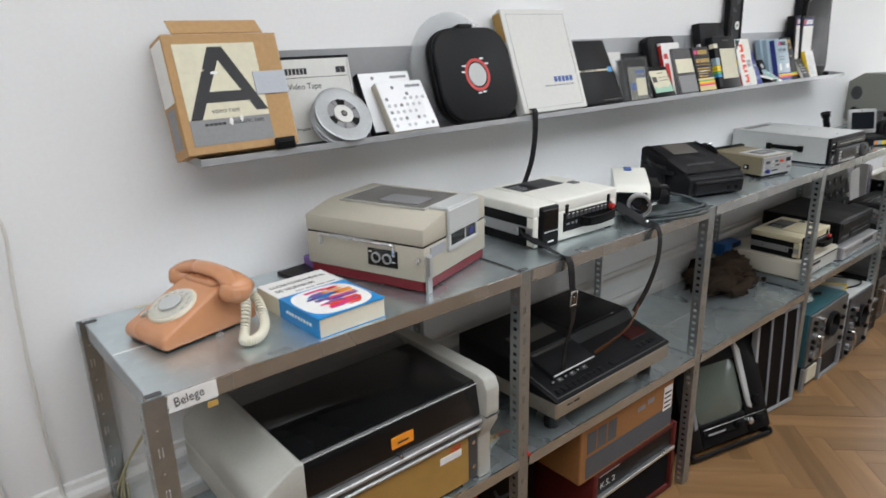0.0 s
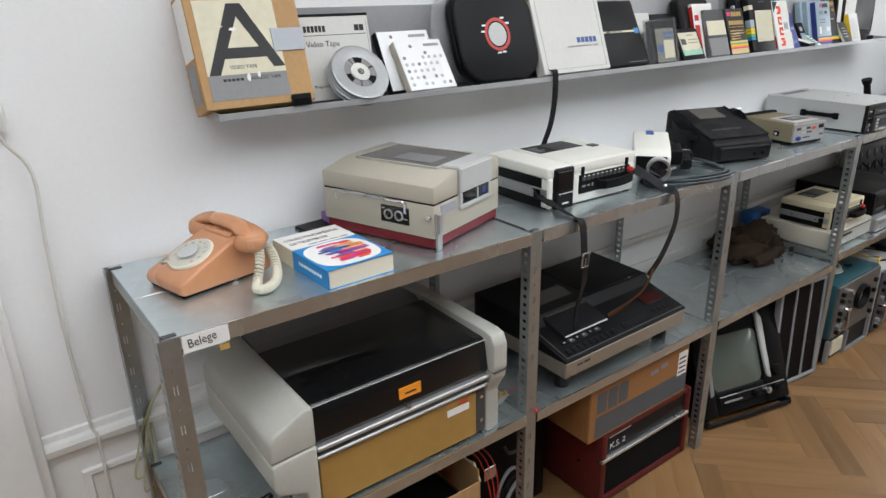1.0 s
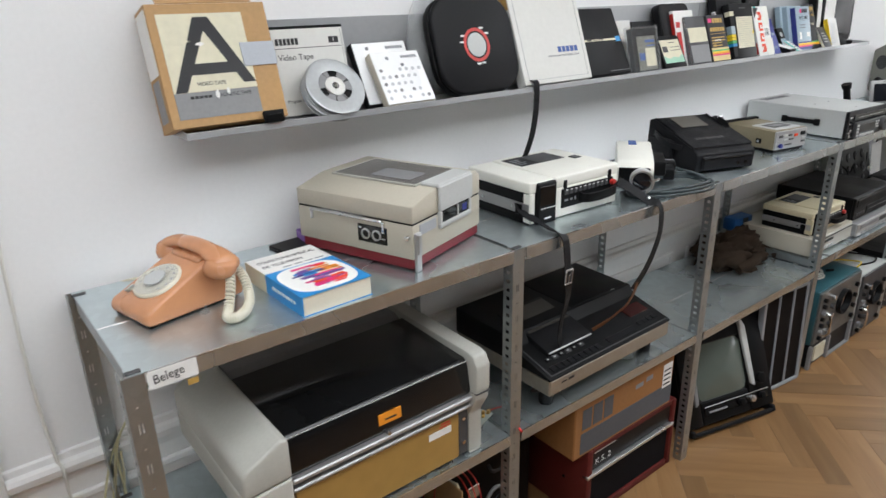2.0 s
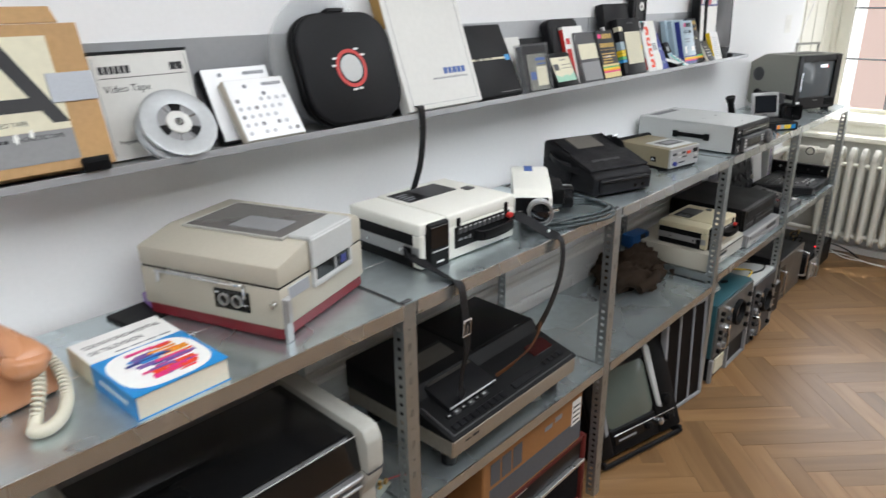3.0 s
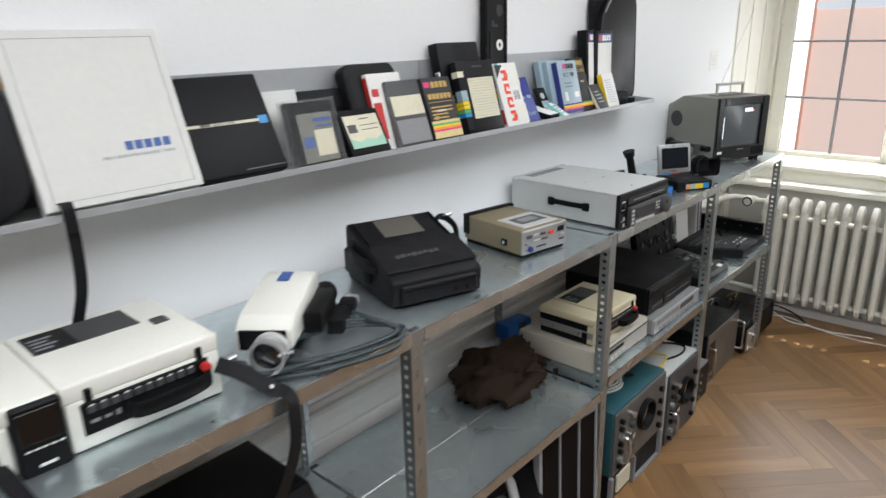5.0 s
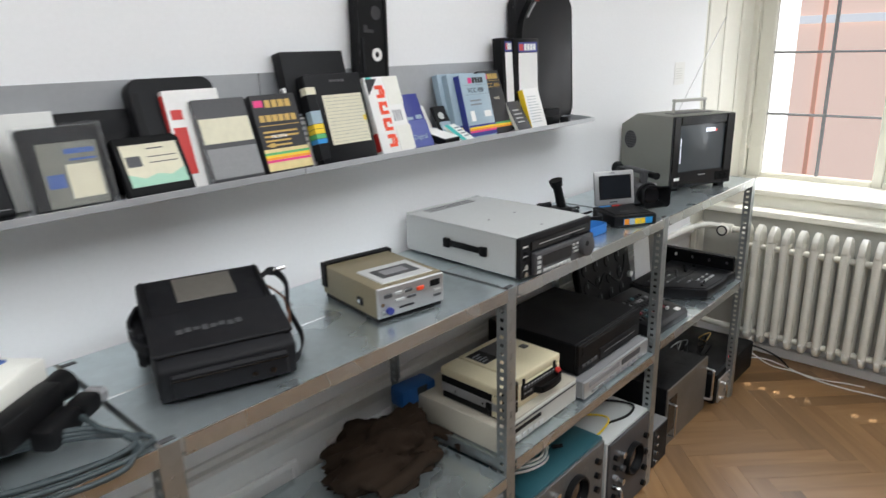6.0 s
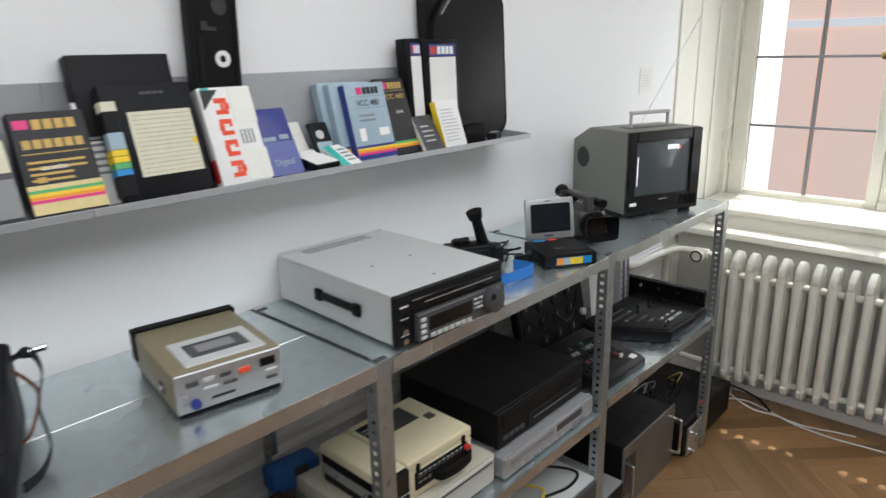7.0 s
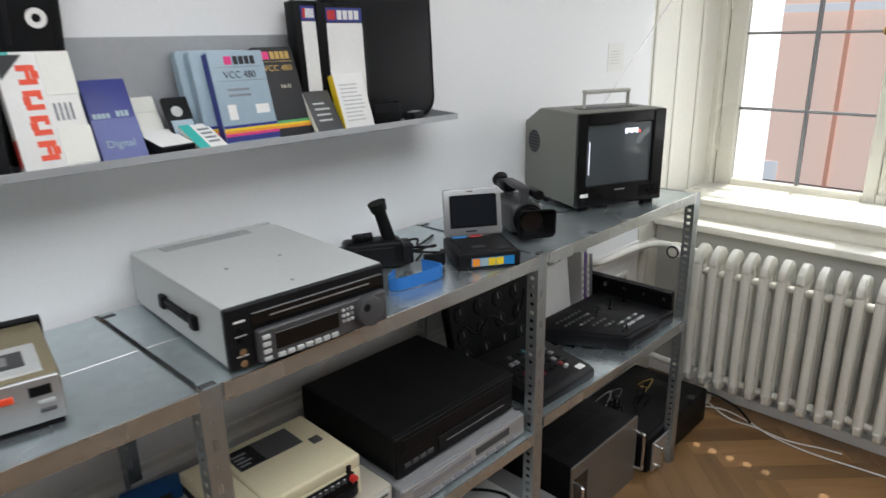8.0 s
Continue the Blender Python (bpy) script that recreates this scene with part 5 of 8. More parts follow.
def monitor():
    t = thing("crt_monitor", "grey portable tube monitor showing white text, switched on", "monitor", pose(4.232, 0.176, Z_TOP, 0, 0, -23.5))
    w, d, h = 0.345, 0.34, 0.320
    body = part("cabinet", prism("x", 0, w, [(0.012, 0.016), (0.012, h), (d * 0.70, h - 0.002), (d, h - 0.055), (d, 0.04), (d - 0.03, 0.016)], 0.006), mat("olive_grey_metal", (0.20, 0.20, 0.175), 0.5, 0.1, 0.06, 150, 0.15), t, "olive grey metal cabinet")
    for x in (0.04, w - 0.04):
        for y in (0.03, d - 0.06):
            part("foot", bx(x - 0.02, x + 0.02, y - 0.015, y + 0.015, 0, 0.018, 0.003), BLACK, t)
    part("bezel", join(bx(0.002, 0.040, 0.0, 0.018, 0.014, h - 0.002, 0.004), bx(w - 0.050, w - 0.002, 0.0, 0.018, 0.014, h - 0.002, 0.004), bx(0.040, w - 0.050, 0.0005, 0.018, h - 0.040, h - 0.0025, 0.003), bx(0.040, w - 0.050, 0.0005, 0.018, 0.0145, 0.082, 0.003)), BLACKG, t, "glossy black bezel")
    # slightly bulging tube
    bm = bmesh.new()
    nx, nz = 16, 12
    grid = [[bm.verts.new((0.040 + (w - 0.090) * i / nx, 0.0115 - 0.008 * (1 - (2 * i / nx - 1) ** 2) * (1 - (2 * j / nz - 1) ** 2), 0.082 + (h - 0.122) * j / nz)) for j in range(nz + 1)] for i in range(nx + 1)]
    for i in range(nx):
        for j in range(nz):
            bm.faces.new((grid[i][j], grid[i + 1][j], grid[i + 1][j + 1], grid[i][j + 1]))
    bmesh.ops.recalc_face_normals(bm, faces=bm.faces[:])
    tube_face = part("picture_tube", bm, TUBEG, t, "dark picture tube", 60)
    part("on_screen_text", join(*[bx(0.185 + i * 0.0105, 0.193 + i * 0.0105, 0.0062, 0.0070, h - 0.075 + 0.004 * (i % 2), h - 0.058, 0) for i in range(5)]), OSD, tube_face, "white caption on the screen")
    part("on_screen_dot", bx(0.238, 0.246, 0.0062, 0.0072, h - 0.073, h - 0.066, 0), OSDR, tube_face)
    part("scan_edge", bx(0.050, 0.0525, 0.0085, 0.0096, 0.12, 0.225, 0), OSD, tube_face)
    part("badge", bx(0.15, 0.19, -0.0008, 0.001, 0.062, 0.066, 0), GREYM, t)
    part("sticker", bx(0.016, 0.046, -0.001, 0.001, 0.048, 0.060, 0), PAPER, t, "small white sticker")
    part("power_key", bx(0.012, 0.040, -0.003, 0.002, 0.020, 0.042, 0.002), BLACK, t)
    for x in (0.285, 0.31):
        part("control_knob", cyl((x, 0.0, 0.05), (x, -0.006, 0.05), 0.009, n=16), BLACK, t)
    part("flap", bx(0.25, w - 0.015, -0.002, 0.001, 0.030, 0.07, 0.002), BLACK, t)
    sp = part("speaker_grille", cyl((-0.0005, d * 0.80, 0.20), (0.001, d * 0.80, 0.20), 0.040, n=28), GREYD, t, "round speaker grille")
    for i in range(7):
        for j in range(7):
            y, z = (i - 3) * 0.011, (j - 3) * 0.011
            if math.hypot(y, z) < 0.037:
                part("hole", cyl((-0.0004, d * 0.80 + y, 0.20 + z), (-0.0012, d * 0.80 + y, 0.20 + z), 0.0035, n=6), BLACK, sp)
    part("handle", join(bx(0.09, 0.27, 0.10, 0.125, h + 0.048, h + 0.060, 0.003), bx(0.09, 0.096, 0.105, 0.12, h - 0.002, h + 0.050, 0.002), bx(0.264, 0.27, 0.105, 0.12, h - 0.002, h + 0.050, 0.002)), BEIGEG, t, "folding carrying handle")
    part("handle_recess", bx(0.07, 0.29, 0.085, 0.14, h - 0.001, h + 0.0015, 0.0005), GREYD, t)
    part("antenna", into(t, cyl((4.64, 0.34, 1.44), (5.37, 0.425, 1.88), 0.0024, n=8)), ALU, t, "extended telescopic antenna")


monitor()
note = thing("wall_notice", "small pale paper notice on the wall", "notice", Matrix.Translation((4.99, 0.4985, 1.545)))
part("sheet", bx(-0.062, 0.062, -0.0012, 0, 0, 0.112, 0), PAPER, note)
part("print", bars([(-0.045, 0.03, 0.03 + 0.012 * i, 0.034 + 0.012 * i) for i in range(5)], -0.0016, 0.0003), BOXW, note)

# ---- things on the wall ledge ----
TRAY = 1.4737


def leaning(name, label, category, x0, x1, ztop, th, y0=0.350, back=0.494, yaw=0.0, roll=0.0, group=""):
    """A flat thing that stands on the ledge and leans back. Returns it with its width and height; its own y = 0 is the front."""
    a, b, q = ztop - TRAY, back - y0, 0.3
    for _ in range(20):
        q = math.atan2(b - th * math.cos(q), a - th * math.sin(q))
    h = math.hypot(b - th * math.cos(q), a - th * math.sin(q))
    lift = th * math.sin(q) + (abs(math.sin(radians(roll))) * (x1 - x0) if roll > 0 else 0)
    m = Matrix.Translation((x0, y0, TRAY + lift)) @ pose(0, 0, 0, 0, 0, yaw) @ pose(0, 0, 0, -math.degrees(q), 0, 0) @ pose(0, 0, 0, 0, roll, 0)
    return thing(name, label, category, m, group), x1 - x0, h


def blocks(x0, z0, w, h, n, gap=0.22):
    """A maker's mark as n plain blocks."""
    s = w / n
    return [(x0 + i * s, x0 + (i + 1 - gap) * s, z0, z0 + h) for i in range(n)]


# open carton with a large printed triangle sign
c, w, h = leaning("tape_carton", "open cardboard reel carton with a torn printed sheet and tape", "carton", 0.252, 0.520, 1.752, 0.085, 0.338, 0.4945)
for nm, q in (("front_panel", bx(0, w, 0.0, 0.003, 0, h, 0.001)), ("back_panel", bx(0, w, 0.082, 0.085, 0, h, 0.001)), ("side_panel", bx(w - 0.003, w, 0.0032, 0.0818, 0, h, 0)), ("bottom_panel", bx(0.0032, w - 0.0032, 0.0032, 0.0818, 0, 0.003, 0)), ("side_panel", bx(0, 0.003, 0.0032, 0.0818, 0, h, 0))):
    part(nm, q, CARD, c)
part("flap", moved(bx(0.025, w - 0.03, -0.003, 0.0, 0, 0.045, 0.001), pose(0, 0.002, h, -35, 0, 0)), CARD, c, "raised carton flap")
sheet = part("printed_sheet", bx(0.018, w * 0.775, -0.0015, 0.0002, 0.075, h - 0.022, 0), PAPERY, c, "yellowed printed sheet")
part("grey_field", bx(0.018, w * 0.775, -0.0016, 0.0002, 0.018, 0.0745, 0), GREYM, c, "grey lower field")
az, at, ax, aw = 0.075, h - 0.030, 0.022, w * 0.775 - 0.022
am = ax + aw / 2 - 0.004
part("sign_bar", prism("y", -0.0026, -0.0015, [(ax, az), (ax + 0.026, az), (am + 0.016, at), (am - 0.016, at)]), INK, sheet, "black printed sign")
part("sign_bar", prism("y", -0.0027, -0.0015, [(ax + aw - 0.028, az + 0.012), (ax + aw, az + 0.012), (am + 0.017, at), (am - 0.015, at)]), INK, sheet)
part("sign_bar", prism("y", -0.0028, -0.0015, [(ax + 0.030, az + 0.036), (ax + 0.040, az + 0.060), (ax + aw - 0.040, az + 0.060), (ax + aw - 0.026, az + 0.036)]), INK, sheet)
words("VIDEO TAPE", 0.012, front(w * 0.27, az + 0.012, -0.0019), INK, sheet)
words("MAGNETIC TAPE", 0.011, front(w * 0.40, 0.060, -0.0020), INK, sheet)
part("maker_bar", bars(blocks(w * 0.19, 0.060, 0.05, 0.006, 5), -0.0021, 0.0005), INK, sheet)
for i, (x, z, a, b2) in enumerate(((w * 0.40, 0.062, 0.010, 0.014), (w * 0.50, 0.068, 0.008, 0.012), (w * 0.33, h - 0.09, 0.02, 0.006), (w * 0.10, h - 0.085, 0.05, 0.012))):
    part("torn_patch", prism("y", -0.0031, -0.0022, [(x, z), (x + a * 0.6, z - b2 * 0.4), (x + a, z + b2 * 0.3), (x + a * 0.7, z + b2), (x + a * 0.1, z + b2 * 0.7)]), PAPER if i < 3 else PAPERY, sheet, "scuffed patch")
part("duct_tape", join(bx(w * 0.70, w + 0.0012, -0.0042, -0.0016, h * 0.46, h * 0.66, 0.0005), bx(w + 0.0002, w + 0.002, -0.003, 0.06, h * 0.465, h * 0.655, 0)), TAPE, c, "grey duct tape round the edge")
part("spine_label", bx(-0.0012, 0.0, 0.008, 0.078, h * 0.45, h * 0.97, 0), PAPER, c)
part("spine_label", bx(-0.0012, 0.0, 0.02, 0.07, 0.02, h * 0.42, 0), GREYM, c)
rag = thing("black_wedge", "black foam wedge under the carton", "wedge", Matrix.Translation((0.455, 0.328, 1.4875)))
part("wedge", prism("x", 0, 0.05, [(0.0, 0.0), (0.012, 0.022), (0.0, 0.03), (-0.004, 0.004)], 0.002), BLACK, rag)
part("fold", bx(0.005, 0.045, -0.006, -0.003, 0.002, 0.02, 0.001), BLACK, rag)

# white tape box with a black top edge
c, w, h = leaning("tape_box", "white video tape box with a black top edge", "tape box", 0.548, 0.758, 1.692, 0.022, 0.425)
part("box", bx(0, w, 0, 0.022, 0, h - 0.006, 0.001), BOXW, c)
part("top_edge", bx(-0.001, w + 0.001, -0.001, 0.023, h - 0.006, h + 0.001, 0.001), BLACK, c, "black top edge")
part("side_edge", bx(-0.0015, 0.0, 0.0, 0.022, 0, h - 0.007, 0), GOLD, c)
for q in blocks(0.015, h - 0.045, 0.065, 0.016, 6) + blocks(w - 0.045, h - 0.045, 0.03, 0.016, 2, 0.1):
    part("maker_mark", bars([q]), INK, c)
part("rule", bars([(0.012, w - 0.012, h - 0.054, h - 0.0525)]), INK, c)
words("Video Tape", 0.021, front(0.016, h - 0.082), INK, c)
words("Program Master", 0.011, front(0.020, 0.032), INK, c)
for q in (0.006, w - 0.007):
    part("frame_rule", bars([(q, q + 0.0008, 0.01, h - 0.012)]), INKG, c)


def reel(name, label, r, m, flange_mat, hub_mat, tape=True):
    """An open tape reel lying in its own x-y plane."""
    c = thing(name, label, "tape reel", m)
    for z in (0.0, 0.0125):
        part("flange", lathe([(r * 0.56, z), (r * 0.985, z), (r, z + 0.0006), (r * 0.985, z + 0.0014), (r * 0.93, z + 0.0012), (r * 0.59, z + 0.0012), (r * 0.56, z + 0.0006), (r * 0.56, z)], 60), flange_mat, c, smooth=40)
    web = bmesh.new()
    n = 60
    for i in range(n):
        if 6 < i % 20 < 13:
            continue
        a0, a1 = 2 * math.pi * i / n, 2 * math.pi * (i + 1) / n
        vs = [web.verts.new((q * math.cos(e), q * math.sin(e), zz)) for zz in (0.0100, 0.0114) for q, e in ((r * 0.32, a0), (r * 0.58, a0), (r * 0.58, a1), (r * 0.32, a1))]
        for f in ((0, 1, 2, 3), (7, 6, 5, 4), (1, 5, 6, 2), (0, 3, 7, 4), (0, 4, 5, 1), (3, 2, 6, 7)):
            web.faces.new([vs[k] for k in f])
    bmesh.ops.remove_doubles(web, verts=web.verts[:], dist=1e-6)
    bmesh.ops.recalc_face_normals(web, faces=web.faces[:])
    part("web", web, GREYM, c, "sunken grey web with three slots")
    part("hub", lathe([(0.006, 0.0), (r * 0.33, 0.0), (r * 0.33, 0.014), (r * 0.31, 0.0150), (0.010, 0.0150), (0.006, 0.012), (0.006, 0.0)], 36), hub_mat, c)
    part("hub_ring", lathe([(r * 0.08, 0.0151), (r * 0.11, 0.0151), (r * 0.11, 0.0160), (r * 0.08, 0.0160), (r * 0.08, 0.0151)], 24), INK, c)
    if tape:
        part("tape", lathe([(r * 0.28, 0.002), (r * 0.7, 0.002), (r * 0.7, 0.0090), (r * 0.28, 0.0090)], 48), BLACK, c, "wound dark tape")
    return c


R1 = 0.080
for i, (dx, dy, dz) in enumerate(((0, 0, 0), (-0.004, 0.010, 0.014))):
    reel("tape_reel", "aluminium tape reel leaning on a tape box", R1, Matrix.Translation((0.672 + dx, 0.388 + dy - 0.006, 1.4755 + R1 * math.sin(radians(52)) + 0.003 - dz)) @ pose(0, 0, 0, 52, 0, 0) @ pose(0, 0, 0, 0, 0, 40 * i + 20), REELM, BOXW)

for i, (x0, y0, bk, zt) in enumerate(((0.782, 0.392, 0.494, 1.642), (0.812, 0.344, 0.452, 1.617))):
    c, w, h = leaning("tape_case", "flat tape case with a dotted silvery white front", "tape case", x0, x0 + (0.160 if i else 0.175), zt, 0.026, y0, bk, group="dotted tape cases")
    part("case", bx(0, w, 0.0015, 0.026, 0, h, 0.002), CHAR if i == 0 else TAUPE, c)
    fc = part("face", bx(0.002, w - 0.002, 0, 0.002, 0.002, h - 0.002, 0.0005), FACEW, c, "silvery white printed face")
    part("maker_mark", bars(blocks(w * 0.60, h - 0.022, w * 0.33, 0.008, 7), -0.0006), INKG, fc)
    if i:
        rng = random.Random(3)
        for a in range(7):
            for b2 in range(5):
                if rng.random() < 0.86:
                    part("dot", cyl((0.017 + a * 0.0208, 0.0, 0.018 + b2 * 0.0205), (0.017 + a * 0.0208, -0.0008, 0.018 + b2 * 0.0205), 0.0052, n=16), GREYM if rng.random() < 0.25 else DOT, fc)
        part("dot", cyl((0.05, 0, h - 0.02), (0.05, -0.0008, h - 0.02), 0.0052, n=16), INKG, fc)
        part("dot", cyl((0.092, 0, h - 0.042), (0.092, -0.0008, h - 0.042), 0.0052, n=16), INKG, fc)
    else:
        part("dot", cyl((0.045, 0, h - 0.018), (0.045, -0.0008, h - 0.018), 0.0052, n=16), INKG, fc)

# big clear reel behind a black reel case
c = thing("clear_reel", "large clear plastic reel standing against the wall", "tape reel", Matrix.Translation((1.131, 0.470, TRAY + 0.165)) @ pose(0, 0, 0, 82, 0, 0))
part("flange", lathe([(0.05, 0.0), (0.163, 0.0), (0.165, 0.001), (0.163, 0.002), (0.05, 0.002)], 64), CLEARP, c, "clear flange")
part("flange", lathe([(0.05, 0.014), (0.163, 0.014), (0.165, 0.015), (0.163, 0.016), (0.05, 0.016)], 64), CLEARP, c, "clear flange")
part("hub", lathe([(0.01, 0.0), (0.055, 0.0), (0.055, 0.016), (0.01, 0.016)], 36), GREYL, c)

c, w, h = leaning("reel_case", "black rounded plastic reel case with a red ring", "reel case", 1.008, 1.318, 1.760, 0.042, 0.345, 0.474)
out = [(x + w / 2, z + h / 2) for x, z in rounded(w, h, 0.085, 8)]
part("back_shell", prism("y", 0.020, 0.042, [(w / 2 + (x - w / 2) * 1.0, z) for x, z in out], 0.004), BLACK, c, smooth=50)
fs = part("front_shell", prism("y", 0.0, 0.0195, [(w / 2 + (x - w / 2) * 0.985, h / 2 + (z - h / 2) * 0.985) for x, z in out], 0.008, 3), CHAR, c, smooth=50)
zc = h * 0.49
ringm = Matrix.Translation((w * 0.49, 0, zc)) @ pose(0, 0, 0, 90, 0, 0)
part("ring", moved(lathe([(0.040, 0), (0.049, 0), (0.049, 0.0012), (0.040, 0.0012), (0.040, 0)], 48), ringm), RED, fs, "red printed ring")
part("hub_window", moved(lathe([(0, 0.001), (0.034, 0.001), (0.035, 0), (0, 0)], 40), ringm), GREYL, fs, "pale hub window")
for a in (35, 60, 150, 170, 265, 285):
    part("ring_mark", bx(w * 0.49 + 0.055 * math.cos(radians(a)) - 0.007, w * 0.49 + 0.055 * math.cos(radians(a)) + 0.007, -0.001, 0.0, zc + 0.055 * math.sin(radians(a)) - 0.0025, zc + 0.055 * math.sin(radians(a)) + 0.0025, 0), INKW, fs)
part("latch", bx(w * 0.40, w * 0.58, 0.004, 0.038, h - 0.004, h + 0.010, 0.004), CHAR, c)

c, w, h = leaning("tape_box", "large off-white tape box with a thin printed frame", "tape box", 1.318, 1.630, 1.810, 0.040, 0.338)
part("lid", bx(0, w, 0, 0.018, 0.004, h, 0.002), BOXW, c)
part("tray", bx(0.003, w - 0.003, 0.018, 0.040, 0, h - 0.003, 0.002), BOXW, c)
part("worn_edge", bx(-0.001, 0.001, 0.004, 0.038, h * 0.70, h * 0.97, 0), GOLD, c, "worn brown spine end")
fr = 0.018
for q in ((fr, w - fr, fr, fr + 0.0008), (fr, w - fr, h - fr, h - fr + 0.0008), (fr, fr + 0.0008, fr + 0.001, h - fr - 0.0002), (w - fr - 0.0008, w - fr, fr + 0.001, h - fr - 0.0002)):
    part("frame_rule", bars([q]), INKG, c)
part("maker_mark", bars(blocks(w * 0.56, h * 0.285, w * 0.31, 0.018, 5)), INKB, c, "dark blue maker's mark")
words("PRECISION MAGNETIC TAPE", 0.0085, front(w * 0.40, h * 0.245), INKG, c, wide=w * 0.47)

c, w, h = leaning("tape_album", "black video tape album with a pale stripe", "tape album", 1.612, 1.862, 1.706, 0.035, 0.352)
part("album", bx(0, w, 0, 0.035, 0, h, 0.007, 3), CHAR, c)
st = part("stripe", bars([(0.002, w - 0.035, h * 0.505, h * 0.532)], -0.0008), PAPERY, c, "worn silver stripe")
part("stripe_end", bars([(w - 0.036, w - 0.012, h * 0.48, h * 0.56)], -0.001), BLUE, c, "blue end patch")
part("maker_mark", bars(blocks(w * 0.25, h * 0.507, w * 0.10, 0.006, 4), -0.0012, 0.0004), INK, st)
words("VIDEO TAPE", 0.010, front(w * 0.37, h * 0.509, -0.0012), INK, st)
part("foot_rule", bars([(w * 0.55, w - 0.01, 0.012, 0.0135)]), GREYM, c)


def cassette(name, label, x0, x1, zt, th, shell, y0=0.350, back=0.494, category="video cassette", bev=0.002, roll=0.0):
    c, w, h = leaning(name, label, category, x0, x1, zt, th, y0, back, roll=roll, group="")
    part("shell", bx(0, w, 0, th, 0, h, bev, 2), shell, c)
    return c, w, h


c, w, h = cassette("cassette_box", "white cassette box behind other tapes", 1.872, 1.985, 1.658, 0.022, BOXW, 0.430, category="cassette box")
part("edge", bx(-0.001, 0, 0.002, 0.02, 0.004, h - 0.004, 0), PAPERY, c)
c, w, h = cassette("video_cassette", "flat black cassette behind other tapes", 1.985, 2.175, 1.652, 0.028, BLACK, 0.425)
part("label", bars([(0.02, w - 0.02, h - 0.05, h - 0.02)]), CHAR, c)

c, w, h = leaning("cassette_case", "clear plastic case with a black cassette inside", "cassette case", 1.888, 2.040, 1.641, 0.034, 0.350, 0.425)
part("cassette", bx(0.006, w - 0.005, 0.008, 0.030, 0.004, h - 0.006, 0.002), CHAR, c)
part("insert", bars([(0.030, w - 0.014, 0.006, h * 0.78)], 0.0066, 0.001), mat("faded_card", (0.20, 0.20, 0.17), 0.7, 0, 0.2, 60, 0.1, 14.0), c, "faded printed card")
part("label", bars([(w * 0.48, w - 0.02, 0.02, h * 0.52)], 0.0056, 0.001), PAPERY, c, "yellowed label")
part("small_print", bars([(0.036, w * 0.44, h * 0.26, h * 0.42), (w * 0.5, w * 0.86, h * 0.64, h * 0.70), (w * 0.54, w * 0.86, h * 0.56, h * 0.585)], 0.0052, 0.001), INKB, c)
part("front_cover", bx(0, w, 0, 0.0012, 0, h, 0), CLEARC, c, "clear cover")
part("back_cover", bx(0, w, 0.033, 0.034, 0, h, 0), CLEARP, c)
for q in (0, w - 0.0012):
    part("side_cover", bx(q, q + 0.0012, 0.0013, 0.0329, 0, h, 0), CLEARP, c)

c, w, h = cassette("video_cassette", "black cassette with a cream and mint label", 2.060, 2.200, 1.598, 0.026, BLACK, 0.347, 0.43)
lb = part("label", bars([(0.010, w - 0.010, 0.018, h - 0.018)]), PAPERY, c, "cream label")
part("label_foot", prism("y", -0.0014, -0.0007, [(0.010, 0.018), (w - 0.010, 0.018), (w - 0.010, 0.050), (w * 0.7, 0.036), (w * 0.5, 0.042), (w * 0.3, 0.034), (0.010, 0.046)]), MINT, c, "mint green band")
part("label_print", bars([(0.015, 0.045, h * 0.48, h * 0.66), (0.060, w - 0.018, h * 0.62, h * 0.635), (0.060, w - 0.018, h * 0.52, h * 0.535), (w * 0.45, w * 0.7, h * 0.76, h * 0.78)], -0.0014, 0.0005), GREYD, lb)

c, w, h = leaning("clamshell_case", "black rounded clamshell cassette case", "cassette case", 2.128, 2.325, 1.712, 0.038, 0.385)
part("shell", prism("y", 0, 0.038, [(x + w / 2, z + h / 2) for x, z in rounded(w, h, 0.028, 6)], 0.006, 3), CHAR, c, smooth=50)
part("spine", bx(0.004, 0.02, -0.001, 0.0, 0.03, h - 0.03, 0.001), BLACK, c)
c, w, h = leaning("booklet", "white and red tape sleeve", "sleeve", 2.190, 2.320, 1.684, 0.018, 0.372, 0.448)
part("sleeve", bx(0, w, 0, 0.018, 0, h, 0.001), PAPER, c)
part("edge_print", bx(-0.0012, 0, 0.001, 0.017, 0.01, h - 0.01, 0), RED, c, "red printed edge")
part("front_print", bars([(0.006, 0.036, 0.03, h * 0.62), (0.008, 0.034, h * 0.70, h * 0.80)]), RED, c)

c, w, h = cassette("video_cassette", "dark grey cassette with a blank cream label", 2.243, 2.375, 1.662, 0.030, GREYD, 0.348, 0.44, bev=0.004)
part("label", bars([(0.004, w - 0.004, h * 0.46, h * 0.76)]), PAPERY, c, "blank cream label")
part("tape_door", bars([(0.004, w - 0.004, h * 0.04, h * 0.40)]), GREYM, c)
part("clear_edge", bx(-0.004, 0.0, 0.0, 0.028, 0.002, h - 0.01, 0.001), CLEARP, c)

STRIPES = (GREEN, YELLOW, REDINK, ORANGE)


def rainbow(c, x0, x1, z0, step, cols, y=-0.0012):
    for i, m in enumerate(cols):
        part("stripe", bars([(x0, x1, z0 + i * step, z0 + (i + 0.96) * step)], y, 0.0006), m, c)


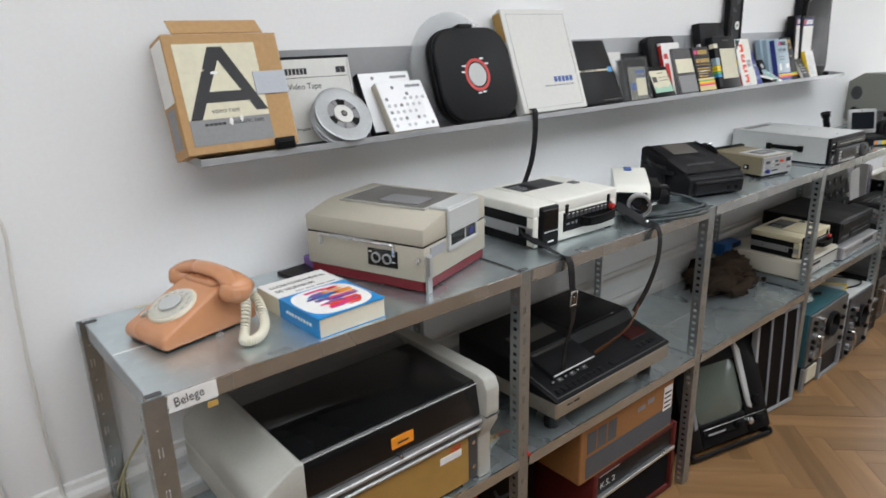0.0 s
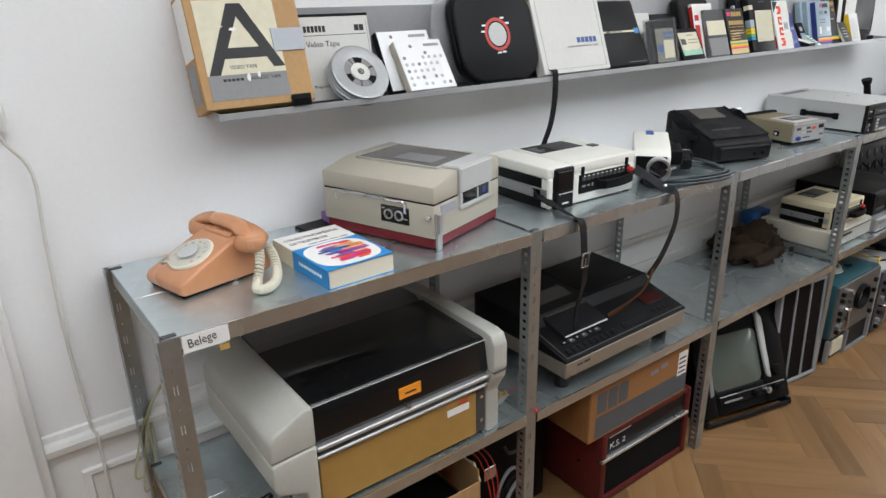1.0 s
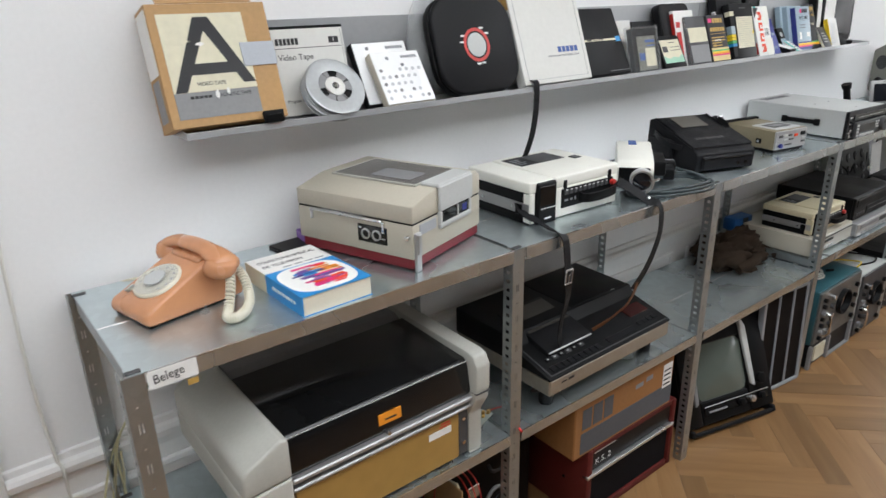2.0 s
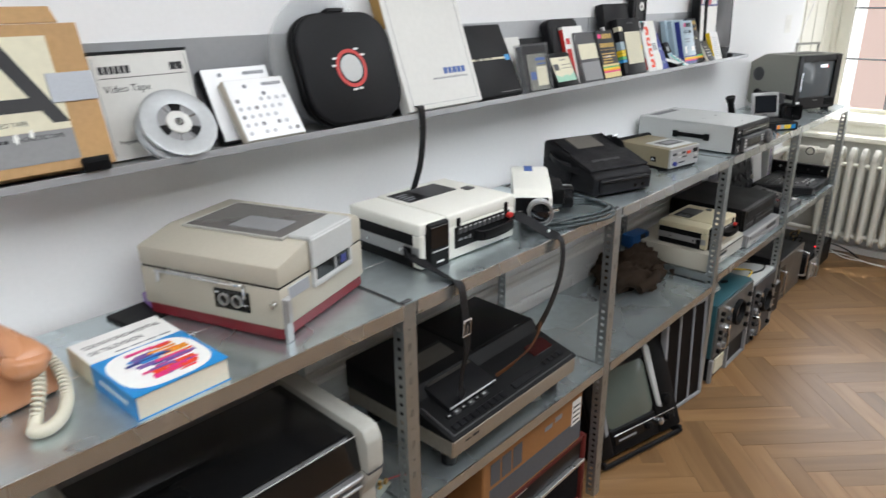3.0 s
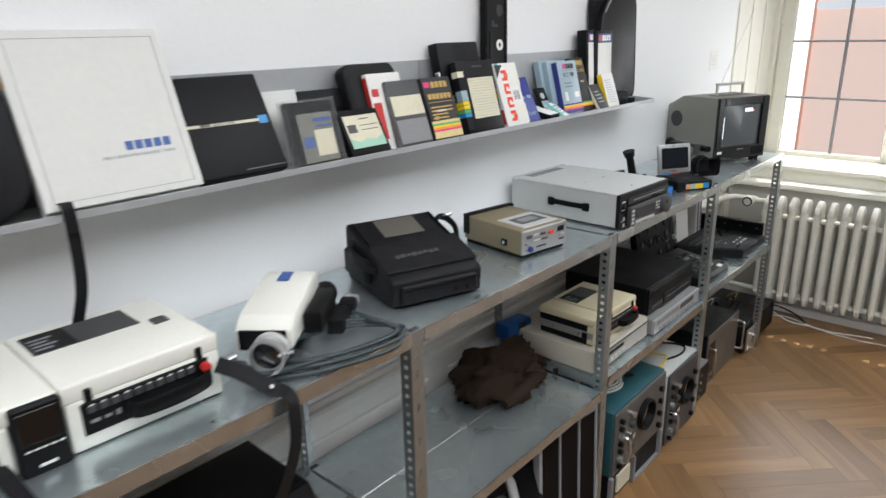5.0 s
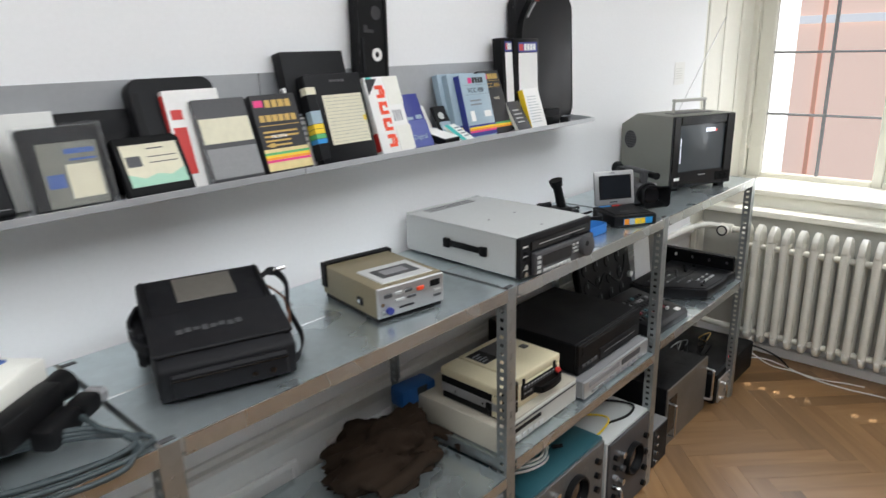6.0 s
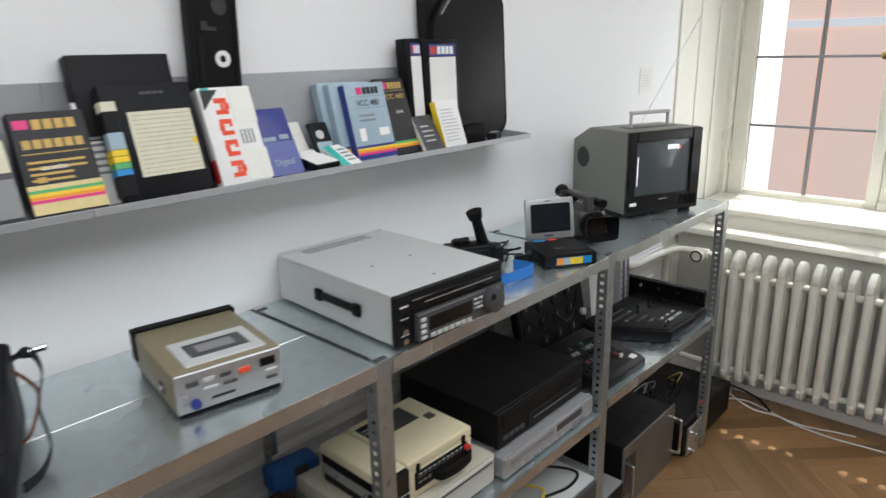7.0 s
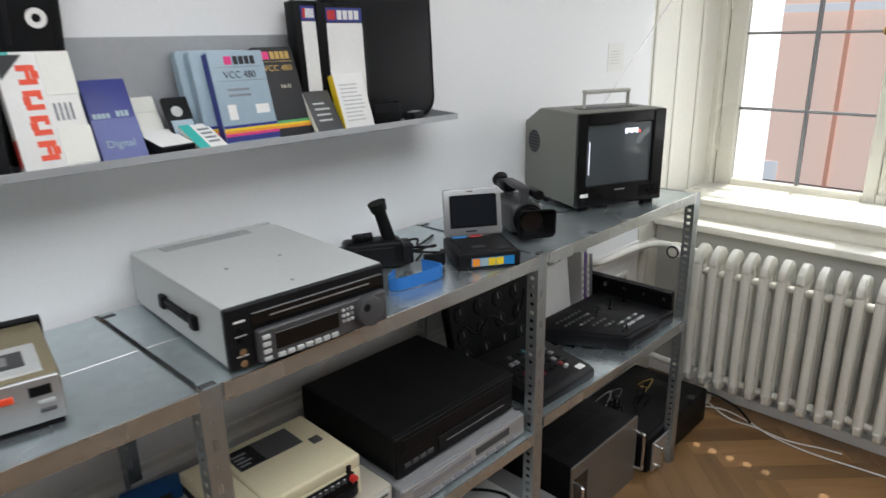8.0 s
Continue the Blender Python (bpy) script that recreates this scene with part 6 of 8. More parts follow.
c, w, h = cassette("video_cassette_sleeve", "black video sleeve with gold print and a striped foot", 2.386, 2.512, 1.662, 0.028, INK, 0.347, 0.435, "video sleeve")
part("foot_field", bars([(0, w, 0.006, 0.058)]), mat("pale_gold_print", (0.72, 0.58, 0.27), 0.45), c, "pale gold foot")
rainbow(c, 0, w, 0.026, 0.006, (PINK, ORANGE, YELLOW, GREEN))
part("maker_mark", bars([(0.006, 0.030, h - 0.030, h - 0.014)] ), PINK, c)
part("gold_print", bars(blocks(0.036, h - 0.032, 0.075, 0.018, 4) + blocks(0.012, h - 0.066, 0.105, 0.016, 6) + [(0.008, w - 0.008, h - 0.076, h - 0.0745)] + lines(0.012, 0.11, h - 0.125, h - 0.082, 4, 0.4, 2) + [(0.02, 0.035, 0.062, 0.072)]), GILT, c, "gold print")
words("cassette", 0.014, front(0.03, h - 0.105), INKW, c)

c, w, h = cassette("video_cassette", "large black cassette standing behind others", 2.515, 2.715, 1.758, 0.036, CHAR, 0.395)
part("window", bars([(w * 0.25, w * 0.75, h * 0.35, h * 0.62)]), BLACKG, c)
c, w, h = cassette("cassette_insert", "thin white cassette with small print", 2.508, 2.556, 1.672, 0.016, PAPER, 0.385, 0.46, "cassette insert")
part("print", bars(lines(0.008, 0.04, h * 0.3, h * 0.9, 9, 0.4, 4)), INKG, c)
part("edge", bx(-0.001, 0, 0.001, 0.015, 0.004, h - 0.004, 0), GREYM, c)

c, w, h = cassette("video_cassette", "large black cassette with a lined cream label and rainbow spine", 2.545, 2.728, 1.702, 0.032, CHAR, 0.347, 0.44, bev=0.003)
lb = part("label", bars([(0.042, w - 0.012, h * 0.20, h * 0.76)]), PAPERY, c, "lined cream label")
part("label_lines", bars([(0.048, w - 0.016, h * (0.23 + 0.038 * i), h * (0.233 + 0.038 * i)) for i in range(14)], -0.0013, 0.0004), INKG, lb)
part("label_spot", bars([(w - 0.022, w - 0.013, h * 0.44, h * 0.50)], -0.0014, 0.0004), YELLOW, lb)
sp = part("spine_sleeve", bx(-0.004, 0.024, -0.0018, 0.030, h * 0.06, h * 0.86, 0.001), CHAR, c)
for i, m in enumerate((BLUE, GREEN, YELLOW, YELLOW)):
    part("stripe", bx(-0.0046, 0.0246, -0.0024, 0.028, h * (0.24 + 0.055 * i), h * (0.29 + 0.055 * i), 0), m, sp)
part("spine_patch", bx(-0.0046, 0.0246, -0.0024, 0.02, h * 0.78, h * 0.86, 0), PAPERY, sp)
part("spine_patch", bx(-0.0044, 0.0246, -0.0023, 0.02, h * 0.46, h * 0.60, 0), SKYB, sp)
part("emboss", bars(blocks(w * 0.42, h - 0.022, 0.05, 0.006, 4)), GREYD, c)

# tall black cassette half with two openings
c, w, h = leaning("cassette_shell", "tall black plastic cassette half with a white hub", "cassette shell", 2.750, 2.868, 1.905, 0.030, 0.440, 0.494, roll=3.5)
sh = part("shell", join(bx(0, w, 0.004, 0.030, 0, h, 0.003), bx(0, 0.012, 0, 0.005, 0, h, 0.002), bx(w - 0.012, w, 0, 0.005, 0, h, 0.002), bx(0.012, w - 0.012, 0, 0.005, h - 0.012, h, 0.002)), BLACK, c)
hub = part("hub", moved(lathe([(0.008, 0), (0.018, 0), (0.018, 0.003), (0.008, 0.003), (0.008, 0)], 28), Matrix.Translation((w * 0.64, 0.004, h * 0.62)) @ pose(0, 0, 0, 90, 0, 0)), PAPER, c, "white hub")
part("opening", cyl((w * 0.64, 0.005, h * 0.88), (w * 0.64, 0.0022, h * 0.88), 0.019, n=24), INK, c)
part("opening", prism("y", 0.002, 0.0045, [(w * 0.25, h * 0.755), (w * 0.55, h * 0.755), (w * 0.55, h * 0.775), (w * 0.38, h * 0.775), (w * 0.36, h * 0.80), (w * 0.25, h * 0.80)]), INK, c)
part("rib", bx(0.02, 0.03, 0.001, 0.005, h * 0.5, h * 0.72, 0.001), CHAR, c)

c, w, h = cassette("video_cassette_sleeve", "white video sleeve with tall red blocks", 2.748, 2.870, 1.686, 0.030, PAPER, 0.347, 0.445, "video sleeve")
for i in range(4):
    z = h * (0.075 + 0.215 * i)
    part("red_block", join(bars([(0.030, 0.060, z, z + h * 0.045), (0.030, 0.060, z + h * 0.115, z + h * 0.165)], -0.0010), bars([(0.052, 0.064, z + h * 0.046, z + h * 0.114)] if i in (0, 3) else [(0.028, 0.040, z + h * 0.046, z + h * 0.114)], -0.0010), bars([(0.043, 0.050, z + h * 0.046, z + h * 0.114)] if i in (0, 3) else [(0.052, 0.060, z + h * 0.085, z + h * 0.114)], -0.0010)), REDINK, c, "red printed block")
part("corner_print", prism("y", -0.0012, 0.0, [(0.004, h - 0.05), (0.004, h - 0.006), (0.045, h - 0.006)]), INK, c)
part("corner_stripe", bars([(0.006, 0.016, h - 0.006, h - 0.001), (0.016, 0.026, h - 0.006, h - 0.001)], -0.0012), TURQ, c)
part("relief_panel", bars([(w * 0.56, w + 0.001, h * 0.62, h * 0.995)], -0.0014, 0.001), OFFW, c)
part("relief_panel", bars([(w * 0.56, w + 0.003, 0.004, h * 0.34)], -0.0014, 0.001), OFFW, c)
part("bar_print", bars([(w * 0.60 + i * 0.009, w * 0.60 + i * 0.009 + 0.004, h * 0.40, h * 0.55) for i in range(4)], -0.001), INKG, c)
part("spine_print", bx(-0.0010, 0, 0.004, 0.026, 0.01, h * 0.28, 0), RED, c)

c, w, h = cassette("cassette_sleeve", "blue cassette sleeve with pale print", 2.886, 2.973, 1.630, 0.018, NAVY, 0.368, 0.455, "cassette sleeve")
part("lower_field", bars([(0, w, 0.0, h * 0.50)]), mat("blue_lilac_print", (0.09, 0.11, 0.33), 0.4), c)
part("maker_mark", bars(blocks(0.006, h * 0.51, 0.034, 0.010, 4) + blocks(0.050, h * 0.52, 0.026, 0.012, 3), -0.0012), SKYB, c)
words("Digital", 0.021, front(0.014, 0.024, -0.0012), SKYB, c, wide=0.055)
c, w, h = cassette("cassette_box", "small ivory cassette box", 2.985, 3.042, 1.588, 0.018, OFFW, 0.415, category="cassette box")
part("seam", bars([(0.002, w - 0.002, h * 0.7, h * 0.705)]), GREYL, c)

c = thing("data_cassette", "small black cassette with a white label lying flat", "cassette", Matrix.Translation((2.985, 0.338, TRAY + 0.002)) @ pose(0, 0, 0, 14, 0, 8))
part("shell", bx(0, 0.078, 0, 0.10, 0, 0.022, 0.002), BLACK, c)
part("label", bx(0.002, 0.076, 0.006, 0.096, 0.022, 0.0228, 0), PAPER, c, "white label")
c, w, h = cassette("audio_cassette", "small dark cassette with a round window", 3.045, 3.100, 1.585, 0.014, CHAR, 0.385, 0.455, "cassette", roll=0)
part("label", bars([(0.004, w - 0.004, 0.012, h * 0.55)]), SKYB, c)
part("window", cyl((w * 0.42, 0, h * 0.72), (w * 0.42, -0.001, h * 0.72), 0.012, n=20), GREYL, c)
c = thing("cleaning_card", "white and turquoise cassette card lying flat", "cassette card", Matrix.Translation((3.068, 0.338, TRAY + 0.002)) @ pose(0, 0, 0, 32, 0, 10))
part("card", bx(0, 0.070, 0, 0.085, 0, 0.008, 0.001), PAPER, c)
part("band", bx(0.0, 0.026, 0.0, 0.085, 0.008, 0.0086, 0), TURQ, c, "turquoise band")
part("print", join(*[bx(0.034, 0.062, 0.02 + i * 0.014, 0.026 + i * 0.014, 0.008, 0.0085, 0) for i in range(4)]), INKG, c)

for i, (x0, y0, bk) in enumerate(((3.100, 0.420, 0.494), (3.118, 0.395, 0.470), (3.146, 0.368, 0.444))):
    c, w, h = cassette("video_cassette_sleeve", "pale blue video sleeve with a striped foot", x0, x0 + 0.134, 1.678 - 0.001 * i, 0.026, SKYB, y0, bk, "video sleeve")
    part("spine", bx(-0.0012, 0.0, 0.002, 0.024, 0.002, h - 0.004, 0), NAVY if i == 2 else SKYB, c)
    part("foot_field", bars([(0, w, 0.004, 0.040)]), NAVY, c)
    rainbow(c, 0, w, 0.016, 0.006, (PINK, ORANGE, YELLOW))
    if i == 2:
        part("maker_mark", bars([(0.036, 0.054, h - 0.030, h - 0.012)], -0.001), PINK, c)
        part("maker_print", bars(blocks(0.058, h - 0.030, 0.056, 0.018, 4)), INK, c)
        words("VCC 480", 0.022, front(0.028, h - 0.060), INK, c, wide=0.078)
        part("rule", bars([(0.010, w - 0.006, h - 0.036, h - 0.035), (0.010, w - 0.006, h - 0.066, h - 0.065)]), INKG, c)
        part("small_print", bars(lines(0.03, 0.10, h - 0.10, h - 0.075, 2, 0.4, 6)), INKG, c)
        part("price_tag", bars([(0.020, 0.040, 0.052, 0.085)], -0.001), PAPER, c)
        part("price_tag", bars([(0.088, 0.122, 0.062, 0.082)], -0.001), PAPER, c)
c, w, h = cassette("video_cassette_sleeve", "black video sleeve with gold print and a striped foot", 3.272, 3.378, 1.682, 0.026, INK, 0.375, 0.47, "video sleeve")
rainbow(c, 0, w, 0.018, 0.006, (ORANGE, YELLOW, GREEN))
part("maker_mark", bars([(0.020, 0.038, h - 0.030, h - 0.012)], -0.001), PINK, c)
part("gold_print", bars(blocks(0.042, h - 0.030, 0.054, 0.018, 4) + [(0.010, w - 0.006, h - 0.036, h - 0.035)]), GILT, c)
words("VCC 480", 0.020, front(0.016, h - 0.058), GILT, c, wide=0.078)
words("Hi-Fi", 0.014, front(0.05, h - 0.10), PAPERY, c)

for i, (x0, x1, sw) in enumerate(((3.390, 3.46, 0.040), (3.450, 3.60, 0.112))):
    c, w, h = cassette("cassette_album", "tall black cassette album with a white spine label", x0, x1, 1.786 - 0.004 * i, 0.040, BLACK, 0.418, 0.478 - 0.008 * i, "cassette album")
    x = w - 0.012 - sw
    part("spine_label", bars([(x, x + sw, h * 0.14, h - 0.048)]), PAPER, c, "blank white spine label")
    part("head_print", bars([(x, x + sw, h - 0.046, h - 0.012)]), NAVY, c)
    part("maker_mark", bars([(x + 0.004, x + 0.004 + sw * 0.22, h - 0.040, h - 0.018)], -0.0012), RED, c)
    part("maker_print", bars(blocks(x + sw * 0.30, h - 0.040, sw * 0.64, 0.022, 4), -0.0012), INKW, c)
c, w, h = cassette("mini_cassette", "small grey cassette leaning on others", 3.375, 3.452, 1.576, 0.014, GREYD, 0.348, 0.42, "cassette", roll=0)
part("print", bars(lines(0.015, 0.06, 0.03, 0.09, 4, 0.3, 9)), GREYL, c)
part("edge", bx(-0.001, 0, 0.001, 0.013, 0.003, h - 0.003, 0), OFFW, c)
c, w, h = cassette("cassette_box", "small cassette box with a yellow spine and white card", 3.462, 3.556, 1.613, 0.020, PAPER, 0.355, 0.42, "cassette box")
part("spine", bx(-0.0015, 0.0005, 0.0, 0.020, 0.002, h - 0.002, 0), YELLOW, c, "yellow spine")
part("print", bars(lines(0.012, w - 0.014, 0.02, h - 0.02, 10, 0.3, 12)), GREYL, c)
c = thing("film_cartridge", "small black cartridge standing on the ledge", "cartridge", pose(3.580, 0.385, TRAY, 0, 0, -8))
part("shell", bx(0, 0.085, 0, 0.04, 0, 0.060, 0.004, 2), BLACK, c)
part("lid", bx(0.004, 0.081, -0.001, 0.002, 0.034, 0.056, 0.001), CHAR, c)
c = thing("film_cartridge", "small dark cartridge lying on the ledge", "cartridge", pose(3.700, 0.36, TRAY, 0, 0, 25))
part("shell", bx(0, 0.075, 0, 0.03, 0, 0.026, 0.003), CHAR, c)
part("label", bx(0.01, 0.06, 0.004, 0.026, 0.026, 0.0266, 0), GREYM, c)

c, w, h = leaning("reel_case", "large black reel case with a folding handle and red latch", "reel case", 3.490, 3.868, 1.935, 0.034, 0.440)
out = [(x + w / 2, z + h / 2) for x, z in rounded(w, h, 0.055, 7)]
part("shell", prism("y", 0.0, 0.034, out, 0.008, 3), CHAR, c, smooth=50)
hd = part("handle", tube([(0.012, -0.002, h * 0.60), (0.010, -0.012, h * 0.66), (0.024, -0.014, h * 0.80), (0.075, -0.014, h * 0.93), (0.115, -0.010, h * 0.965)], 0, 4, 6, flat=(0.004, 0.012), up=(0, -1, 0)), BLACK, c, "folding handle")
part("handle_inlay", tube([(0.050, -0.008, h * 0.82), (0.075, -0.008, h * 0.88), (0.100, -0.008, h * 0.93)], 0, 4, 6, flat=(0.003, 0.014), up=(0, -1, 0)), GREYM, hd)
part("latch", bx(0.100, 0.140, -0.014, 0.002, h * 0.945, h + 0.004, 0.004), RED, c, "red latch")
part("seam", tube([(x, -0.0005, z) for x, z in [(w / 2 + (a - w / 2) * 0.95, h / 2 + (b - h / 2) * 0.95) for a, b in out]], 0.0012, 6, 0, True), BLACK, c)

# ---- things on the middle shelves ----
M1, M2, M3, M4, M5 = MIDS


def copier():
    """Wide machine with a black lid between two pale end covers."""
    c = thing("office_machine", "wide grey office machine with a black lid and gold-brown front panel", "machine", Matrix.Translation((0, 0, M1)))
    z = 0.0
    lid = part("lid", prism("x", 0.283, 0.800, [(0.006, 0.205), (0.004, 0.215), (0.018, 0.292), (0.030, 0.300), (0.31, 0.308), (0.32, 0.29), (0.32, 0.19), (0.02, 0.19)], 0.003), BLACKG, c, "glossy black lid")
    part("lid_rim", bx(0.284, 0.799, 0.0165, 0.0185, 0.2935, 0.2955, 0), GREYL, lid)
    part("rear_cover", prism("x", 0.283, 0.800, [(0.322, 0.03), (0.322, 0.300), (0.345, 0.312), (0.43, 0.312), (0.44, 0.03)], 0.004), GREYM, c, "grey rear cover")
    part("core", bx(0.284, 0.799, 0.030, 0.32, 0.006, 0.19, 0.002), BLACK, c)
    for z0, z1, y in ((0.186, 0.199, -0.006), (0.160, 0.170, 0.000)):
        part("chrome_rail", bx(0.283, 0.800, y, y + 0.026, z0, z1, 0.003), SILVER, c, "chrome rail")
    part("front_panel", bx(0.292, 0.765, 0.012, 0.028, 0.012, 0.150, 0.002), GOLD, c, "gold-brown front panel")
    part("yellow_tag", bx(0.515, 0.580, 0.0055, 0.0085, 0.228, 0.258, 0), ORANGE, lid, "orange tag")
    part("tag_print", bars([(0.532, 0.565, 0.238, 0.243)], 0.0048, 0.0008), INK, lid)
    part("white_tag", bx(0.665, 0.738, 0.0105, 0.0125, 0.108, 0.128, 0), PAPER, c, "blank white tag")
    part("stamp", bars([(0.70, 0.735, 0.132, 0.136), (0.705, 0.735, 0.140, 0.144)], 0.0112, 0.0008), RED, c)
    part("lid_stud", cyl((0.535, 0.002, 0.206), (0.535, -0.008, 0.206), 0.005, n=12), CHROME, c)
    for zz in (0.05, 0.125):
        part("screw", cyl((0.783, 0.02, zz), (0.783, 0.012, zz), 0.006, n=12), CHROME, c)
    part("side_slot", bx(0.768, 0.799, 0.016, 0.030, 0.012, 0.150, 0.001), GREYD, c)
    left = [(0.281, 0.006), (0.250, 0.006), (0.246, 0.095), (0.182, 0.118), (0.172, 0.135), (0.170, 0.205), (0.281, 0.212)]
    part("end_cover", prism("y", -0.010, 0.43, left, 0.007, 3), BEIGEG, c, "pale grey end cover")
    up = [(0.281, 0.214), (0.170, 0.207), (0.172, 0.262), (0.182, 0.276), (0.262, 0.318), (0.281, 0.312)]
    part("end_cover", prism("y", -0.010, 0.43, up, 0.007, 3), BEIGEG, c, "pale grey end cover")
    r = [(-0.012, 0.200), (-0.018, 0.215), (-0.018, 0.285), (-0.004, 0.312), (0.02, 0.318), (0.40, 0.322), (0.43, 0.31), (0.43, 0.02), (0.02, 0.003), (0.016, 0.003), (0.016, 0.130), (-0.014, 0.185)]
    part("end_cover", prism("x", 0.802, 0.850, r, 0.006, 2), BEIGEG, c, "pale grey end cover")
    part("joint", bx(0.8015, 0.8505, -0.0188, 0.42, 0.2035, 0.2050, 0), GREYD, c)


copier()
tag = thing("shelf_label", "white paper strip with handwriting taped to the shelf edge", "label", Matrix.Translation((0.036, -0.0028, Z_TOP - 0.042)))
part("strip", bx(0, 0.090, -0.0008, 0, 0.006, 0.042, 0), PAPER, tag)
words("Belege", 0.026, front(0.010, 0.015, -0.0012) @ pose(0, 0, 0, 0, 0, 5), INK, tag, "handwriting", wide=0.056)
part("tape_scrap", bx(0.068, 0.088, -0.0012, 0.0, -0.010, 0.002, 0), GILT, tag)

tangle = thing("cable_tangle", "tangle of thin black leads on the middle shelf", "cables", Matrix.Translation((0.13, 0.06, M1)))
rng = random.Random(21)
for i in range(9):
    pts = [(rng.uniform(-0.06, 0.07), rng.uniform(-0.03, 0.06), 0.006 + rng.uniform(0, 0.045)) for _ in range(6)]
    part("lead", tube(pts, 0.0032, 6), BLACK if i % 4 else RED, tangle, smooth=60)
for i in range(5):
    part("plug", cyl((-0.04 + 0.02 * i, 0.02, 0.006), (-0.035 + 0.02 * i, 0.05 - 0.012 * i, 0.03), 0.007, n=10), BLACK if i % 2 else CHROME, tangle)


def board(name, label, m, w, d, seed):
    """A bare circuit board with its parts."""
    b = thing(name, label, "circuit board", m)
    part("board", bx(0, w, 0, d, 0.003, 0.005, 0), mat("board_" + str(seed), (0.30, 0.33, 0.30) if seed % 2 else (0.32, 0.20, 0.07), 0.5), b)
    r = random.Random(seed)
    for i in range(12):
        x, y, hh = r.uniform(0.1, 0.85) * w, r.uniform(0.1, 0.85) * d, r.uniform(0.006, 0.025)
        if i % 3 == 0:
            part("can", cyl((x, y, 0.005), (x, y, 0.005 + hh), 0.005, n=10), ALU if i % 2 else GOLD, b)
        else:
            part("chip", bx(x, x + 0.012, y, y + 0.008, 0.005, 0.005 + hh * 0.7, 0.001), (BLACK, GILT, GREYM, GOLD)[i % 4], b)
    return b


board("circuit_board", "small grey circuit board with loose parts and a red lead", pose(0.885, 0.075, M1, 0, 0, 20), 0.10, 0.06, 31)
board("circuit_board", "brown circuit board leaning behind a recorder", pose(0.875, 0.24, M1 + 0.015, 55, 0, 8), 0.13, 0.10, 32)
ld = thing("test_lead", "red test lead trailing from a circuit board", "lead", Matrix())
part("wire", tube([(0.97, 0.11, M1 + 0.02), (0.985, 0.06, M1 + 0.05), (0.992, 0.02, M1 + 0.02), (0.985, 0.005, M1 + 0.006)], 0.002, 6), RED, ld)
part("clip", cyl((0.984, 0.012, M1 + 0.010), (0.978, -0.014, M1 + 0.006), 0.005, 0.003, 10), RED, ld)
part("wire", tube([(0.90, 0.20, M1 + 0.10), (0.93, 0.15, M1 + 0.06), (0.925, 0.12, M1 + 0.02)], 0.0015, 6), LEATHER, ld)


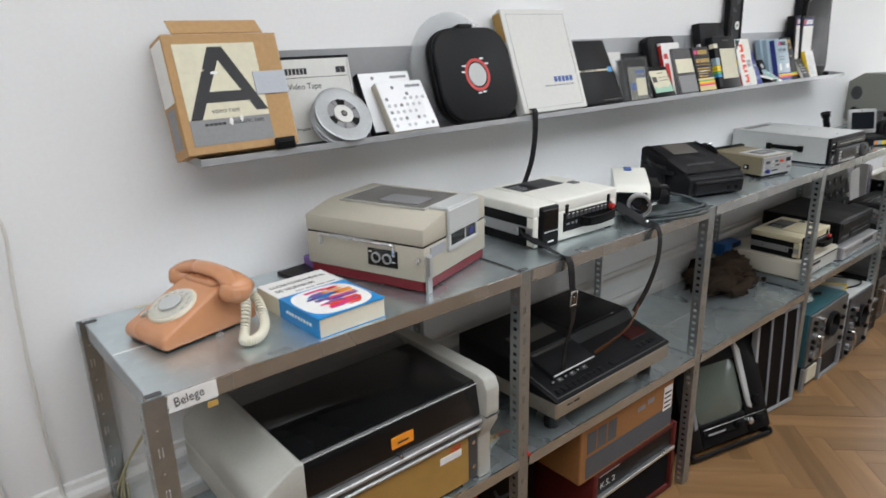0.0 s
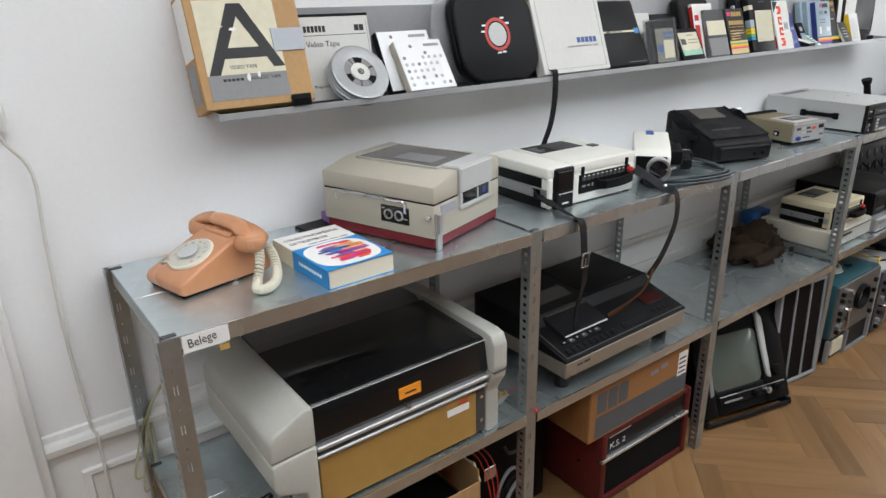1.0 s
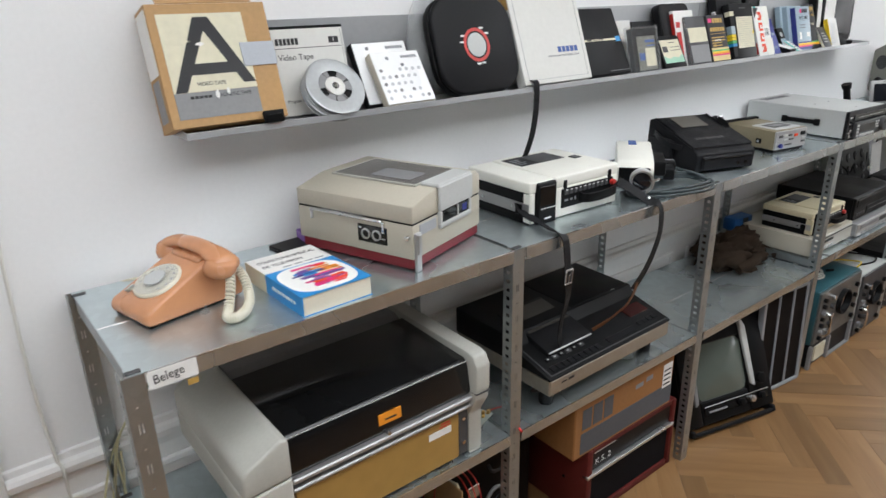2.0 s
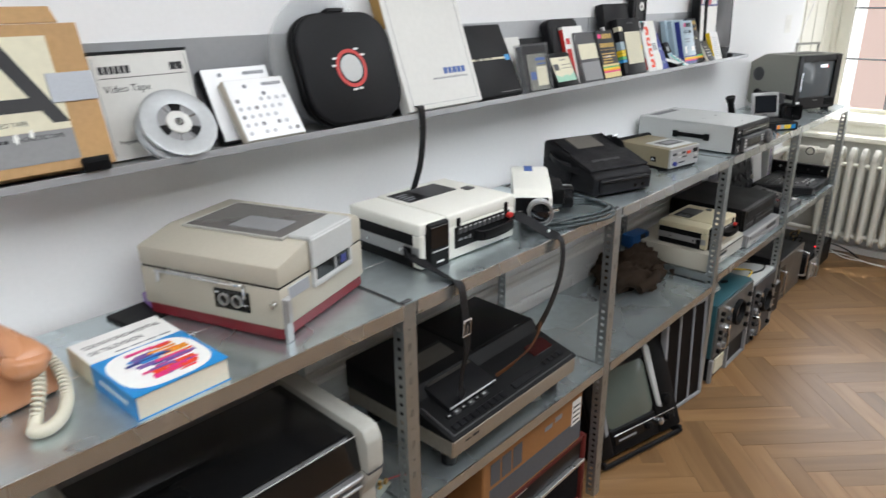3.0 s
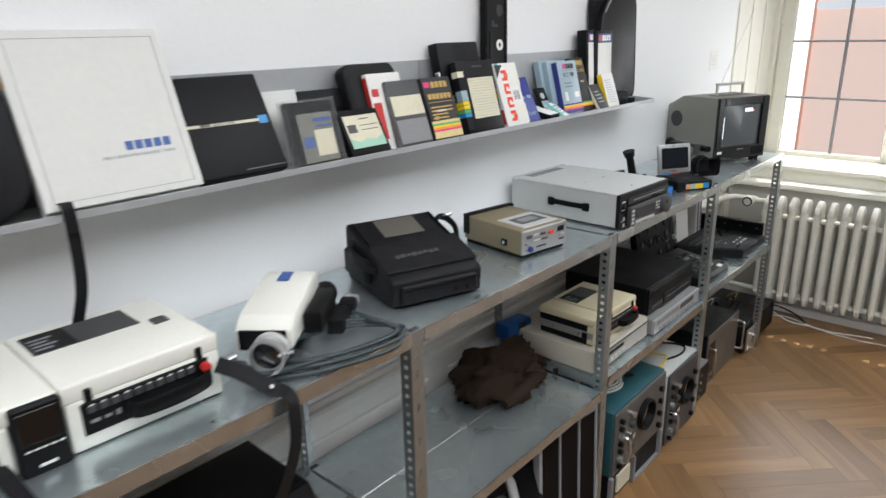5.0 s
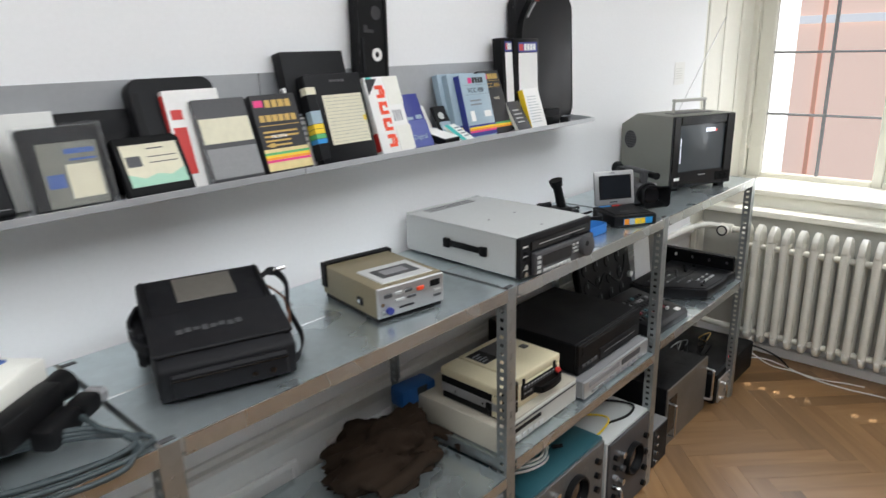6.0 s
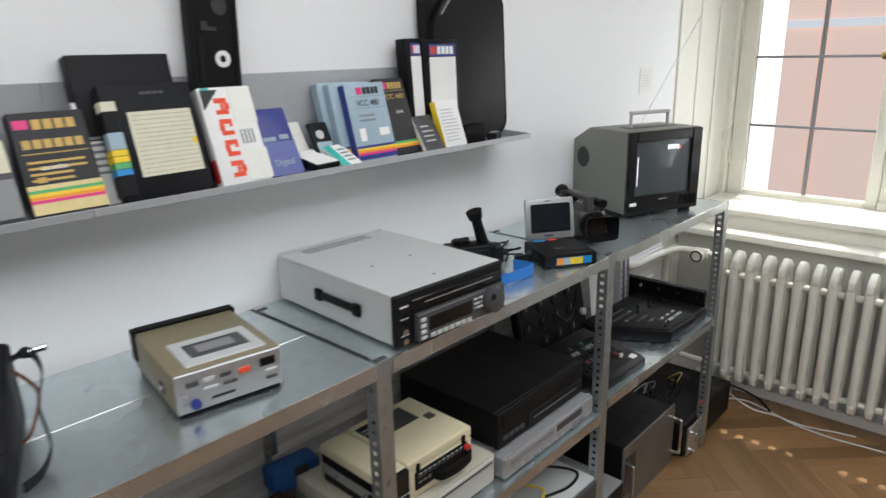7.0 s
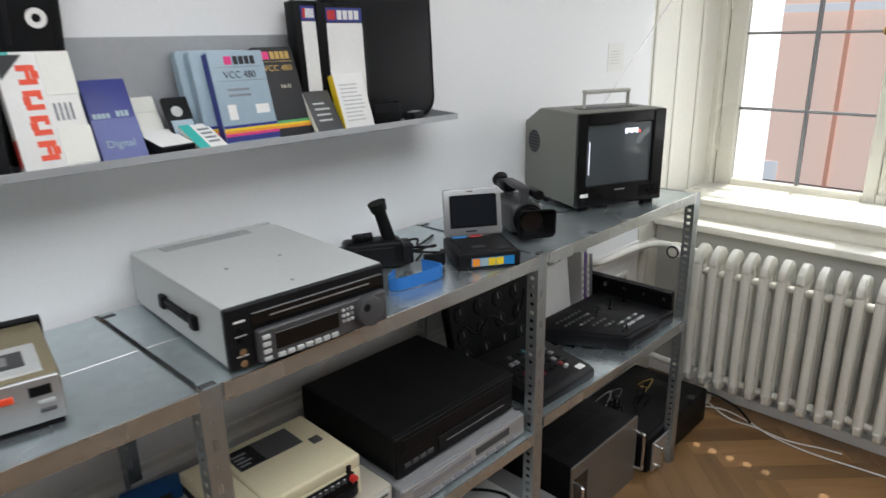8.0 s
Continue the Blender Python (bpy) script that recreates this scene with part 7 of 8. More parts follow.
def home_vcr():
    v = thing("home_video_recorder", "large black and silver top-loading video recorder", "video recorder", pose(1.105, 0.0, M2, 0, 0, 0.5))
    w, d = 0.605, 0.43
    for x in (0.05, w - 0.05):
        for y in (0.06, d - 0.06):
            part("foot", cyl((x, y, 0), (x, y, 0.064), 0.022, 0.026, 18), BLACK, v, "tall black foot")
    part("base", bx(0, w, 0, d, 0.062, 0.118, 0.005), mat("champagne_metal", (0.34, 0.31, 0.26), 0.38, 0.6), v, "brushed champagne base")
    part("base_mark", bars([(0.05, 0.075, 0.094, 0.099), (0.082, 0.108, 0.093, 0.101)]), INK, v)
    deck = part("deck", prism("x", -0.002, w + 0.002, [(-0.002, 0.116), (-0.002, 0.124), (0.15, 0.166), (0.175, 0.198), (d, 0.206), (d, 0.116)], 0.004), BLACK, v)
    slope = math.degrees(math.atan2(0.042, 0.152))
    on = pose(0, -0.002, 0.1245, slope, 0, 0)
    part("panel_edge", moved(join(bx(0.010, 0.016, 0.012, 0.135, 0.0, 0.003, 0.001), bx(0.010, w - 0.012, 0.008, 0.012, 0.0, 0.003, 0.001)), on), GREYD, deck)
    rngv = random.Random(4)
    for i in range(9):
        x = 0.03 + i * 0.026
        part("key", moved(bx(x, x + 0.022, 0.018, 0.040, 0.0, 0.006, 0.002), on), CHAR, deck)
    for i in range(6):
        x = 0.045 + i * 0.030
        part("key", moved(bx(x, x + 0.024, 0.058, 0.074, 0.0, 0.005, 0.002), on), GREYD if i % 2 else CHAR, deck)
    for i in range(6):
        part("key_mark", moved(bx(0.05 + i * 0.030, 0.058 + i * 0.030, 0.064, 0.068, 0.005, 0.0056, 0), on), GREYL, deck)
    part("panel_print", moved(join(*[bx(0.10 + 0.011 * i, 0.108 + 0.011 * i, 0.092, 0.097, 0.0002, 0.0008, 0) for i in range(9)]), on), GREYL, deck)
    part("long_key", moved(bx(0.30, 0.44, 0.020, 0.044, 0.0, 0.005, 0.002), on), CHAR, deck)
    part("clock", moved(bx(0.475, 0.575, 0.075, 0.125, 0.0, 0.003, 0.001), on), mat("dark_red_display", (0.03, 0.005, 0.005), 0.15), deck, "dark red clock window")
    for i in range(4):
        part("key", moved(bx(0.47 + i * 0.026, 0.49 + i * 0.026, 0.03, 0.05, 0.0, 0.005, 0.002), on), CHAR, deck)
    part("sticker", bx(0.515, 0.53, 0.185, 0.195, 0.1985, 0.2, 0), PAPER, deck)
    lift = part("cassette_lift", prism("x", 0.065, 0.27, [(0.07, 0.140), (0.07, 0.160), (0.155, 0.186), (0.30, 0.2095), (0.31, 0.18)], 0.004), CHAR, v, "cassette lift cover")
    part("lift_trim", bx(0.067, 0.268, 0.066, 0.071, 0.154, 0.161, 0.002), SILVER, lift)
    part("lift_plate", prism("x", 0.075, 0.26, [(0.16, 0.1872), (0.16, 0.1895), (0.285, 0.2098), (0.285, 0.2075)]), mat("bronze_plate", (0.09, 0.083, 0.072), 0.35, 0.5), lift, "bronze-grey lift plate")
    part("top_cover", prism("x", 0.30, w - 0.01, [(0.185, 0.196), (0.185, 0.2015), (d - 0.01, 0.209), (d - 0.01, 0.20)], 0.003), BLACK, v)


home_vcr()

# heap of dark cloth
heap = thing("cloth_bundle", "crumpled dark brown cloth bundle on the middle shelf", "cloth", Matrix.Translation((2.665, 0.315, M3)))
bm = bmesh.new()
bmesh.ops.create_icosphere(bm, subdivisions=5, radius=1)
for v in bm.verts:
    p = v.co.copy()
    n = 0.40 * noise.noise(p * 1.5) + 0.55 * abs(noise.noise(Vector((p.x * 2.2 + p.y * 3.0, p.y * 1.1 - p.x * 0.8, p.z * 1.5)) + Vector((5, 2, 1)))) + 0.34 * abs(noise.noise(Vector((p.x * 6 + p.y * 7, p.y * 2 - p.x, p.z * 3)))) - 0.10 * abs(noise.noise(Vector((p.x * 11 - p.y * 9, p.y * 4 + p.x * 3, p.z * 6))))
    k = 0.80 + n * 0.8
    v.co = Vector((p.x * 0.195 * k, p.y * 0.128 * k, max(p.z, -0.25) * 0.105 * (0.8 + 1.0 * n) + 0.028))
    v.co.z = max(v.co.z, 0.0015)
part("cloth", bm, CLOTH, heap, smooth=80)
part("cloth_fold", tube([(-0.14, -0.12, 0.03), (-0.05, -0.14, 0.05), (0.04, -0.11, 0.04), (0.12, -0.10, 0.02)], 0.022, 10), CLOTH, heap, smooth=80)
part("cloth_fold", tube([(0.10, 0.02, 0.07), (0.17, -0.02, 0.05), (0.21, -0.08, 0.02), (0.20, -0.13, 0.012)], 0.018, 10), CLOTH, heap, smooth=80)

bl = thing("blue_case", "blue plastic case at the back of the shelf", "case", pose(2.83, 0.40, M3, 0, 0, -6))
part("case", bx(-0.02, 0.12, -0.02, 0.05, 0.09, 0.155, 0.010, 2), mat("deep_blue_plastic", (0.010, 0.085, 0.27), 0.5), bl)
part("stand", bx(0.0, 0.10, -0.01, 0.04, 0, 0.092, 0.004), GREYD, bl)
part("label", bx(0.04, 0.08, -0.0215, -0.0195, 0.125, 0.15, 0), INK, bl)

tb = thing("desktop_unit", "beige flat desktop unit under a recorder", "electronic unit", Matrix.Translation((2.872, 0.045, M4)))
part("case", bx(0, 0.42, 0, 0.385, 0.004, 0.090, 0.006, 2), TAUPE, tb)
part("front", bx(0.01, 0.41, -0.006, 0.003, 0.010, 0.084, 0.003), BEIGEG, tb)
part("slot", bx(0.06, 0.20, -0.009, -0.005, 0.05, 0.062, 0.001), BLACK, tb)
part("stripe", bx(0.02, 0.40, -0.008, -0.005, 0.072, 0.077, 0), GREYD, tb)
part("red_key", bx(0.035, 0.055, -0.012, -0.005, 0.028, 0.046, 0.002), REDINK, tb, "orange-red key")
for i in range(5):
    part("key", bx(0.07 + 0.03 * i, 0.09 + 0.03 * i, -0.010, -0.005, 0.020, 0.034, 0.001), GREYL, tb)
    part("foot", cyl((0.03 + 0.09 * i, 0.04, 0), (0.03 + 0.09 * i, 0.04, 0.006), 0.01, n=10), BLACK, tb)
cv = portable_vcr("portable_video_recorder", "cream and black portable video recorder on a beige unit", pose(2.902, 0.075, M4 + 0.091, 0, 0, -1.0), 0.855, CREAMP, CREAMP)

dk = thing("silver_deck", "flat silver video deck under a black one", "video deck", Matrix.Translation((3.305, 0.025, M4)))
part("case", bx(0, 0.470, 0.004, 0.40, 0.006, 0.070, 0.003), GREYM, dk)
part("front", bx(0.0, 0.470, -0.004, 0.006, 0.006, 0.068, 0.002), SILVER, dk, "brushed aluminium front")
part("tray", bx(0.03, 0.24, -0.007, -0.003, 0.040, 0.060, 0.002), GREYM, dk)
part("display", bx(0.26, 0.40, -0.006, -0.003, 0.036, 0.058, 0.001), GREYD, dk)
for i in range(9):
    part("key", bx(0.05 + 0.042 * i, 0.08 + 0.042 * i, -0.008, -0.003, 0.014, 0.024, 0.001), GREYM, dk)
bd = thing("black_deck", "large matt black video deck stacked on a silver one", "video deck", Matrix.Translation((3.318, 0.060, M4 + 0.071)))
part("case", bx(0, 0.445, 0.008, 0.385, 0.008, 0.118, 0.004), BLACK, bd)
part("front", bx(-0.001, 0.446, -0.004, 0.010, 0.006, 0.118, 0.003), BLACK, bd)
part("flap", bx(0.02, 0.43, -0.007, -0.003, 0.070, 0.108, 0.002), BLACK, bd)
part("lower_flap", bx(0.14, 0.43, -0.008, -0.003, 0.016, 0.060, 0.003), CHAR, bd)
part("trim_line", bx(0.17, 0.40, -0.009, -0.007, 0.0375, 0.0395, 0), GREYM, bd)
for i in range(4):
    part("key", bx(0.025 + 0.026 * i, 0.045 + 0.026 * i, -0.008, -0.003, 0.028, 0.040, 0.001), GREYD, bd)
for x in (0.03, 0.41):
    for y in (0.04, 0.34):
        part("foot", cyl((x, y, 0), (x, y, 0.01), 0.014, n=12), BLACK, bd)

# leaning panel of dials, sheets of paper and files
pp = thing("dial_panel", "black instrument panel with round dials standing upright", "instrument", pose(3.835, 0.33, M5, -12, 0, 0))
part("panel", bx(0, 0.44, 0, 0.035, 0.012, 0.265, 0.006), BLACK, pp)
part("stand", bx(0.02, 0.42, 0.004, 0.034, 0.006, 0.014, 0.002), CHAR, pp)
for i in range(4):
    for j in range(3):
        x, z = 0.05 + 0.095 * i, 0.055 + 0.075 * j
        part("dial", moved(lathe([(0, 0.005), (0.024, 0.004), (0.028, 0.0), (0.028, -0.002), (0, -0.002)], 24), Matrix.Translation((x, 0, z)) @ pose(0, 0, 0, 90, 0, 0)), CHAR, pp)
        part("pointer", bx(x - 0.002, x + 0.002, -0.0075, -0.005, z, z + 0.02, 0), GREYM, pp)
part("white_knob", cyl((0.41, 0, 0.10), (0.41, -0.016, 0.10), 0.014, n=18, bev=0.002), OFFW, pp, "white knob")
part("cable", tube([(0.05, -0.008, 0.17), (0.09, -0.03, 0.13), (0.16, -0.03, 0.17), (0.25, -0.035, 0.11), (0.33, -0.02, 0.14), (0.38, -0.01, 0.20)], 0.004, 6), BLACK, pp)
pa = thing("paper_sheets", "white paper sheets leaning on the shelf post", "papers", pose(4.372, 0.372, M5 + 0.001, -7, 0, 3))
part("sheet", bx(0, 0.180, 0, 0.001, 0, 0.220, 0), PAPER, pa)
part("sheet", bx(0.006, 0.186, 0.003, 0.004, 0.002, 0.216, 0), BOXW, pa)
for i, (m, dx) in enumerate(((PAPER, 0.0), (PURPLE, 0.022), (OFFW, 0.040), (GREYM, 0.062))):
    f = thing("ring_file", "slim upright file with a striped paper spine", "file", pose(4.605 + dx, 0.365, M5, -3, 0, -6), "files on the shelf")
    part("cover", bx(0, 0.017, 0, 0.085, 0, 0.235 - 0.008 * i, 0.002), m, f)
    part("spine_print", join(*[bx(0.003, 0.014, -0.0008, 0.0, 0.02 + 0.028 * k, 0.034 + 0.028 * k, 0) for k in range(6)]), INKG if i % 2 else GREYL, f)

d2 = thing("edit_controller", "dark desktop video controller with coloured keys", "controller", pose(3.855, 0.030, M5, 0, 0, -2))
body = part("body", prism("x", 0, 0.29, [(0.0, 0.0), (0.0, 0.030), (0.02, 0.040), (0.26, 0.075), (0.27, 0.07), (0.27, 0.0)], 0.004), CHAR, d2)
on = pose(0, 0.02, 0.0405, math.degrees(math.atan2(0.035, 0.24)), 0, 0)
part("tag", moved(bx(0.235, 0.268, 0.0, 0.022, 0.0, 0.0008, 0), on), PAPER, d2, "white tag")
rng = random.Random(2)
for i in range(10):
    for j in range(5):
        part("key", moved(bx(0.02 + i * 0.023, 0.036 + i * 0.023, 0.05 + j * 0.03, 0.066 + j * 0.03, 0.0, 0.006, 0.001), on), rng.choice((GREYD, CHAR, CHAR, BLACK, CHAR, CHAR, BLACK, CHAR, CHAR, BLACK, GREYD, CHAR, DRED, TEAL, GREYM, CHAR)), body)
part("fader", moved(bx(0.20, 0.215, 0.03, 0.042, 0.0, 0.014, 0.002), on), GREYL, body)


def console():
    c = thing("mixing_console", "dark grey video mixing console with faders", "mixer", Matrix.Translation((0, 0, M5)))
    out = [(4.225, 0.285), (4.375, 0.028), (4.58, 0.018), (4.60, 0.030), (4.708, 0.022), (4.700, 0.345), (4.25, 0.350)]
    part("body", prism("z", 0.004, 0.052, out, 0.005), CHAR, c)
    top = part("panel", prism("z", 0.052, 0.056, [(x + (4.5 - x) * 0.06, y + (0.19 - y) * 0.08) for x, y in out], 0.001), CHAR, c)
    for i in range(9):
        x = 4.45 + i * 0.025
        part("slot", bx(x, x + 0.004, 0.17, 0.28, 0.0558, 0.0568, 0), BLACK, top)
        part("fader", bx(x - 0.005, x + 0.009, 0.20 + 0.012 * (i % 4), 0.212 + 0.012 * (i % 4), 0.056, 0.066, 0.002), BLACK, top)
    r = random.Random(6)
    for i in range(9):
        for j in range(5):
            x, y = 4.30 + i * 0.024, 0.13 + j * 0.036
            if x < 4.46 and y > 0.33 - (x - 4.22) * 1.2:
                part("key", bx(x, x + 0.014, y, y + 0.010, 0.056, 0.061, 0.001), GREYM if r.random() < 0.2 else GREYD, top)
    for i in range(6):
        part("key", bx(4.44 + i * 0.024, 4.456 + i * 0.024, 0.075, 0.087, 0.056, 0.061, 0.001), GREYL if i % 3 else GREYM, top)
        part("key", bx(4.44 + i * 0.024, 4.456 + i * 0.024, 0.105, 0.115, 0.056, 0.061, 0.001), GREYL if i % 2 else GREYD, top)
    part("t_bar", join(bx(4.40, 4.45, 0.06, 0.072, 0.056, 0.063, 0.002), bx(4.42, 4.43, 0.063, 0.069, 0.06, 0.078, 0.002)), BLACK, top)
    for x, y in ((4.30, 0.27), (4.40, 0.06), (4.70, 0.05), (4.69, 0.31)):
        part("foot", cyl((x, y, 0), (x, y, 0.006), 0.012, n=10), BLACK, c)


console()
rk = thing("equipment_bracket", "black steel equipment bracket with bright bolts beside the console", "bracket", Matrix.Translation((4.716, 0.040, M5)))
part("panel", bx(0, 0.024, 0, 0.39, 0.0, 0.118, 0.003), BLACK, rk)
part("lip", bx(-0.012, 0.0, 0.0, 0.39, 0.108, 0.118, 0.002), CHAR, rk)
for i in range(5):
    part("bolt", cyl((0.0, 0.03 + i * 0.085, 0.085), (-0.006, 0.03 + i * 0.085, 0.085), 0.008, n=14), CHROME, rk)
hl = thing("hanging_lead", "thin black lead hanging behind the shelves", "lead", Matrix())
part("wire", tube([(4.28, 0.44, 1.10), (4.26, 0.43, 1.0), (4.27, 0.42, 0.90), (4.33, 0.43, 0.80), (4.38, 0.44, 0.755)], 0.003, 6), BLACK, hl)
part("wire", tube([(4.52, 0.45, 1.10), (4.55, 0.44, 1.0), (4.54, 0.43, 0.88), (4.50, 0.43, 0.76)], 0.003, 6), BLACK, hl)

# ---- things on the floor under the shelves ----


def carton(name, label, x0, x1, y0, y1, z0, z1):
    c = thing(name, label, "carton", Matrix.Translation((x0, y0, z0)))
    w, d, h = x1 - x0, y1 - y0, z1 - z0
    part("box", bx(0, w, 0, d, 0, h, 0.004), CARDO, c)
    part("grey_band", bars([(0.030, w - 0.004, 0.012, h * 0.44)], -0.0012), INKD, c, "dark grey printed band")
    part("maker_mark", bars(blocks(0.034, h * 0.50, 0.165, 0.078, 3, 0.15), -0.0014), INKD, c, "grey block mark")
    part("small_mark", bars([(w * 0.58, w * 0.66, h * 0.70, h * 0.78), (w * 0.69, w * 0.76, h * 0.73, h * 0.82)], -0.0014), INKG, c)
    lb = part("label", bars([(w - 0.065, w - 0.010, h * 0.40, h * 0.86)], -0.0016), PAPER, c, "white address label")
    part("label_bars", bars([(w - 0.060, w - 0.018, h * (0.45 + 0.09 * i), h * (0.48 + 0.09 * i)) for i in range(4)], -0.002), INK, lb)
    part("lid_seam", bx(-0.001, w + 0.001, d * 0.49, d * 0.51, h - 0.001, h + 0.001, 0), CARD, c)
    return c


carton("equipment_carton", "orange-brown printed equipment carton on a speaker", 1.258, 1.800, 0.022, 0.42, 0.306, 0.520)


def amp():
    a = thing("guitar_amplifier", "maroon leatherette amplifier with a black cloth front", "amplifier", Matrix.Translation((1.335, 0.020, 0)))
    w, d, h = 0.515, 0.36, 0.304
    part("cabinet", join(bx(0, 0.030, 0, d, 0.004, h, 0.008, 2), bx(w - 0.024, w, 0, d, 0.004, h, 0.008, 2), bx(0.030, w - 0.024, 0.004, d, h - 0.02, h - 0.001, 0.002), bx(0.030, w - 0.024, 0.004, d, 0.004, 0.03, 0.002), bx(0.03, w - 0.024, d - 0.02, d - 0.002, 0.03, h - 0.02, 0)), MAROON, a)
    part("speaker_cloth", bx(0.031, w - 0.025, 0.012, 0.03, 0.03, 0.19, 0.002), mat("black_speaker_cloth", (0.010, 0.009, 0.010), 0.9, 0, 0.3, 700, 0.8, spec=0.08), a, "black speaker cloth")
    part("control_panel", bx(0.031, w - 0.025, 0.010, 0.03, 0.205, h - 0.021, 0.002), BLACK, a, "black upper panel")
    part("silver_rail", bx(0.0, w - 0.012, -0.004, 0.02, 0.190, 0.204, 0.002), ALU, a, "aluminium rail")
    words("K.S. 2", 0.034, front(0.050, 0.226, 0.0092), INKW, a, "stencilled lettering", wide=0.085)
    part("badge", bx(0.045, 0.16, 0.0085, 0.0105, 0.275, 0.281, 0), GREYL, a)
    part("side_screw", cyl((0.0, 0.10, 0.15), (-0.005, 0.10, 0.15), 0.006, n=10), CHROME, a)
    for x in (0.02, w - 0.02):
        part("foot", cyl((x, 0.03, 0), (x, 0.03, 0.006), 0.012, n=10), BLACK, a)


amp()
jk = thing("torn_carton", "open torn cardboard box full of cables", "carton", pose(0.40, 0.06, 0, 0, 0, 0))
part("box", join(bx(0, 0.42, 0.0, 0.005, 0, 0.36, 0.001), bx(0, 0.42, 0.335, 0.34, 0, 0.38, 0.001), bx(0, 0.005, 0.005, 0.335, 0, 0.38, 0.001), bx(0.415, 0.42, 0.005, 0.335, 0, 0.40, 0.001), bx(0.005, 0.415, 0.005, 0.335, 0, 0.005, 0)), CARD, jk)
part("torn_flap", prism("x", 0.418, 0.423, [(0.0, 0.36), (0.03, 0.41), (0.07, 0.40), (0.10, 0.43), (0.16, 0.41), (0.22, 0.44), (0.30, 0.42), (0.335, 0.40)]), PAPERY, jk, "torn pale edge")
part("filling", bx(0.02, 0.40, 0.02, 0.32, 0.006, 0.30, 0.02), BLACK, jk)
for i in range(3):
    part("red_wire", tube([(0.38, 0.10 + 0.05 * i, 0.30), (0.40, 0.09 + 0.04 * i, 0.42 + 0.02 * i), (0.45 + 0.02 * i, 0.05, 0.40), (0.48 + 0.015 * i, 0.02, 0.25), (0.47, 0.01, 0.06), (0.46, 0.0, 0.006)], 0.002, 6), RED, jk)
lp = thing("cable_coil", "grey coiled cable standing on the floor", "cable", Matrix())
for i in range(4):
    part("loop", tube([(0.985 + 0.012 * i + 0.075 * math.cos(a), 0.06 + 0.03 * i + 0.02 * math.cos(a), 0.125 + 0.118 * math.sin(a)) for a in [j * math.pi / 6 for j in range(12)]], 0.0065, 8, 4, True), GREYM if i % 2 else BLACK, lp, smooth=60)
uc = thing("dark_case", "black equipment case in the shade under the shelf", "case", Matrix.Translation((0.90, 0.20, 0)))
part("case", bx(0, 0.34, 0, 0.25, 0.0, 0.36, 0.008, 2), BLACK, uc)
part("latch", bx(0.05, 0.10, -0.006, 0.0, 0.20, 0.25, 0.002), CHROME, uc)
part("handle", tube([(0.14, -0.002, 0.30), (0.15, -0.02, 0.28), (0.22, -0.02, 0.28), (0.23, -0.002, 0.30)], 0.006, 8), GREYD, uc)


def old_tv():
    t = thing("old_television", "old portable television tilted back on its stand", "television", pose(2.030, 0.045, 0.010, -22, 0, -14))
    w, d, h = 0.495, 0.30, 0.475
    part("cabinet", prism("x", 0.004, w - 0.004, [(0.018, 0.03), (0.018, h - 0.004), (d * 0.55, h - 0.02), (d, h - 0.10), (d, 0.06), (d - 0.05, 0.03)], 0.010), BLACK, t)
    part("stand", join(bx(0.01, 0.028, -0.012, 0.20, 0.0, 0.03, 0.004), bx(w - 0.028, w - 0.01, -0.012, 0.20, 0.0, 0.03, 0.004), bx(0.028, w - 0.028, -0.011, 0.006, 0.0, 0.016, 0.003)), CHAR, t, "metal stand")
    part("bezel", join(bx(0.0, 0.088, 0.0, 0.03, 0.030, h, 0.010, 2), bx(0.362, w, 0.0, 0.03, 0.030, h, 0.010, 2), bx(0.088, 0.362, 0.002, 0.03, 0.368, h - 0.001, 0.006), bx(0.088, 0.362, 0.002, 0.03, 0.031, 0.132, 0.006)), BLACK, t)
    part("silver_trim", prism("y", -0.010, 0.006, [(0.372, 0.15), (0.396, 0.135), (0.392, 0.40), (0.368, h - 0.03), (0.356, h - 0.03)], 0.005), GREYL, t, "pale grey side trim")
    part("silver_trim", prism("y", -0.008, 0.006, [(0.054, 0.12), (0.074, 0.13), (0.086, 0.36), (0.078, h - 0.05), (0.062, 0.36)], 0.004), GREYM, t, "grey side trim")
    # bulging tube with rounded corners
    bm = bmesh.new()
    rings = []
    for k in range(7):
        q = 1 - k / 6.5
        rings.append([bm.verts.new((0.225 + x * q, 0.012 - 0.020 * (1 - q * q), 0.25 + z * q)) for x, z in rounded(0.282, 0.240, 0.045, 5)])
    for p, q in zip(rings, rings[1:]):
        for i in range(len(p)):
            bm.faces.new((p[i], p[(i + 1) % len(p)], q[(i + 1) % len(p)], q[i]))
    bm.faces.new(rings[-1])
    bmesh.ops.recalc_face_normals(bm, faces=bm.faces[:])
    part("picture_tube", bm, SCREENG, t, "grey-green picture tube", 60)
    part("control_strip", bx(0.10, w - 0.03, -0.006, 0.004, 0.070, 0.108, 0.003), BLACKG, t, "glossy control strip")
    part("strip_trim", bx(0.10, w - 0.03, -0.008, -0.004, 0.108, 0.112, 0.001), CHROME, t)
    for i in range(3):
        part("knob", cyl((0.30 + 0.06 * i, 0.0, 0.088), (0.30 + 0.06 * i, -0.022, 0.088), 0.015, n=20, bev=0.002), CHROME if i == 1 else BLACK, t)
    part("tuning_knob", cyl((0.425, 0.0, 0.165), (0.425, -0.024, 0.165), 0.024, n=24, bev=0.003), BLACK, t)
    part("controls", bars([(0.12, 0.22, 0.082, 0.090)], -0.0075), GREYM, t)


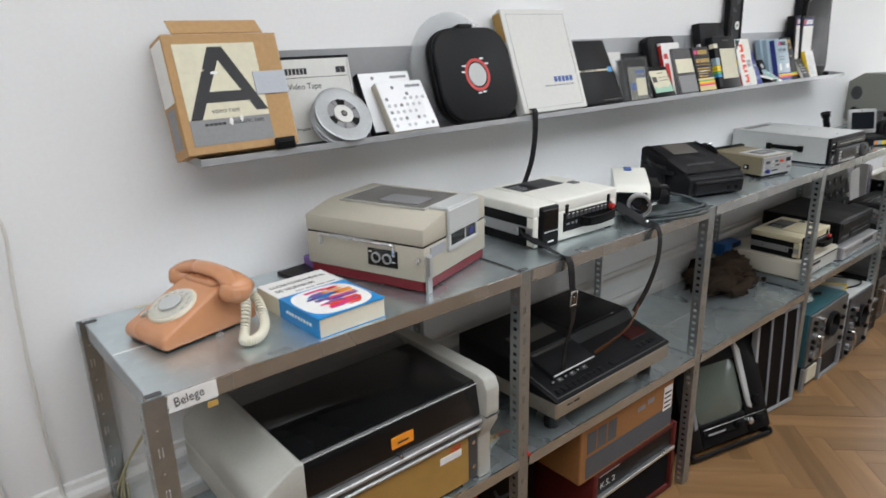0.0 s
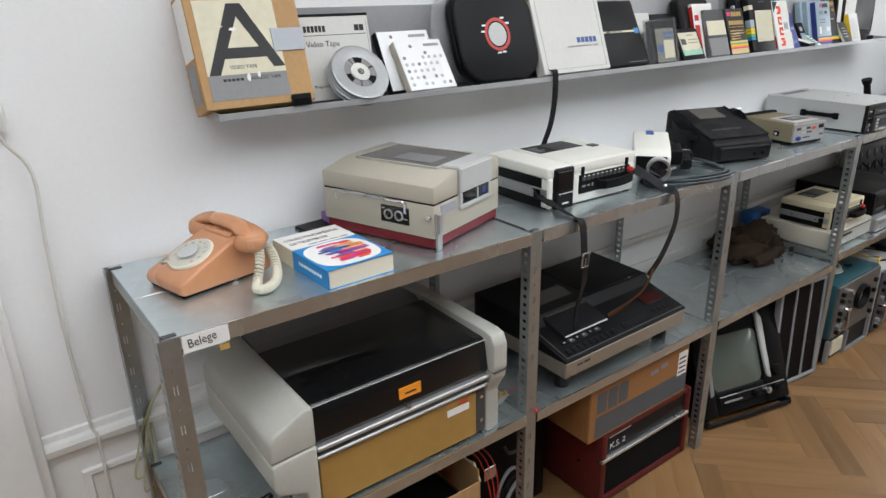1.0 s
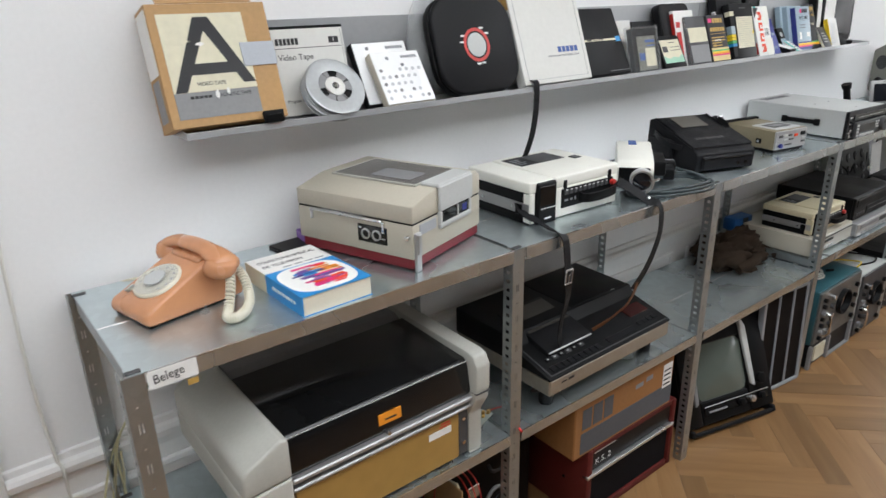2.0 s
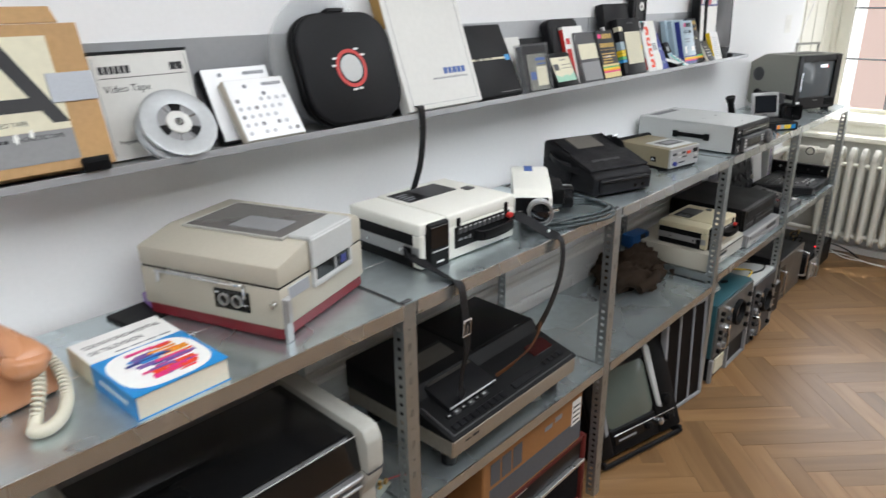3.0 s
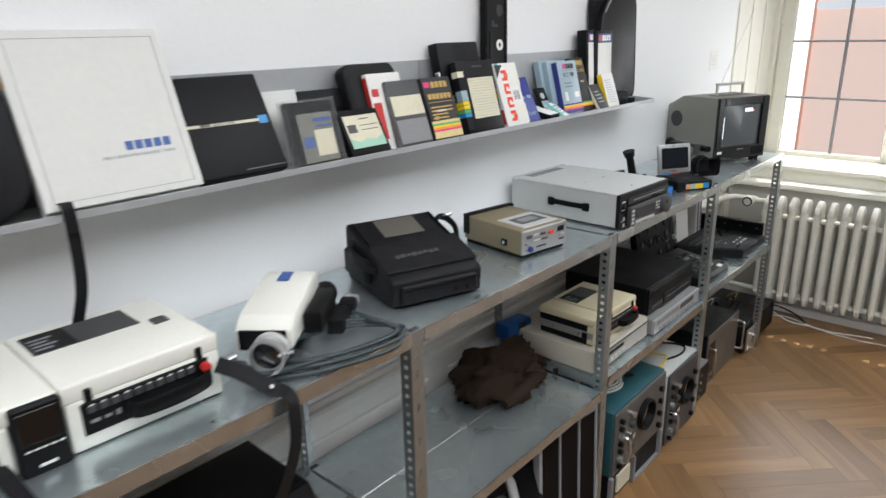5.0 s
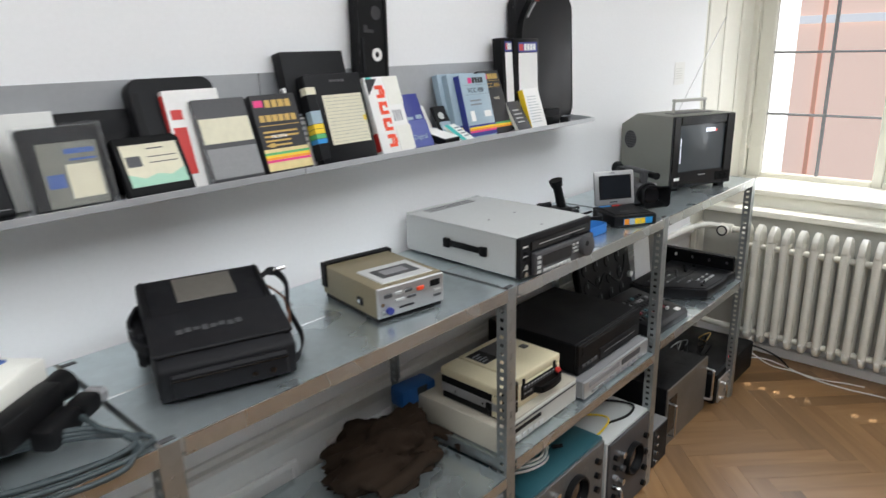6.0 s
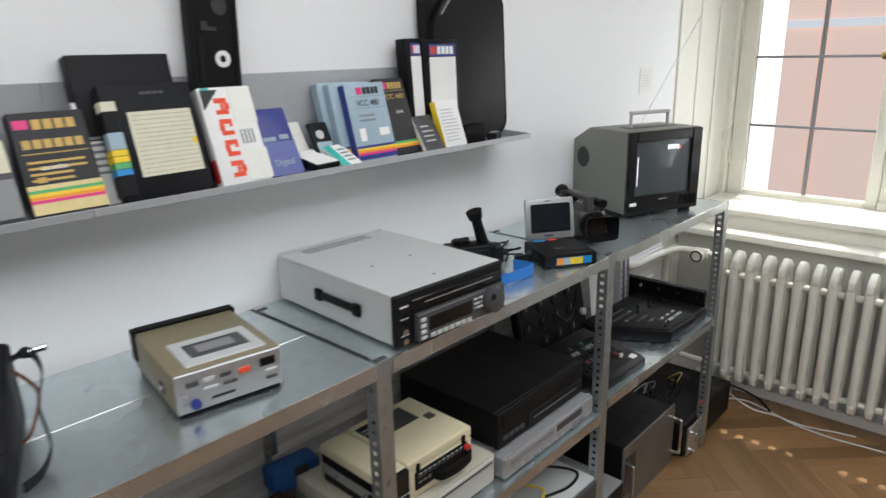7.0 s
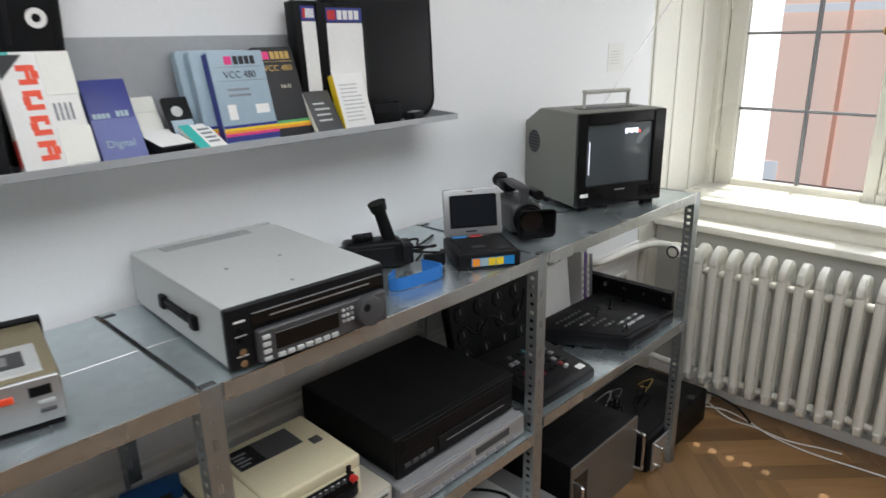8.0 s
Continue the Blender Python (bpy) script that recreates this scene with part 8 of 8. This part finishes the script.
old_tv()
sp = thing("speaker_panel", "dark slatted loudspeaker panel with an aluminium frame", "loudspeaker", pose(2.524, 0.030, 0.006, -2.5, 0, -7))
w, h = 0.330, 0.500
part("frame", join(bx(0, w, 0, 0.03, 0, 0.016, 0.002), bx(0, w, 0, 0.03, h - 0.016, h, 0.002), bx(0, 0.016, 0.0005, 0.03, 0.016, h - 0.016, 0.002), bx(w - 0.016, w, 0.0005, 0.03, 0.016, h - 0.016, 0.002)), TAPE, sp, "aluminium frame")
part("cloth", bx(0.014, w - 0.014, 0.008, 0.09, 0.014, h - 0.014, 0), mat("dark_brown_slats", (0.012, 0.009, 0.008), 0.85, 0, 0.3, 300, 0.5, spec=0.08), sp)
for x in (0.112, 0.218):
    part("bar", bx(x - 0.003, x + 0.003, 0.0, 0.012, 0.016, h - 0.016, 0.001), TAPE, sp, "aluminium bar")



def scope(name, label, x0, x1, h, shell, dark):
    s = thing(name, label, "oscilloscope", Matrix.Translation((x0, -0.004, 0)))
    w, d = x1 - x0, 0.40
    lo = 0.125 if dark else 0.0
    part("case", bx(0, w, 0.010, d, lo + 0.004, h, 0.008, 2), shell, s)
    fr = part("front", bx(0.008, w - 0.008, 0.0, 0.012, lo + 0.010, h - 0.008, 0.003), FRONTM if dark else GREYD, s, "worn metal front")
    cx, cz, rr = w * 0.56, lo + (h - lo) * 0.60, min(0.066, (h - lo) * 0.27)
    ring = Matrix.Translation((cx, 0, cz)) @ pose(0, 0, 0, 90, 0, 0)
    part("tube_ring", moved(lathe([(rr * 0.82, -0.004), (rr, -0.004), (rr * 1.02, 0.008), (rr * 0.97, 0.022), (rr * 0.88, 0.022), (rr * 0.82, 0.0)], 36), ring), BLACK, fr, "protruding tube hood")
    part("tube_face", moved(lathe([(0, 0.008), (rr * 0.5, 0.006), (rr * 0.83, 0.0), (rr * 0.83, -0.002), (0, -0.002)], 32), ring), LENS, fr)
    r = random.Random(len(name))
    for i in range(7):
        part("knob", cyl((0.035 + w * 0.03, 0, lo + 0.04 + i * (h - lo) * 0.115), (0.035 + w * 0.03, -0.016, lo + 0.04 + i * (h - lo) * 0.115), 0.011, n=14), (BLACK, GREYM, CHAR)[i % 3], fr)
    for i in range(5):
        part("knob", cyl((w * 0.30, 0, lo + 0.045 + i * (h - lo) * 0.16), (w * 0.30, -0.016, lo + 0.045 + i * (h - lo) * 0.16), 0.013, n=14), GREYD if i % 2 else CHROME, fr)
    for i in range(4):
        part("knob", cyl((w * 0.87, 0, lo + 0.05 + i * (h - lo) * 0.2), (w * 0.87, -0.015, lo + 0.05 + i * (h - lo) * 0.2), 0.012, n=14), BLACK, fr)
    part("bar_handle", tube([(w * 0.12, -0.002, lo + 0.06), (w * 0.13, -0.035, lo + 0.07), (w * 0.13, -0.035, lo + 0.16), (w * 0.12, -0.002, lo + 0.17)], 0.006, 8), CHROME, fr, "chrome handle")
    if dark:
        part("lower_unit", bx(0.006, w - 0.006, 0.012, d, 0.004, lo + 0.003, 0.004), CHAR, s, "dark lower unit")
        for q in (bx(0.0, 0.02, -0.004, 0.014, 0.0, lo, 0.002), bx(w * 0.42, w * 0.45, -0.004, 0.014, 0.0, lo, 0.002), bx(w * 0.4505, w - 0.0205, -0.003, 0.013, 0.0, 0.012, 0.002), bx(w - 0.02, w, -0.004, 0.014, 0.0, lo, 0.002)):
            part("lower_rail", q, GREYM, s)
        part("meter", bx(w * 0.14, w * 0.38, 0.004, 0.014, 0.025, lo - 0.02, 0.002), PAPERY, s, "yellowed meter face")
    for x in (0.03, w - 0.03):
        part("foot", cyl((x, d - 0.04, 0), (x, d - 0.04, 0.008), 0.012, n=10), BLACK, s)
    return s


scope("oscilloscope", "teal cased valve oscilloscope with a round tube", 2.960, 3.425, 0.415, TEAL, True)
scope("oscilloscope", "grey metal oscilloscope beside a teal one", 3.455, 3.790, 0.365, GREYL, False)
wc = thing("white_cable", "white cable coiled on an oscilloscope", "cable", Matrix())
part("coil", tube([(3.13 + (0.13 - 0.012 * k) * math.cos(a), 0.16 + (0.085 - 0.008 * k) * math.sin(a), 0.420 + 0.008 * k + 0.01 * math.sin(2 * a)) for k in range(3) for a in [j * math.pi / 5 for j in range(10)]], 0.0045, 8), CABLEW, wc, smooth=60)
part("end", cyl((3.24, 0.10, 0.424), (3.27, 0.08, 0.424), 0.007, n=10), BLACK, wc)
yc = thing("test_cable", "yellow and black cable looped on an oscilloscope", "cable", Matrix())
part("yellow_wire", tube([(3.40, 0.10, 0.40), (3.46, 0.06, 0.375), (3.54, 0.05, 0.40), (3.60, 0.10, 0.38), (3.56, 0.18, 0.372), (3.46, 0.20, 0.372)], 0.004, 6), YELLOW, yc)
part("black_wire", tube([(3.50, 0.22, 0.37), (3.60, 0.20, 0.40), (3.72, 0.14, 0.38), (3.76, 0.06, 0.372), (3.68, 0.04, 0.370), (3.58, 0.07, 0.371)], 0.005, 6), BLACK, yc)

ra = thing("rack_amplifier", "black rack power unit with a grey front and chrome handles", "amplifier", Matrix.Translation((4.105, 0.062, 0)))
w, h = 0.455, 0.285
part("case", bx(0.012, w - 0.012, 0.006, 0.40, 0.006, h - 0.004, 0.003), CHAR, ra)
fr = part("front", bx(0, w, -0.002, 0.006, 0.0, h, 0.002), mat("bronze_grey_metal", (0.17, 0.155, 0.135), 0.4, 0.5), ra, "grey metal front")
part("meter_field", bx(0.015, 0.10, -0.004, -0.001, 0.06, h - 0.05, 0.001), BLACKG, fr)
for x in (0.012, w - 0.012):
    part("handle", tube([(x, -0.002, 0.06), (x, -0.035, 0.065), (x, -0.038, 0.08), (x, -0.038, h - 0.08), (x, -0.035, h - 0.065), (x, -0.002, h - 0.06)], 0.006, 10), CHROME, fr, "chrome handle")
for i in range(6):
    for j in range(4):
        part("vent", bx(0.05 + 0.062 * i, 0.09 + 0.062 * i, 0.05 + 0.08 * j, 0.10 + 0.08 * j, h - 0.0045, h - 0.0034, 0), BLACK, ra)
sm = thing("small_unit", "small grey electronic unit on the floor", "electronic unit", Matrix.Translation((3.915, 0.03, 0)))
part("case", bx(0, 0.14, 0.004, 0.30, 0.0, 0.19, 0.004), GREYM, sm)
part("front", bx(0.004, 0.136, 0.0, 0.006, 0.006, 0.184, 0.002), CHAR, sm)
for i in range(4):
    part("socket", cyl((0.03, 0.0, 0.03 + i * 0.04), (0.03, -0.008, 0.03 + i * 0.04), 0.008, n=12), CHROME, sm)
eb = thing("patch_box", "low black electronic box with cables and a red light", "electronic unit", Matrix.Translation((4.61, 0.030, 0)))
part("case", bx(0, 0.545, 0, 0.36, 0.006, 0.165, 0.010, 2), BLACK, eb)
part("top_ridge", bx(0.02, 0.30, 0.02, 0.34, 0.165, 0.172, 0.002), CHAR, eb)
part("rack_ear", bx(0.02, 0.20, -0.012, -0.002, 0.01, 0.14, 0.002), ALU, eb)
part("handle", tube([(0.05, -0.012, 0.03), (0.05, -0.036, 0.035), (0.05, -0.036, 0.11), (0.05, -0.012, 0.115)], 0.005, 8), CHROME, eb)
part("indicator", cyl((0.235, 0.03, 0.172), (0.235, 0.028, 0.178), 0.004, n=10), LED, eb, "lit red light")
rng = random.Random(14)
for i in range(10):
    x, y = rng.uniform(0.03, 0.28), rng.uniform(0.10, 0.30)
    part("patch_lead", tube([(x, y, 0.172), (x + rng.uniform(-0.05, 0.05), y - 0.02, 0.22 + rng.uniform(0, 0.05)), (x + rng.uniform(-0.09, 0.09), y + 0.03, 0.21), (x + rng.uniform(-0.1, 0.1), y + rng.uniform(-0.05, 0.05), 0.176)], 0.003, 6), BLACK if i % 4 else (GREYL, GILT, GREYM)[i % 3], eb, smooth=60)

# ---- cables and small things on the walls and floor ----
fc = thing("floor_cable", "white cable trailing along the floor by the radiator", "cable", Matrix())
part("wire", tube([(5.12, 0.20, 0.03), (5.22, 0.12, 0.012), (5.27, 0.0, 0.02), (5.27, -0.12, 0.006), (5.22, -0.24, 0.006), (5.20, -0.40, 0.006), (5.22, -0.60, 0.006), (5.24, -0.85, 0.006)], 0.0035, 8), CABLEW, fc, smooth=60)
part("wire", tube([(5.24, 0.06, 0.05), (5.23, -0.05, 0.01), (5.24, -0.16, 0.006), (5.23, -0.30, 0.006), (5.26, -0.42, 0.008), (5.28, -0.50, 0.006)], 0.0035, 8), CABLEW, fc, smooth=60)
part("black_wire", tube([(5.10, 0.24, 0.10), (5.20, 0.20, 0.09), (5.26, 0.06, 0.085), (5.28, -0.06, 0.05), (5.24, -0.14, 0.02)], 0.005, 8), BLACK, fc, smooth=60)
so = thing("wall_socket", "white surface socket with a plugged cable", "socket", Matrix.Translation((-0.118, 0.5, 1.525)))
part("box", bx(-0.078, -0.006, -0.030, 0, -0.045, 0.035, 0.006, 2), WHITE, so)
part("plug", cyl((-0.035, -0.030, 0.0), (-0.035, -0.060, -0.004), 0.018, n=18, bev=0.004), OFFW, so)
part("cord", tube([(-0.035, -0.050, -0.015), (-0.022, -0.042, -0.06), (0.018, -0.020, -0.14), (0.012, -0.014, -0.30), (0.006, -0.014, -0.55), (0.012, -0.014, -0.78), (0.02, -0.034, -0.82), (0.02, -0.030, -0.95), (0.024, -0.026, -1.36)], 0.0042, 8), CABLEW, so, "white cord down the wall", 60)
yl = thing("cable_loops", "yellowed cable hung in loops behind the shelf post", "cable", Matrix())
part("wire", tube([(0.20, 0.46, 0.93), (0.10, 0.465, 0.83), (0.02, 0.462, 0.72), (-0.02, 0.455, 0.62), (-0.035, 0.458, 0.55), (-0.01, 0.46, 0.56), (0.012, 0.462, 0.66), (0.02, 0.46, 0.72)], 0.003, 6), CABLEY, yl, smooth=60)
part("wire", tube([(0.22, 0.465, 0.95), (0.12, 0.468, 0.84), (0.03, 0.464, 0.73), (0.02, 0.458, 0.60), (0.03, 0.462, 0.35), (0.02, 0.465, 0.02)], 0.003, 6), CABLEY, yl, smooth=60)
part("wire", tube([(0.02, 0.46, 0.71), (-0.01, 0.456, 0.58), (-0.02, 0.458, 0.50), (0.005, 0.46, 0.52), (0.025, 0.462, 0.62), (0.03, 0.46, 0.70)], 0.0028, 6), CABLEY, yl, smooth=60)
hs = thing("hanging_strap", "black webbing strap hanging from the wall ledge", "strap", Matrix())
part("strap", tube([(1.350, 0.352, 1.503), (1.350, 0.330, 1.503), (1.351, 0.326, 1.47), (1.352, 0.330, 1.40), (1.350, 0.342, 1.33), (1.338, 0.360, 1.26), (1.335, 0.385, 1.20), (1.34, 0.395, 1.145)], 0, 4, 8, flat=(0.0015, 0.011), up=(1, 0, 0)), NYLON, hs, smooth=60)
part("keeper", bx(1.340, 1.362, 0.3235, 0.3290, 1.44, 1.452, 0.001), BLACK, hs)

# ---- parquet floor, laid herringbone at 45 degrees ----
floor = solid("floor", bx(-2.8, 6.2, -5.4, 0.75, -0.2, -0.003, 0), GAP, "oak herringbone parquet floor, worn and oiled", kind="structure")
PL, PW = 0.54, 0.09
plank_bm = bmesh.new()
bmesh.ops.create_cube(plank_bm, size=1)
bmesh.ops.transform(plank_bm, matrix=Matrix.Translation((0, 0, -0.007)) @ Matrix.Diagonal((PL - 0.0004, PW - 0.0004, 0.014, 1)), verts=plank_bm.verts)
bmesh.ops.bevel(plank_bm, geom=[ed for ed in plank_bm.edges if all(v.co.z > -0.004 for v in ed.verts)], offset=0.0004, segments=1, affect="EDGES")
PLANK = meshed("plank", plank_bm, OAK, 0)
rng = random.Random(5)
far_v, far_f, made = [], [], 0
c45 = math.sqrt(0.5)
for m_i in range(-10, 14):
    for n_i in range(-140, 140):
        for turn in (0, 1):
            u, v = (n_i * PW + PL / 2, n_i * PW + PW / 2) if not turn else ((n_i - 0.5) * PW, n_i * PW + PL / 2)
            u += 2 * PL * m_i
            x, y = 1.5 + (u - v) * c45, -1.0 + (u + v) * c45
            if not (-2.7 < x < 5.9 and -5.2 < y < 0.56):
                continue
            ang = radians(45 + 90 * turn)
            if 0.9 < x < 5.3 and -2.3 < y < 0.3 and made < 300:
                o = new("plank", PLANK)
                o.parent = floor
                o.matrix_local = Matrix.Translation((x, y, rng.uniform(-0.0006, 0.0004))) @ Matrix.Rotation(ang, 4, "Z")
                made += 1
            else:
                ca, sa, i0 = math.cos(ang), math.sin(ang), len(far_v)
                hx, hy = PL / 2 - 0.0005, PW / 2 - 0.0005
                for px, py, pz in ((-hx, -hy, -0.013), (hx, -hy, -0.013), (hx, hy, -0.013), (-hx, hy, -0.013), (-hx, -hy, 0), (hx, -hy, 0), (hx, hy, 0), (-hx, hy, 0)):
                    far_v.append((x + px * ca - py * sa, y + px * sa + py * ca, pz))
                far_f += [tuple(i0 + q for q in f) for f in ((4, 5, 6, 7), (0, 1, 5, 4), (1, 2, 6, 5), (2, 3, 7, 6), (3, 0, 4, 7))]
me = bpy.data.meshes.new("far_planks")
me.from_pydata(far_v, [], far_f)
me.materials.append(OAKSTUFF)
o = new("far_planks", me)
o.parent = floor
tagged(o, "oak planks further off in the same herringbone", kind="stuff")
